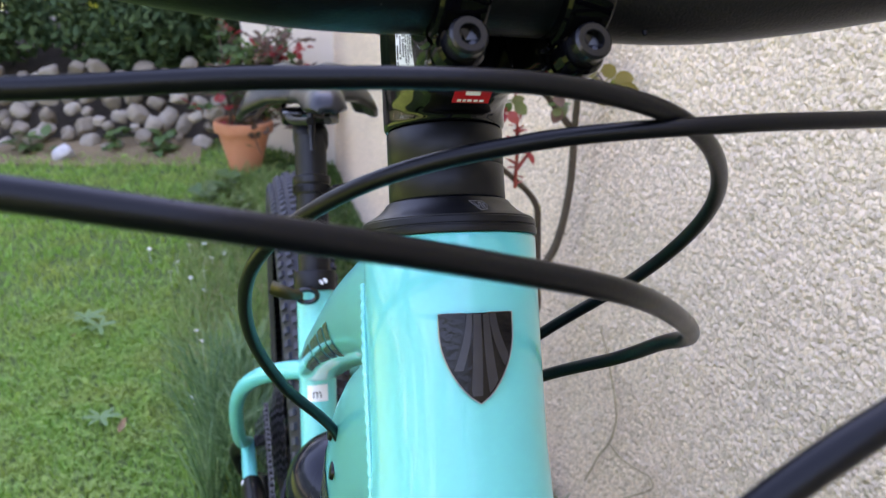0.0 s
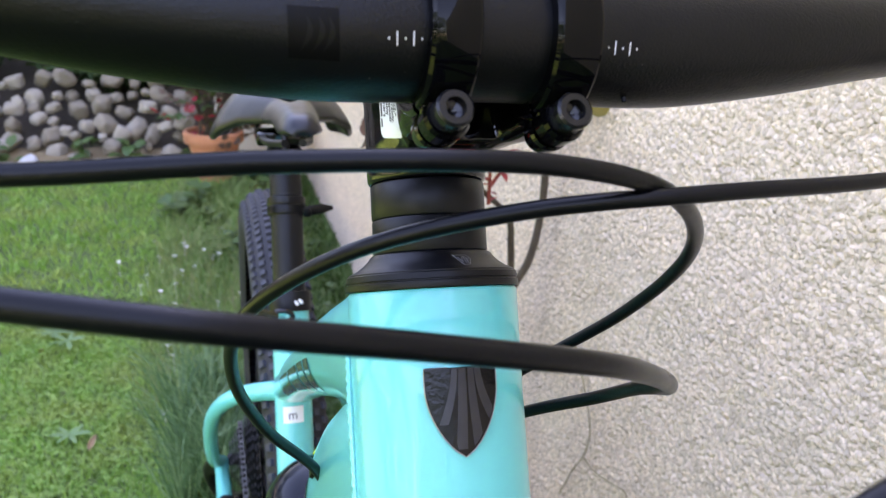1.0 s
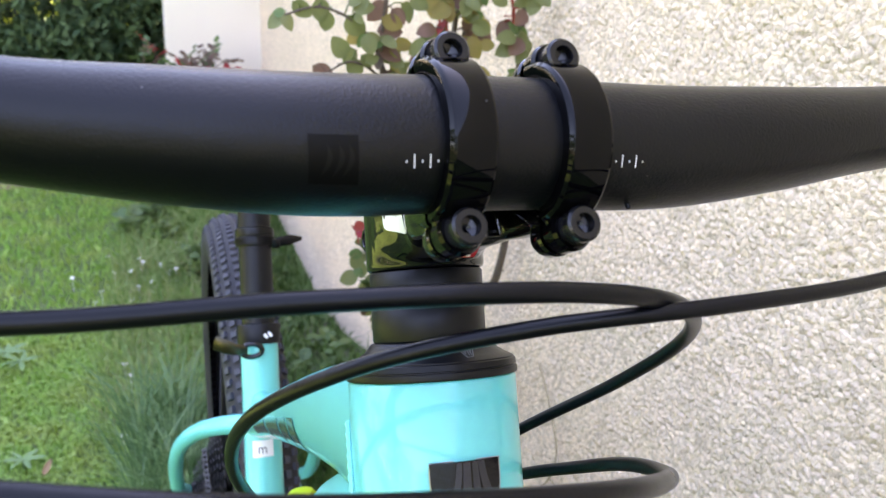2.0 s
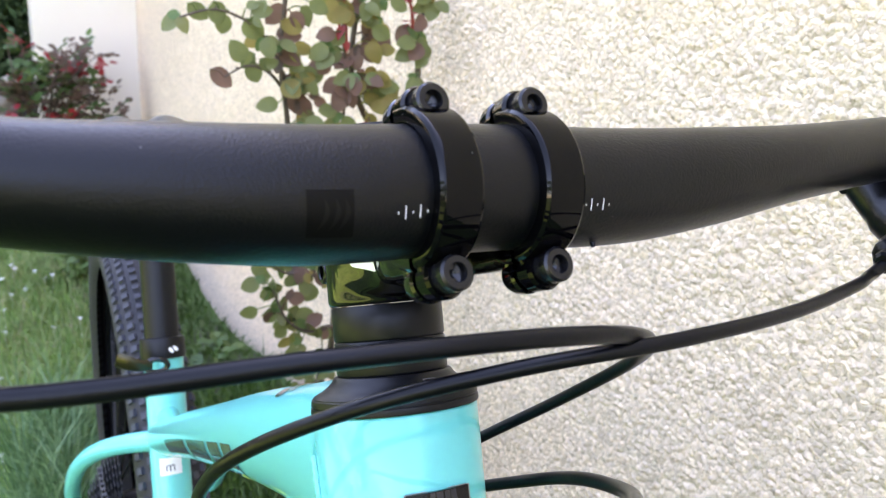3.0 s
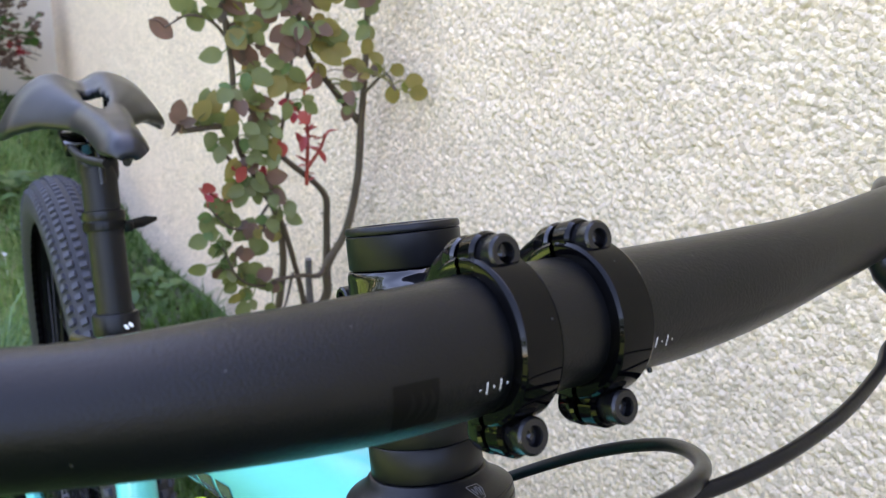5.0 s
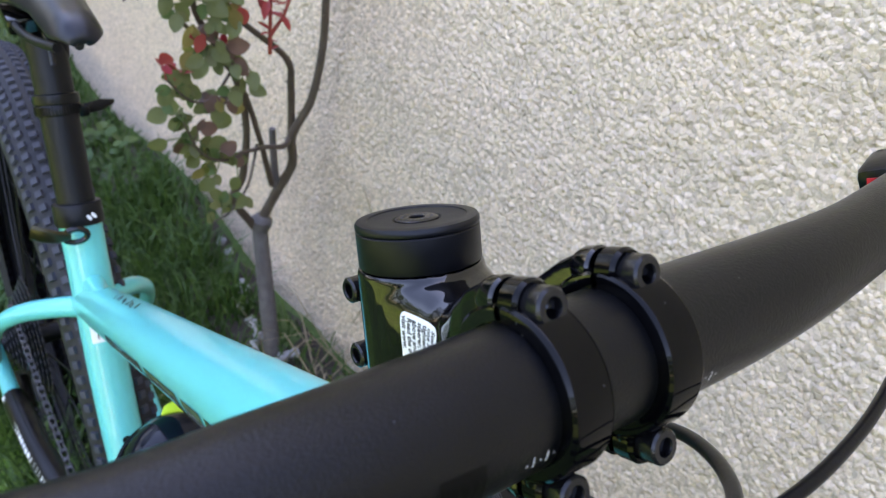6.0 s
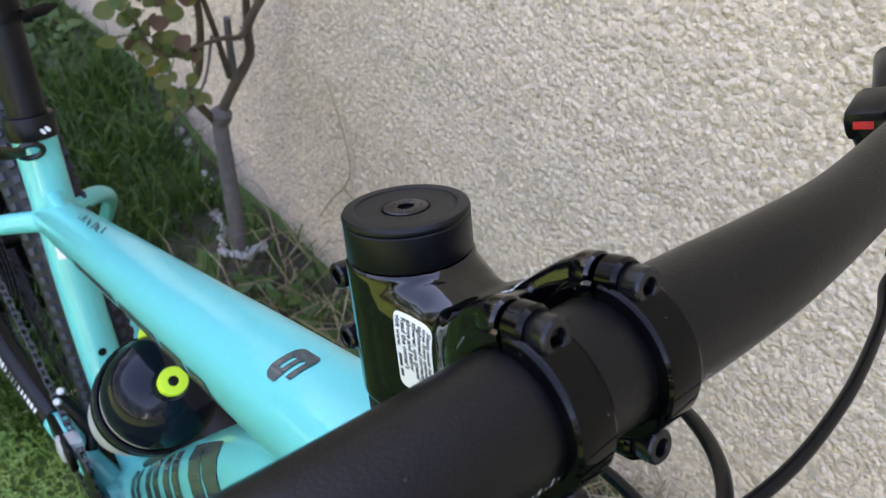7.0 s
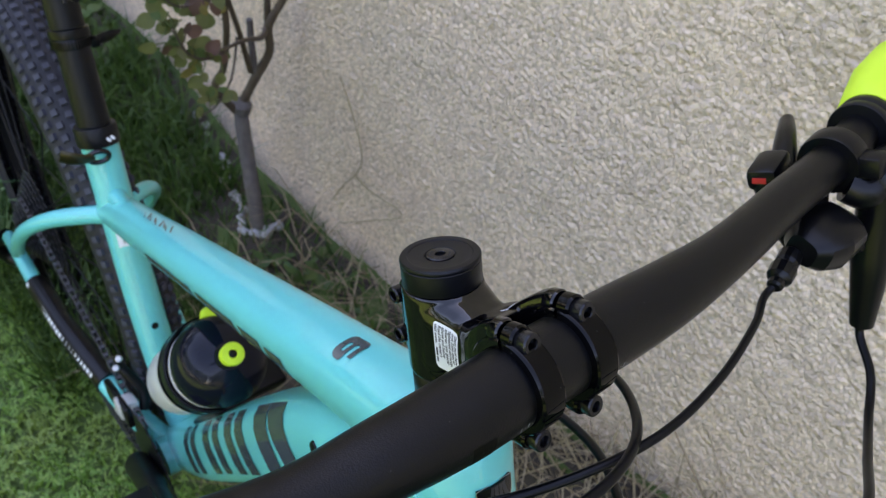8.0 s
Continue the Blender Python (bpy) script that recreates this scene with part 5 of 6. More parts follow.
# bottle cage and bottle on the down tube
DT_WAY = Vector((0.0, 0.54, -0.84)).normalized()
NIP = Vector((0.0, 0.244, 0.677))
cage = new("bottle_cage")
cage.parent = bike
tagged(cage, "black bottle cage")
bottle_m = towards(NIP, -DT_WAY)
cageloop = Shape()
for h, half in ((-0.084, 0.011), (-0.108, 0.003)):
    cageloop.add(*lathe([(0.0415, h - half), (0.0435, h - half), (0.0435, h + half), (0.0415, h + half), (0.0415, h - half)], 48, bottle_m))
part("cage_band", cageloop, PLASTIC, cage)
part("cage_spine", Shape().add(*sweep([bottle_m @ Vector((0, -0.046, -0.08)), bottle_m @ Vector((0, -0.046, -0.22))], 0.012, 14, (1, 0, 0), 0.4)), PLASTIC, cage)
for h in (-0.10, -0.17):
    part("cage_boss", Shape().add(*sweep([bottle_m @ Vector((0, -0.044, h)), bottle_m @ Vector((0, -0.085, h))], 0.007, 12)), PLASTIC, cage)
bottle = thing("water_bottle", "clear water bottle with black cap and lime nozzle in its cage", "bottle")
part("bottle_body", Shape().add(*lathe([(0.0, -0.235), (0.036, -0.235), (0.038, -0.228), (0.038, -0.125), (0.0350, -0.118), (0.0350, -0.104), (0.0382, -0.095),
                                        (0.0396, -0.070), (0.0398, -0.060), (0.0385, -0.056)], 56, bottle_m)), CLEAR, bottle, "milky translucent bottle body")
part("bottle_cap", Shape().add(*lathe([(0.0395, -0.060), (0.0402, -0.058), (0.0402, -0.046), (0.0392, -0.043), (0.0375, -0.037), (0.0340, -0.030),
                                       (0.0280, -0.0235), (0.0200, -0.0180), (0.0120, -0.0145), (0.0118, -0.0120), (0.0, -0.0120)], 56, bottle_m)), CAPBLACK, bottle,
     "glossy black screw cap")
part("nozzle", Shape().add(*lathe([(0.0088, -0.013), (0.0090, -0.006), (0.0096, -0.003), (0.0098, 0.0), (0.0090, 0.0022), (0.0040, 0.0026), (0.0034, 0.0018),
                                   (0.0032, -0.004), (0.0, -0.004)], 36, bottle_m)), LIME, bottle, "lime green drinking nozzle")
part("nozzle_valve", Shape().add(*lathe([(0.0033, -0.003), (0.0033, 0.0012), (0.0026, 0.0016), (0.0, 0.0016)], 20, bottle_m)), PLASTIC, bottle, "dark valve in the nozzle")
part("cap_strap", Shape().add(*sweep(spline([bottle_m @ Vector((0.004, 0.036, -0.040)), bottle_m @ Vector((0.009, 0.043, -0.048)), bottle_m @ Vector((0.015, 0.041, -0.060))], 6),
                                     0.008, 12, (1, 0, 0), 0.5)), LIME, bottle, "lime green strap")


# ---- rose by the wall ----
def leaf_mesh(length, width, rows=5, fold=0.25, curl=0.2, blunt=0.75):
    """A pointed oval leaf along y, folded along its midrib."""
    v, f = [], []
    for i in range(rows + 1):
        q = i / rows
        w = width * (math.sin(math.pi * q ** 0.85) ** blunt) if 0 < q < 1 else 0.0
        y, z = length * q, -curl * length * q * q
        v += [(-w, y, z + fold * w), (0, y, z), (w, y, z + fold * w)]
    for i in range(rows):
        for k in range(2):
            a = i * 3 + k
            f.append((a, a + 1, a + 4, a + 3))
    return [Vector(p) for p in v], f


def compound_leaf(shape, m, rng, size=1.0, leaflets=5):
    """A rose leaf: leaflets in pairs on a stalk, with one at its tip."""
    stalk = 0.072 * size
    shape.add(*sweep([m @ Vector((0, 0, 0)), m @ Vector((0, stalk * 0.5, 0.004)), m @ Vector((0, stalk, 0.0))], 0.0007, 5))
    pairs = (leaflets - 1) // 2
    for p in range(pairs):
        for sgn in (-1, 1):
            l = size * rng.uniform(0.020, 0.029)
            v, f = leaf_mesh(l, l * rng.uniform(0.33, 0.41), 6, rng.uniform(0.0, 0.25), rng.uniform(-0.1, 0.25))
            mm = m @ Matrix.Translation((0, stalk * (0.45 + 0.45 * p / max(1, pairs)), 0)) @ Matrix.Rotation(-sgn * rng.uniform(0.9, 1.35), 4, "Z") \
                @ Matrix.Rotation(rng.uniform(-0.4, 0.4), 4, "Y")
            shape.add([mm @ q for q in v], f)
    l = size * rng.uniform(0.026, 0.034)
    v, f = leaf_mesh(l, l * 0.39, 6, rng.uniform(0.0, 0.25), rng.uniform(-0.1, 0.25))
    mm = m @ Matrix.Translation((0, stalk, 0)) @ Matrix.Rotation(rng.uniform(-0.3, 0.3), 4, "Z")
    shape.add([mm @ q for q in v], f)


rose = thing("rose_bush", "old grey-trunked climbing rose with green and red leaves by the wall", "shrub")
CANES = {
    "trunk": ([(0.318, 0.815, 0.06), (0.321, 0.830, 0.15), (0.325, 0.862, 0.24), (0.327, 0.885, 0.31), (0.329, 0.900, 0.358)], 0.0140, 0.0118, BARK),
    "right_limb": ([(0.327, 0.900, 0.350), (0.352, 0.889, 0.414), (0.372, 0.877, 0.467), (0.366, 0.866, 0.524), (0.388, 0.854, 0.582), (0.397, 0.843, 0.667),
                    (0.392, 0.831, 0.762), (0.388, 0.820, 0.83), (0.382, 0.81, 0.95), (0.39, 0.80, 1.10)], 0.0105, 0.0042, STEM_BROWN),
    "middle_limb": ([(0.370, 0.878, 0.515), (0.359, 0.860, 0.603), (0.341, 0.840, 0.658), (0.266, 0.820, 0.729), (0.22, 0.80, 0.80)], 0.0075, 0.0040, STEM_BROWN),
    "left_limb": ([(0.325, 0.900, 0.345), (0.281, 0.883, 0.423), (0.289, 0.866, 0.471), (0.288, 0.849, 0.565), (0.263, 0.831, 0.654), (0.212, 0.814, 0.744),
                   (0.200, 0.797, 0.847), (0.186, 0.780, 0.93), (0.20, 0.78, 1.05)], 0.0082, 0.0032, STEM_BROWN),
    "inner_limb": ([(0.345, 0.890, 0.430), (0.308, 0.853, 0.541), (0.270, 0.827, 0.638), (0.214, 0.800, 0.711), (0.17, 0.79, 0.76)], 0.0060, 0.0030, STEM_BROWN),
    "low_arm": ([(0.372, 0.880, 0.520), (0.345, 0.85, 0.518), (0.307, 0.830, 0.534), (0.250, 0.790, 0.556)], 0.0065, 0.0030, STEM_BROWN),
    "high_arm": ([(0.392, 0.838, 0.755), (0.340, 0.827, 0.813), (0.305, 0.813, 0.853), (0.283, 0.800, 0.92), (0.30, 0.80, 1.05)], 0.0065, 0.0040, STEM_BROWN),
    "cut_stub": ([(0.205, 0.805, 0.772), (0.170, 0.785, 0.780), (0.132, 0.760, 0.786)], 0.0050, 0.0048, STEM_BROWN),
    "dead_stub": ([(0.352, 0.889, 0.425), (0.345, 0.885, 0.49), (0.342, 0.883, 0.53)], 0.0060, 0.0050, BARK),
    "long_shoot": ([(0.200, 0.80, 0.890), (0.178, 0.79, 0.932), (0.150, 0.78, 0.960), (0.110, 0.775, 0.974), (0.070, 0.77, 0.965)], 0.0030, 0.0016, STEM_BROWN),
    "low_twig": ([(0.262, 0.800, 0.552), (0.225, 0.775, 0.560), (0.190, 0.755, 0.590), (0.168, 0.745, 0.640)], 0.0030, 0.0015, STEM_BROWN),
    "under_twig": ([(0.300, 0.840, 0.535), (0.270, 0.800, 0.500), (0.235, 0.775, 0.480), (0.205, 0.765, 0.475)], 0.0026, 0.0014, STEM_BROWN),
    "mid_twig": ([(0.262, 0.831, 0.654), (0.220, 0.79, 0.640), (0.185, 0.765, 0.655), (0.155, 0.755, 0.690)], 0.0028, 0.0014, STEM_BROWN),
    "high_twig": ([(0.203, 0.800, 0.870), (0.175, 0.785, 0.902), (0.145, 0.775, 0.912), (0.118, 0.77, 0.900)], 0.0028, 0.0014, STEM_BROWN),
    "wall_twig": ([(0.390, 0.822, 0.80), (0.385, 0.77, 0.835), (0.378, 0.735, 0.845), (0.372, 0.705, 0.835)], 0.0026, 0.0014, STEM_BROWN),
    "spray": ([(0.260, 0.82, 0.66), (0.262, 0.80, 0.75), (0.272, 0.79, 0.86), (0.265, 0.79, 1.0)], 0.0036, 0.0022, STEM_BROWN),
}
rose_rng = random.Random(11)
for cane, (pts, r0, r1, mat) in CANES.items():
    path = spline(pts, 8)
    slim = 1.0 if mat is BARK else 0.78
    rr = [slim * float(r0 + (r1 - r0) * i / (len(path) - 1)) * (1 + 0.10 * noise.noise((i * 0.7, r0 * 900, 0))) for i in range(len(path))]
    s = Shape().add(*sweep(path, rr, 14))
    if mat is STEM_BROWN:
        for k in range(4, len(path) - 1, 5):
            d = Vector((rose_rng.uniform(-1, 1), rose_rng.uniform(-1, 0.4), rose_rng.uniform(-0.2, 0.4))).normalized()
            p = Vector(path[k])
            s.add(*sweep([p + d * rr[k] * 0.8, p + d * (rr[k] + 0.004)], [0.0016, 0.0003], 5))
    part("trunk" if cane == "trunk" else "cane", s, mat, rose)
part("knuckle", Shape().add(*lathe([(0.0, -0.02), (0.012, -0.016), (0.017, -0.004), (0.0175, 0.006), (0.010, 0.014), (0.0, 0.016)], 14,
                                   towards((0.331, 0.897, 0.358), (0.1, 0, 1)))), BARK, rose)


cane_ways = [spline(pts, 8) for pts, _, _, _ in CANES.values()]
cane_points = np.vstack([np.asarray(w)[:, :3] for w in cane_ways])


def rose_leaf(x, z, mat, y=None, size=1.0):
    """A leaf whose end leaflet hangs at x, z; its stalk comes from the nearest cane, with a smaller pair on some stalks."""
    near = cane_points[np.argmin((cane_points[:, 0] - x) ** 2 + (cane_points[:, 2] - z) ** 2 + (0.0 if y is None else 0.5 * (cane_points[:, 1] - y) ** 2))]
    root = Vector(near)
    if y is None:
        y = 0.79 - rose_rng.uniform(0.0, 0.03)
    at = Vector((x, y, z))
    way = at - root
    way = Vector((way.x, 0.25 * way.y, way.z - 0.01)).normalized() if way.length > 0.006 else Vector((0.5, 0, -0.8)).normalized()
    way = (Matrix.Rotation(rose_rng.uniform(-0.6, 0.6), 3, "Y") @ way).normalized()
    face = Vector((rose_rng.uniform(-0.8, 0.4), -1.0, rose_rng.uniform(-0.2, 0.9)))
    face = (face - way * face.dot(way)).normalized()
    turn = Matrix((way.cross(face), way, face)).transposed().to_4x4()
    l = size * rose_rng.uniform(0.022, 0.030)
    base = at - way * l * 0.5
    s = Shape()
    s.add(*sweep(spline([root, root.lerp(base, 0.5) + Vector((0, -0.004, 0.004)), base], 5), 0.0009, 5))
    v, f = leaf_mesh(l, l * rose_rng.uniform(0.34, 0.42), 8, rose_rng.uniform(0.05, 0.4), rose_rng.uniform(-0.1, 0.4), 0.66)
    s.add([Matrix.Translation(base) @ turn @ p for p in v], f)
    if (base - root).length > 0.012 and rose_rng.random() < 0.55:
        for sgn in (-1, 1):
            if rose_rng.random() < 0.3:
                continue
            l2 = l * rose_rng.uniform(0.6, 0.85)
            v, f = leaf_mesh(l2, l2 * rose_rng.uniform(0.32, 0.40), 7, rose_rng.uniform(0.0, 0.4), rose_rng.uniform(-0.1, 0.4), 0.66)
            m = Matrix.Translation(base.lerp(root, 0.25)) @ turn @ Matrix.Rotation(sgn * rose_rng.uniform(0.9, 1.4), 4, "Z") @ Matrix.Rotation(rose_rng.uniform(-0.4, 0.4), 4, "Y")
            s.add([m @ p for p in v], f)
    part("leaf", s, mat, rose, auto=80)


for x, z in ((0.064, 0.956), (0.091, 0.971), (0.113, 0.970), (0.121, 0.957), (0.132, 0.930), (0.147, 0.917), (0.155, 0.903), (0.173, 0.864), (0.242, 0.859), (0.226, 0.842),
             (0.307, 0.955), (0.298, 0.969), (0.378, 0.984), (0.180, 0.822), (0.173, 0.799), (0.159, 0.780), (0.167, 0.934), (0.160, 0.976), (0.219, 0.970), (0.174, 0.750),
             (0.211, 0.782), (0.220, 0.764), (0.232, 0.775), (0.158, 0.797), (0.239, 0.739), (0.227, 0.703)):
    rose_leaf(x, z, LEAF)
for x, z in ((0.196, 0.699), (0.181, 0.678), (0.157, 0.661), (0.190, 0.662), (0.214, 0.645), (0.245, 0.688), (0.262, 0.673), (0.276, 0.647), (0.177, 0.630), (0.204, 0.631),
             (0.194, 0.603), (0.227, 0.614), (0.145, 0.598), (0.171, 0.593), (0.188, 0.570), (0.219, 0.584), (0.240, 0.652), (0.170, 0.620), (0.219, 0.562)):
    rose_leaf(x, z, LEAF)
# dark leaves hanging lowest, about the fork of the trunk
for x, z in ((0.209, 0.545), (0.226, 0.497), (0.254, 0.546), (0.183, 0.618), (0.148, 0.635), (0.204, 0.595), (0.173, 0.591), (0.240, 0.522), (0.218, 0.626), (0.164, 0.647)):
    rose_leaf(x, z, LEAF)
for x, z in ((0.200, 0.535), (0.215, 0.510), (0.245, 0.500), (0.190, 0.560), (0.232, 0.555), (0.205, 0.480), (0.236, 0.475)):
    rose_leaf(x, z, LEAF, size=0.9)
for x, z in ((0.114, 0.898), (0.180, 0.971), (0.206, 0.890), (0.211, 0.865), (0.236, 0.913), (0.268, 0.918), (0.283, 0.922), (0.355, 0.933), (0.320, 0.942), (0.134, 0.786),
             (0.196, 0.948), (0.196, 0.921), (0.299, 0.894), (0.259, 0.873), (0.237, 0.783), (0.220, 0.726), (0.128, 0.810), (0.228, 0.811)):
    rose_leaf(x, z, LEAF_PURPLE, size=1.15)
for x, z in ((0.311, 0.863), (0.331, 0.882), (0.347, 0.851), (0.367, 0.872), (0.383, 0.844), (0.243, 0.830), (0.226, 0.807), (0.155, 0.807), (0.298, 0.932), (0.271, 0.977),
             (0.251, 0.978), (0.191, 0.694), (0.268, 0.830), (0.232, 0.836)):
    rose_leaf(x, z, LEAF_YELLOW, size=1.1)
# the spray that leans out along the wall
for x, y, z in ((0.393, 0.740, 0.850), (0.394, 0.700, 0.847), (0.385, 0.735, 0.820), (0.396, 0.690, 0.835), (0.380, 0.775, 0.858)):
    rose_leaf(x, z, LEAF_YELLOW, y)
for x, z in ((0.255, 0.751), (0.262, 0.799), (0.171, 0.683), (0.163, 0.706), (0.244, 0.714), (0.201, 0.721), (0.278, 0.791)):
    rose_leaf(x, z, LEAF_RED, size=0.8)
# smaller leaves between them, thickest about the head of the bush
for k in range(250):
    p = cane_points[rose_rng.randrange(len(cane_points))]
    x, z = p[0] + rose_rng.uniform(-0.05, 0.03), p[2] + rose_rng.uniform(-0.03, 0.05)
    if 0.54 < z < 1.0 and 0.15 < x < (0.26 if z < 0.76 else 0.36):
        rose_leaf(x, z, (LEAF, LEAF_PURPLE, LEAF, LEAF_YELLOW, LEAF)[k % 5], size=rose_rng.uniform(0.6, 1.05))
for k in range(46):
    rose_leaf(rose_rng.uniform(0.19, 0.37), rose_rng.uniform(0.86, 1.02), (LEAF, LEAF_PURPLE, LEAF_YELLOW, LEAF)[k % 4], size=rose_rng.uniform(0.8, 1.1))
# leaves at the tops of the canes
for k in range(26):
    cane = CANES[("right_limb", "high_arm", "left_limb", "spray")[k % 4]][0]
    p = Vector(spline(cane, 8)[-1 - rose_rng.randint(0, 7)])
    rose_leaf(p.x + rose_rng.uniform(-0.05, 0.02), p.z + rose_rng.uniform(-0.02, 0.03), (LEAF, LEAF_PURPLE, LEAF_YELLOW)[k % 3])


def red_shoot(a, b, n):
    """A young red shoot with narrow crumpled leaves."""
    a, b = Vector(a), Vector(b)
    part("cane", Shape().add(*sweep([a, a.lerp(b, 0.5) + Vector((0.004, 0, 0)), b], [0.0028, 0.0024, 0.0014], 8)), LEAF_RED, rose)
    for k in range(n):
        p = a.lerp(b, rose_rng.uniform(0.0, 1.0))
        l = rose_rng.uniform(0.014, 0.026)
        v, f = leaf_mesh(l, l * 0.22, 4, 0.5, rose_rng.uniform(-0.4, 0.6))
        m = Matrix.Translation(p) @ Euler((rose_rng.uniform(-0.8, 0.8), 0, rose_rng.uniform(0, 6.28))).to_matrix().to_4x4()
        part("leaf", Shape().add([m @ q for q in v], f), LEAF_RED, rose, "young red leaf", auto=80)


red_shoot((0.296, 0.790, 0.690), (0.286, 0.785, 0.827), 18)
red_shoot((0.295, 0.787, 0.715), (0.317, 0.780, 0.762), 9)
red_shoot((0.180, 0.79, 0.675), (0.163, 0.78, 0.700), 6)
red_shoot((0.272, 0.79, 0.934), (0.258, 0.785, 1.02), 10)
red_shoot((0.362, 0.79, 0.950), (0.347, 0.785, 1.01), 8)


# ---- lawn, tufts and weeds ----
def blades(name, spots, mat, label, category, seed, height, width, lean, per=1, kind="stuff"):
    """Bent three-sided blades at the spots, one mesh."""
    rng = np.random.default_rng(seed)
    v, f = [], []
    for x, y in spots:
        for _ in range(per):
            h = height * rng.uniform(0.5, 1.25)
            w = width * rng.uniform(0.7, 1.3)
            a = rng.uniform(0, 2 * math.pi)
            b = rng.uniform(0, 2 * math.pi)
            px, py = x + rng.normal(0, 0.006), y + rng.normal(0, 0.006)
            z = ground_z(px, py) - 0.003
            dx, dy = math.cos(a) * w, math.sin(a) * w
            ex, ey = math.cos(b) * h * lean * rng.uniform(0.3, 1), math.sin(b) * h * lean * rng.uniform(0.3, 1)
            n = len(v)
            v += [(px - dx, py - dy, z), (px + dx, py + dy, z), (px + ex * 0.4 + dx * 0.7, py + ey * 0.4 + dy * 0.7, z + h * 0.6),
                  (px + ex * 0.4 - dx * 0.7, py + ey * 0.4 - dy * 0.7, z + h * 0.6), (px + ex, py + ey, z + h * (1 - 0.3 * lean))]
            f += [(n, n + 1, n + 2, n + 3), (n + 3, n + 2, n + 4)]
    s = Shape()
    s.v, s.f = v, f
    ob = part(name, s, mat, smooth=False)
    return tagged(ob, label, category, kind=kind)


def spread(n, x0, x1, y0, y1, seed, clear=None, feather=0.0):
    """Places strewn over a plot; with a feather its edges thin out instead of stopping at a line."""
    rng = np.random.default_rng(seed)
    out = []
    while len(out) < n:
        x, y = rng.uniform(x0, x1) + rng.normal(0, 1) * feather, rng.uniform(y0, y1) + rng.normal(0, 1) * feather
        if feather and x > 0.16:
            continue
        if clear and clear(x, y):
            continue
        out.append((x, y))
    return out


bare = lambda x, y: (x > 0.20 and y < 0.95) or (x > 0.36) or (x > 0.20 and y > 1.5)
blades("lawn_grass", spread(38000, -0.75, 0.14, 0.25, 2.1, 1, feather=0.10), GRASS, "short mown lawn grass", "grass", 21, 0.032, 0.0020, 1.1)
blades("lawn_grass", spread(22000, -1.7, 0.25, 2.1, 4.0, 2, feather=0.18), GRASS, "short mown lawn grass", "grass", 22, 0.034, 0.0028, 0.8)

blades("lawn_grass", spread(16000, -4.2, -0.75, -1.5, 4.0, 8, feather=0.35), GRASS, "short mown lawn grass", "grass", 28, 0.045, 0.0060, 0.8)
blades("lawn_grass", spread(6000, -0.75, 0.14, -1.5, 0.25, 9, feather=0.18), GRASS, "short mown lawn grass", "grass", 29, 0.034, 0.0030, 0.8)


def clover_patch(count, seed):
    """Round three-part clover leaves in loose patches among the grass."""
    rng = np.random.default_rng(seed)
    v, f = [], []
    while len(f) < count * 3:
        x, y = rng.uniform(-0.75, 0.05), rng.uniform(0.3, 2.3)
        z, turn, r = ground_z(x, y) + rng.uniform(0.014, 0.032), rng.uniform(0, 6.28), rng.uniform(0.0018, 0.0040)
        for k in range(3):
            a = turn + k * 2.094
            n = len(v)
            tilt = rng.uniform(-0.3, 0.5)
            for q, w in ((0.1, 0.0), (0.9, 0.62), (1.6, 0.55), (1.75, 0.0), (1.6, -0.55), (0.9, -0.62)):
                v.append((x + r * (q * math.cos(a) - w * math.sin(a)), y + r * (q * math.sin(a) + w * math.cos(a)), z + r * q * tilt * 0.5))
            f.append(tuple(range(n, n + 6)))
    s = Shape()
    s.v, s.f = v, f
    return tagged(part("clover", s, CLOVER, smooth=False), "patches of clover leaves in the lawn", "clover", kind="stuff")


clover_patch(7000, 27)
# the wall's shade on this grass is carried by its darker blade colour
blades("rough_grass", spread(3600, -0.10, 0.37, 0.75, 2.6, 3, lambda x, y: bare(x, y) or (x < 0.06 and y > 1.55)), GRASS_SHADED,
       "long rough grass along the house wall, shade put into its colour", "grass", 23, 0.125, 0.0020, 0.8, 2)
blades("meadow_grass", spread(3400, -0.26, 0.10, 1.5, 2.7, 43), MEADOW, "long grass between lawn and wall, brighter light put into its colour", "grass", 43, 0.11, 0.0015, 0.9, 1)
blades("dry_grass", spread(260, -0.22, 0.12, 1.5, 2.8, 44), STRAW, "thin dry stalks in the long grass", "dry grass", 44, 0.14, 0.0009, 1.2, 1)
blades("grass_tuft", [(-0.10 + 0.05 * math.sin(i * 2.1), 1.10 + 0.45 * ((i * 0.618) % 1)) for i in range(170)], TUFT, "tall tuft of lawn grass", "grass", 24, 0.27, 0.0019, 0.7, 6)
blades("wall_grass", spread(5200, 0.02, 0.41, 1.35, 4.0, 12), GRASS_SHADED, "short weedy grass at the foot of the wall", "grass", 30, 0.055, 0.0030, 1.0)
blades("bed_grass", spread(1100, 0.05, 0.40, 0.30, 0.95, 4), GRASS_SHADED, "thin grass on the soil bed", "grass", 25, 0.06, 0.0018, 1.0, 1)
blades("dry_grass", spread(520, 0.12, 0.41, -0.15, 0.80, 6), STRAW, "dry stalks lying on the soil bed", "dry grass", 26, 0.11, 0.0013, 2.6, 1)
blades("dry_grass", spread(620, 0.26, 0.41, -0.30, 0.32, 16), STRAW, "heap of dry stalks at the foot of the wall", "dry grass", 36, 0.13, 0.0012, 2.4, 1)
soil = Shape()
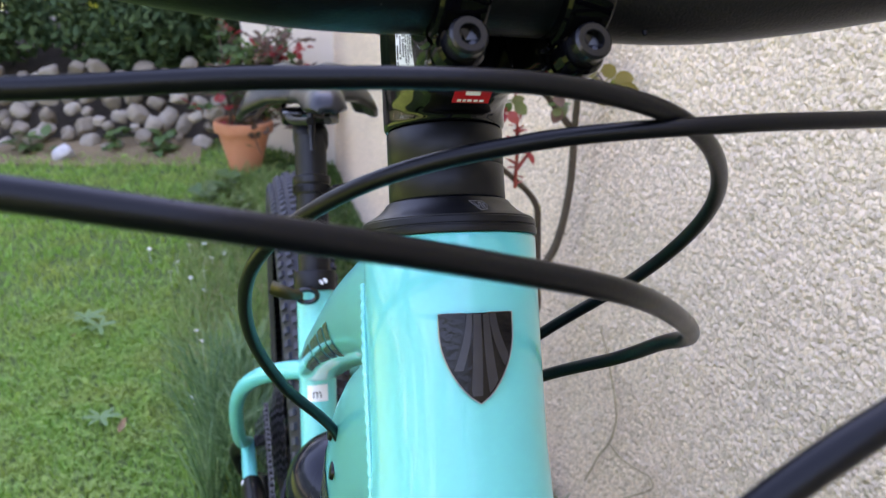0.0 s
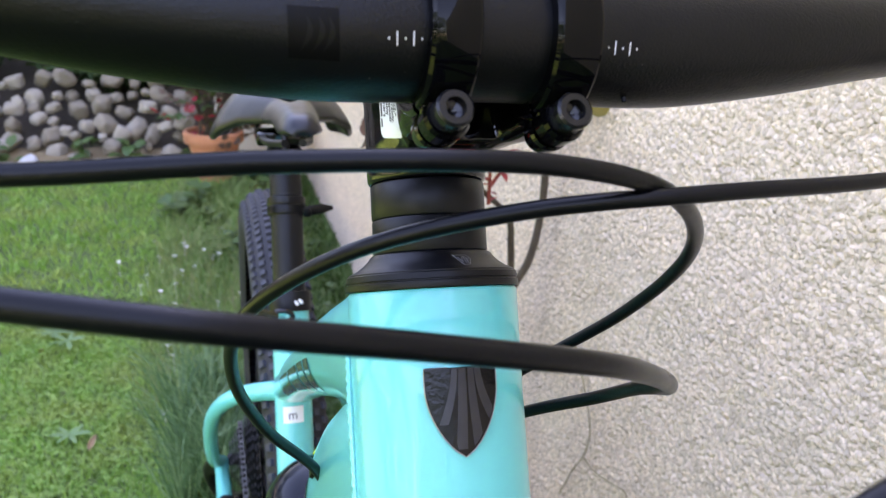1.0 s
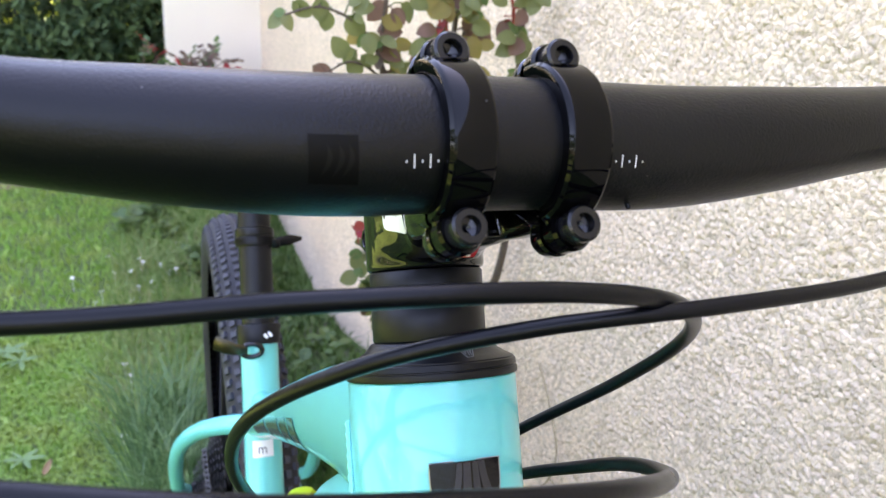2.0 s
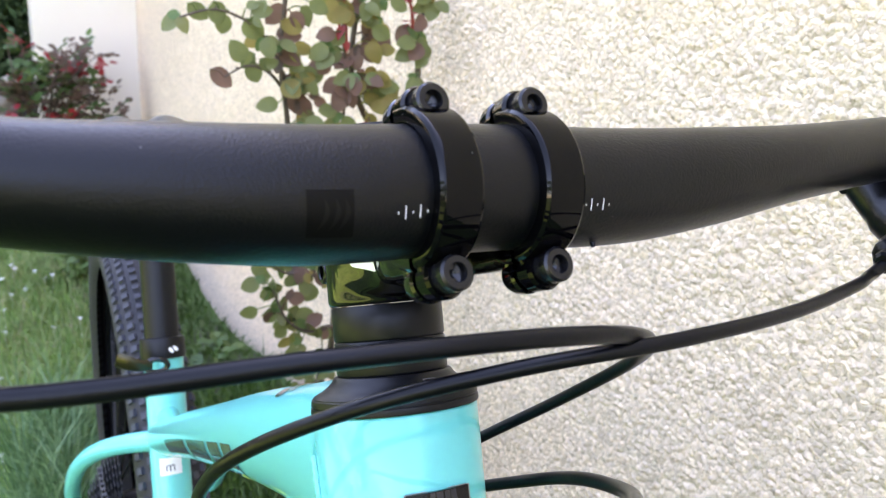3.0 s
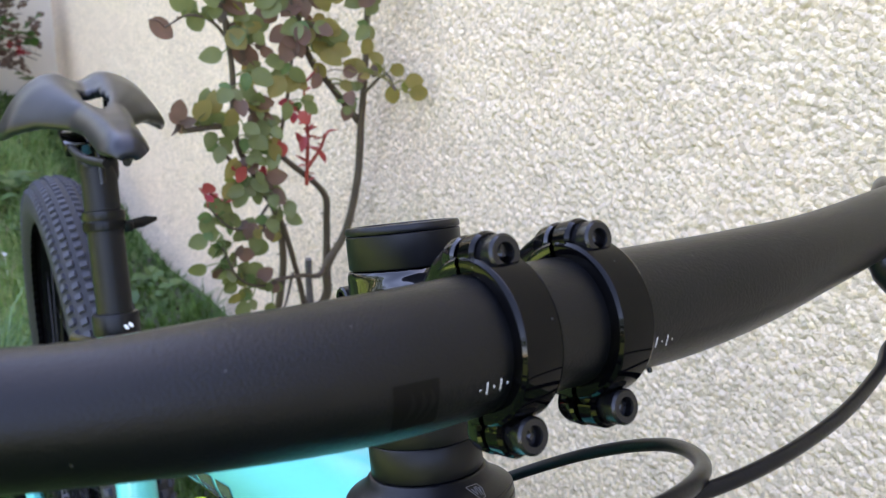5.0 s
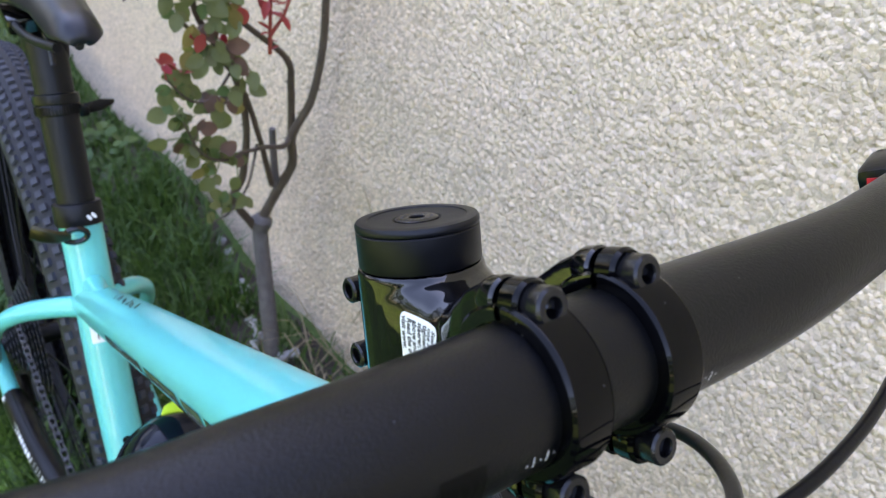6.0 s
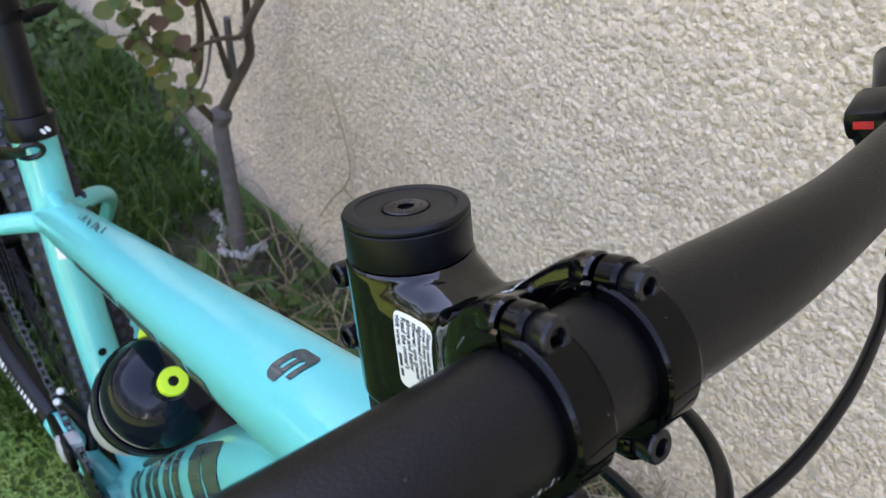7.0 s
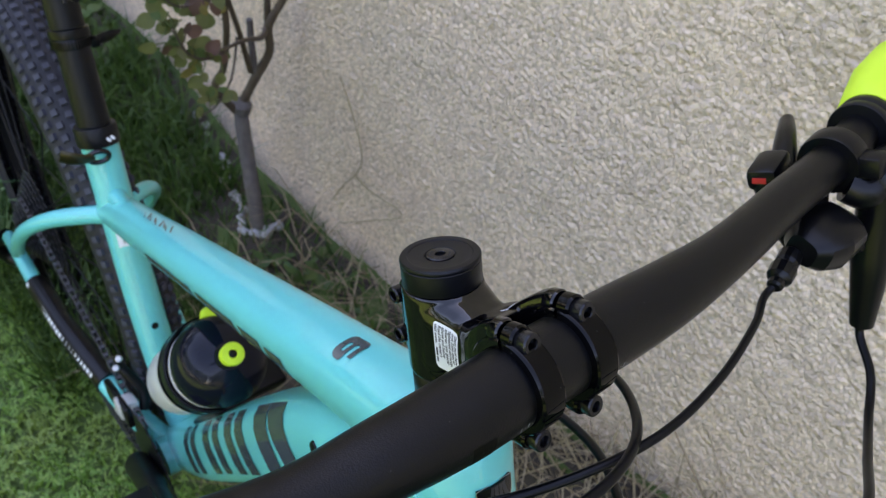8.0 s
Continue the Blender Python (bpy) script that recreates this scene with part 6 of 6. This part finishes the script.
for j in range(41):
    for i in range(21):
        x, y = 0.10 + 0.32 * i / 20, -0.4 + 2.6 * j / 40
        soil.v.append((x, y, ground_z(x, y) + 0.002 + (0.010 * noise.noise((x * 22, y * 22, 1.0)) if 0 < i < 20 else -0.02)))
soil.f = [(j * 21 + i, j * 21 + i + 1, (j + 1) * 21 + i + 1, (j + 1) * 21 + i) for j in range(40) for i in range(20)]
tagged(part("soil_bed", soil, SOIL), "dark crumbly soil bed along the wall", "soil", kind="structure")


def weed(x, y, n, size, seed, mat=WEED):
    rng = random.Random(seed)
    s = Shape()
    z = ground_z(x, y)
    for k in range(n):
        l = size * rng.uniform(0.5, 1.1)
        v, f = leaf_mesh(l, l * rng.uniform(0.28, 0.42), 4, 0.2, rng.uniform(0.1, 0.5))
        r = rng.uniform(0, size * 0.9)
        a = rng.uniform(0, 6.28)
        m = Matrix.Translation((x + r * math.cos(a), y + r * math.sin(a), z + rng.uniform(0.0, size * 1.3))) @ \
            Euler((rng.uniform(0.0, 0.9), rng.uniform(-0.4, 0.4), rng.uniform(0, 6.28))).to_matrix().to_4x4()
        s.add([m @ p for p in v], f)
        base = m @ Vector((0, 0, 0))
        s.add(*sweep([Vector((x, y, z - 0.005)), base.lerp(Vector((x, y, z)), 0.4), base], 0.0010, 4))
    ob = part("weed", s, mat, auto=80)
    return tagged(ob, "leafy green weed growing at the foot of the wall", "weed", "weeds along the wall")


weed_rng = random.Random(3)
for i in range(26):
    weed(weed_rng.uniform(0.04, 0.34), weed_rng.uniform(1.2, 2.9), weed_rng.randint(16, 30), weed_rng.uniform(0.022, 0.042), 100 + i)
for i in range(9):
    weed(weed_rng.uniform(0.22, 0.39), weed_rng.uniform(0.45, 0.85), weed_rng.randint(8, 14), weed_rng.uniform(0.018, 0.030), 200 + i)
for i in range(10):
    weed(weed_rng.uniform(-0.25, 0.15), weed_rng.uniform(2.4, 3.3), weed_rng.randint(16, 26), weed_rng.uniform(0.05, 0.09), 300 + i)


blades("rough_grass", spread(3000, -0.24, 0.26, 2.5, 3.50, 13), MEADOW, "rough grass round the flower pot", "grass", 33, 0.10, 0.0026, 0.9, 1)


def petals(x, y, seed):
    """A fallen white blossom."""
    rng = random.Random(seed)
    s = Shape()
    z = ground_z(x, y) + rng.uniform(0.045, 0.075)
    n = rng.randint(5, 8)
    m = Matrix.Translation((x, y, z)) @ Euler((rng.uniform(-0.5, 0.5), rng.uniform(-0.5, 0.5), rng.uniform(0, 6))).to_matrix().to_4x4()
    s.v = [tuple(m @ Vector((0, 0, 0.001)))]
    for k in range(2 * n):
        r = rng.uniform(0.0085, 0.0125) if k % 2 else 0.0038
        a = math.pi * k / n
        s.v.append(tuple(m @ Vector((r * math.cos(a), r * math.sin(a), 0.002 if k % 2 else 0.0))))
    s.f = [(0, 1 + k, 1 + (k + 1) % (2 * n)) for k in range(2 * n)]
    s.add(*sweep([m @ Vector((0, 0, 0)), (x, y, ground_z(x, y) - 0.004)], 0.0006, 4))
    ob = part("daisy", s, PETAL, auto=80)
    return tagged(ob, "small white daisy in the lawn", "flower", "daisies in the lawn")


DANDELIONS = ((-0.455, 1.95), (-0.390, 1.47), (-0.50, 2.02))
petal_rng = random.Random(9)
for i in range(24):
    petals(petal_rng.gauss(-0.16, 0.09), petal_rng.gauss(2.45, 0.20) if i < 16 else petal_rng.uniform(1.3, 2.2), 400 + i)


def rosette(x, y, n, size, seed):
    """A flat rosette of long notched leaves pressed into the lawn."""
    rng = random.Random(seed)
    plant = thing("dandelion", "flat grey-green dandelion rosette in the lawn", "weed", "dandelions in the lawn")
    for k in range(n):
        l = size * rng.uniform(0.7, 1.15)
        v, f = leaf_mesh(l, l * 0.17, 9, 0.15, 0.12)
        v = [Vector((p.x * (1.0 if (i // 3) % 2 else 0.55), p.y, p.z)) for i, p in enumerate(v)]
        m = Matrix.Translation((x, y, ground_z(x, y) + 0.030)) @ Euler((rng.uniform(0.0, 0.35), rng.uniform(-0.3, 0.3), 6.28 * k / n + rng.uniform(-0.3, 0.3))).to_matrix().to_4x4()
        part("leaf", Shape().add([m @ p for p in v], f), GREY_WEED, plant, auto=80)
    part("root_crown", Shape().add(*sweep([(x, y, ground_z(x, y) - 0.004), (x, y, ground_z(x, y) + 0.031)], 0.003, 6)), GREY_WEED, plant)


for i, (x, y) in enumerate(DANDELIONS):
    rosette(x, y, 7, 0.052, 450 + i)


def fallen_leaf(x, y, seed):
    rng = random.Random(seed)
    l = rng.uniform(0.026, 0.036)
    v, f = leaf_mesh(l, l * 0.22, 5, 0.8, -0.5)
    m = Matrix.Translation((x, y, ground_z(x, y) + 0.028)) @ Euler((0.15, 0.2, rng.uniform(0, 6.28))).to_matrix().to_4x4()
    ob = part("fallen_leaf", Shape().add([m @ p for p in v], f), DRY_LEAF, auto=80)
    return tagged(ob, "dry brown leaf lying on the lawn", "leaf", "fallen leaves on the lawn")


for i, (x, y) in enumerate(((-0.345, 1.40), (-0.52, 1.9), (-0.22, 0.72))):
    fallen_leaf(x, y, 500 + i)


# ---- stones ----
def stone(x, y, z, size, seed, mat, label, group):
    rng = random.Random(seed)
    bm = bmesh.new()
    bmesh.ops.create_icosphere(bm, subdivisions=3, radius=1.0)
    off = Vector((rng.uniform(0, 50), rng.uniform(0, 50), rng.uniform(0, 50)))
    for v in bm.verts:
        p = v.co.copy()
        k = 1 + 0.42 * noise.noise(p * 1.0 + off) + 0.16 * noise.noise(p * 2.6 + off) + 0.06 * noise.noise(p * 7 + off)
        q = p * k
        v.co = Vector((math.copysign(abs(q.x) ** 0.65, q.x), math.copysign(abs(q.y) ** 0.65, q.y), math.copysign(abs(q.z) ** 0.65, q.z)))
    sx, sy, sz = size * rng.uniform(0.9, 1.4), size * rng.uniform(0.8, 1.1), size * rng.uniform(0.65, 0.95)
    m = Matrix.Translation((x, y, z)) @ Euler((rng.uniform(-0.7, 0.7), rng.uniform(-0.7, 0.7), rng.uniform(0, 3))).to_matrix().to_4x4() @ Matrix.Diagonal((sx, sy, sz, 1))
    bmesh.ops.transform(bm, matrix=m, verts=bm.verts)
    bm.verts.index_update()
    s = Shape()
    s.v, s.f = [tuple(v.co) for v in bm.verts], [tuple(v.index for v in f.verts) for f in bm.faces]
    bm.free()
    return tagged(part("stone", s, mat, auto=60), label, "stone", group)


# bank behind the lawn: rough stones in three courses
srng = random.Random(21)
n = 0
for course, (yy, zz) in enumerate(((4.13, 0.01), (4.18, 0.07), (4.24, 0.13), (4.30, 0.19), (4.36, 0.25), (4.43, 0.31))):
    x = -3.2
    while x < -0.12:
        size = srng.uniform(0.022, 0.052)
        stone(x, yy + srng.uniform(-0.05, 0.05) - 0.10 * (x + 0.6), zz + srng.uniform(-0.03, 0.03), size, 600 + n, STONE,
              "pale rough stone in the low garden bank", "stones of the bank")
        x += size * 2.1 + srng.uniform(0.0, 0.06)
        n += 1
stone(-0.875, 3.92, 0.0, 0.050, 590, WHITE_STONE, "single white stone at the lawn's edge", "")
edge = spline([(0.385, 1.22), (0.372, 1.10), (0.360, 1.03), (0.335, 0.96), (0.322, 0.90), (0.300, 0.845), (0.318, 0.805), (0.350, 0.812)], 4)
for i in range(len(edge)):
    if i in (3, 4, 8, 9, 11, 12):
        continue
    x, y = edge[i] + np.array((srng.uniform(-0.005, 0.005), srng.uniform(-0.005, 0.005)))
    stone(x, y, ground_z(x, y) + 0.006, srng.uniform(0.005, 0.0105), 560 + i, WHITE_STONE, "small white stone edging the foot of the rose",
          "white stones by the rose")
bank = Shape()
for j in range(13):
    for i in range(41):
        x, q = -7 + 7.0 * i / 40, j / 12
        y = 4.25 + 3.4 * q - 0.10 * (x + 0.6)
        bank.v.append((x, y, -0.06 + 0.42 * smooth01(q * 4) - 0.04 * q + 0.05 * noise.noise((x * 2, y * 2, 0))))
bank.f = [(j * 41 + i, j * 41 + i + 1, (j + 1) * 41 + i + 1, (j + 1) * 41 + i) for j in range(12) for i in range(40)]
tagged(part("garden_bank", bank, SOIL), "raised earth bank behind the stones", "bank", kind="structure")


# trodden dry earth between the lawn and the bank
earth = Shape()
for j in range(9):
    for i in range(61):
        x, q = -3.4 + 3.15 * i / 60, j / 8
        wob = 0.10 * noise.noise((x * 2.2, 0, 7.0)) + 0.05 * noise.noise((x * 7, 1, 7.0))
        y = 3.78 + wob * (1 - q) + 0.45 * q - 0.10 * (x + 0.6)
        earth.v.append((x, y, ground_z(x, y) + 0.006 + 0.03 * q + 0.008 * noise.noise((x * 14, y * 14, 2))))
earth.f = [(j * 61 + i, j * 61 + i + 1, (j + 1) * 61 + i + 1, (j + 1) * 61 + i) for j in range(8) for i in range(60)]
tagged(part("earth_strip", earth, EARTH), "strip of trodden dry earth before the stone bank", "soil", kind="structure")
for i in range(7):
    weed(-2.4 + 0.33 * i + srng.uniform(-0.1, 0.1), 4.00 + srng.uniform(-0.06, 0.08) - 0.10 * (-1.8 + 0.33 * i), 26, srng.uniform(0.06, 0.10), 700 + i)


# ---- terracotta pot with a red-leaved plant ----
pot_at = Vector((-0.04, 3.62, ground_z(-0.04, 3.62)))
pot = thing("flower_pot", "terracotta pot with a red-leaved rose standing by the wall", "pot")
part("pot_wall", Shape().add(*lathe([(0.0, 0.0), (0.066, 0.0), (0.116, 0.19), (0.130, 0.192), (0.134, 0.20), (0.134, 0.235), (0.128, 0.242), (0.116, 0.242), (0.110, 0.20),
                                     (0.0, 0.20)], 40, Matrix.Translation(pot_at))), TERRACOTTA, pot)
for i, (dx, dy, size) in enumerate(((0.12, -0.14, 0.05), (0.06, -0.20, 0.045), (0.16, -0.05, 0.06), (0.19, -0.20, 0.06))):
    weed(pot_at.x + dx, pot_at.y + dy, 26, size, 730 + i)
prng = random.Random(31)
for k in range(40):
    # the bush leans along the wall and hangs over the pot's rim
    tip = pot_at + Vector((prng.uniform(-0.16, 0.38), prng.uniform(-0.16, 0.14), 0.0))
    tip.z += prng.uniform(0.10, 0.70 - 0.4 * abs(tip.x - pot_at.x - 0.05))
    base = pot_at + Vector((prng.uniform(-0.06, 0.06), prng.uniform(-0.06, 0.06), 0.19))
    mid = base.lerp(tip, 0.55) + Vector((0, 0, 0.07))
    path = spline([base, mid, tip], 6)
    part("plant_stem", Shape().add(*sweep(path, np.linspace(0.0045, 0.0016, len(path)), 6)), STEM_BROWN, pot)
    for q in range(7):
        p = Vector(path[min(len(path) - 1, 5 + q)])
        s = Shape()
        compound_leaf(s, Matrix.Translation(p) @ Euler((prng.uniform(0, 1.0), prng.uniform(-0.5, 0.5), prng.uniform(0, 6.28))).to_matrix().to_4x4(), prng, 1.3)
        young = q >= 4 and k % 3 == 0
        part("plant_leaf", s, LEAF_RED if young else prng.choice((LEAF, WEED, LEAF_PURPLE, LEAF_PURPLE)), pot, auto=80)


# ---- hedge behind the lawn ----
def hedge_mass(name, label, boxes, count, size, mat, seed, gaps=()):
    """Many small leaf sprays scattered through uneven lobes, one mesh; gaps: slanting holes (x, z at y = 6, and their radius)."""
    rng = np.random.default_rng(seed)
    v, f = [], []
    for _ in range(count):
        cx, cy, cz, rx, ry, rz = boxes[rng.integers(len(boxes))]
        d = rng.normal(size=3)
        d /= np.linalg.norm(d)
        r = rng.uniform(0.55, 1.08)
        p = np.array((cx, cy, cz)) + d * r * np.array((rx, ry, rz))
        if p[2] < 0.02 or any(math.hypot(p[0] - gx - 0.085 * (p[1] - 6), p[2] - gz + 0.075 * (p[1] - 6)) < gr * (0.7 + 0.5 * rng.random()) for gx, gz, gr in gaps):
            continue
        l = size * rng.uniform(0.6, 1.5)
        a, b = rng.normal(size=3), rng.normal(size=3)
        a /= np.linalg.norm(a)
        b -= a * a.dot(b)
        b /= np.linalg.norm(b)
        n = len(v)
        v += [tuple(p - a * l), tuple(p + b * l * 0.38 - a * l * 0.1), tuple(p + a * l), tuple(p - b * l * 0.38 - a * l * 0.1)]
        f += [(n, n + 1, n + 2, n + 3)]
    s = Shape()
    s.v, s.f = v, f
    ob = part(name, s, mat, smooth=False)
    return tagged(ob, label, "hedge", kind="stuff")


hrng = random.Random(41)
lobes = [(-6.5 + 0.55 * i + hrng.uniform(-0.2, 0.2), 6.1 + hrng.uniform(-0.5, 0.5), 0.75 + 0.75 * j + hrng.uniform(-0.2, 0.2), hrng.uniform(0.5, 0.8), hrng.uniform(0.5, 0.8),
          hrng.uniform(0.5, 0.7)) for i in range(15) for j in range(5)]
lobes = [q for q in lobes if not (abs(q[0] + 0.75) < 0.35 and 0.3 < q[2] < 1.2 and q[1] < 6.0)]
LIGHT_GAPS = ((-0.50, 0.57, 0.07), (-0.68, 0.57, 0.08), (-1.12, 0.52, 0.06), (-0.86, 0.46, 0.04), (-1.05, 0.33, 0.04), (-0.74, 0.33, 0.035))
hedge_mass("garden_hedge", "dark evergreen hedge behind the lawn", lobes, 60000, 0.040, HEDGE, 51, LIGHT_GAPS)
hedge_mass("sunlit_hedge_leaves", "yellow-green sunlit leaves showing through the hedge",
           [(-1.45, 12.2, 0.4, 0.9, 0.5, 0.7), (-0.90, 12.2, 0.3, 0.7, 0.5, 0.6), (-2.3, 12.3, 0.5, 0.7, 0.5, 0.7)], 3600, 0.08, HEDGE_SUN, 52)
for i in range(12):
    x = -6 + 0.55 * i + hrng.uniform(-0.2, 0.2)
    p = [(x, 6.2, 0.1), (x + hrng.uniform(-0.2, 0.2), 6.1, 1.2), (x + hrng.uniform(-0.4, 0.4), 6.2, 2.6)]
    ob = part("hedge_trunk", Shape().add(*sweep(spline(p, 5), np.linspace(0.07, 0.03, 11), 10)), BARKDARK)
    tagged(ob, "dark trunk inside the hedge", "trunk", "hedge trunks")
wild = [(-3.0 + 0.36 * i + hrng.uniform(-0.1, 0.1), 4.62 + hrng.uniform(-0.05, 0.1) + 0.03 * (7 - i), 0.50 + hrng.uniform(-0.05, 0.1), 0.26, 0.16, 0.20) for i in range(8)] + \
       [(-0.45 + 0.3 * i, 4.75 + hrng.uniform(-0.1, 0.2), 0.45 + hrng.uniform(-0.1, 0.3), 0.3, 0.25, 0.3) for i in range(2)] + \
       [(-3.4 + 0.5 * i, 4.9 + 0.2 * (i % 2), 0.66 + 0.12 * (i % 3), 0.42, 0.3, 0.36) for i in range(8)]
hedge_mass("bank_shrubs", "low green shrubs on the bank above the stones", wild, 30000, 0.030, DARK_SHRUB, 53, LIGHT_GAPS)

# garden boundary beyond the lawn, behind the one who films
far_lobes = [(-7.0 + hrng.uniform(-0.4, 0.4), -5 + 1.0 * i, 0.8 + 1.0 * j, 0.7, 0.8, 0.8) for i in range(12) for j in range(3)] + \
            [(-6 + 1.0 * i, -6.5 + hrng.uniform(-0.4, 0.4), 0.8 + 1.0 * j, 0.8, 0.7, 0.8) for i in range(7) for j in range(3)]
hedge_mass("boundary_hedge", "green boundary hedge round the garden", far_lobes, 26000, 0.10, WEED, 54)

# dry tendril clinging to the wall
tendril = Shape().add(*sweep(spline([(WALL_X - 0.006, 0.735, 0.500), (WALL_X - 0.007, 0.690, 0.455), (WALL_X - 0.007, 0.660, 0.405), (WALL_X - 0.007, 0.668, 0.360),
                                     (WALL_X - 0.007, 0.700, 0.310), (WALL_X - 0.008, 0.730, 0.250)], 10), 0.0011, 6))
tagged(part("dry_tendril", tendril, STRAW), "thin dry tendril clinging to the wall", "tendril")
tendril2 = Shape().add(*sweep(spline([(WALL_X - 0.007, 0.669, 0.352), (WALL_X - 0.007, 0.636, 0.353), (WALL_X - 0.007, 0.585, 0.368), (WALL_X - 0.007, 0.556, 0.378), (WALL_X - 0.007, 0.549, 0.366),
                                      (WALL_X - 0.008, 0.598, 0.318), (WALL_X - 0.008, 0.706, 0.214)], 10), 0.0009, 6))
tagged(part("dry_tendril", tendril2, STRAW), "thin dry tendril clinging to the wall", "tendril")
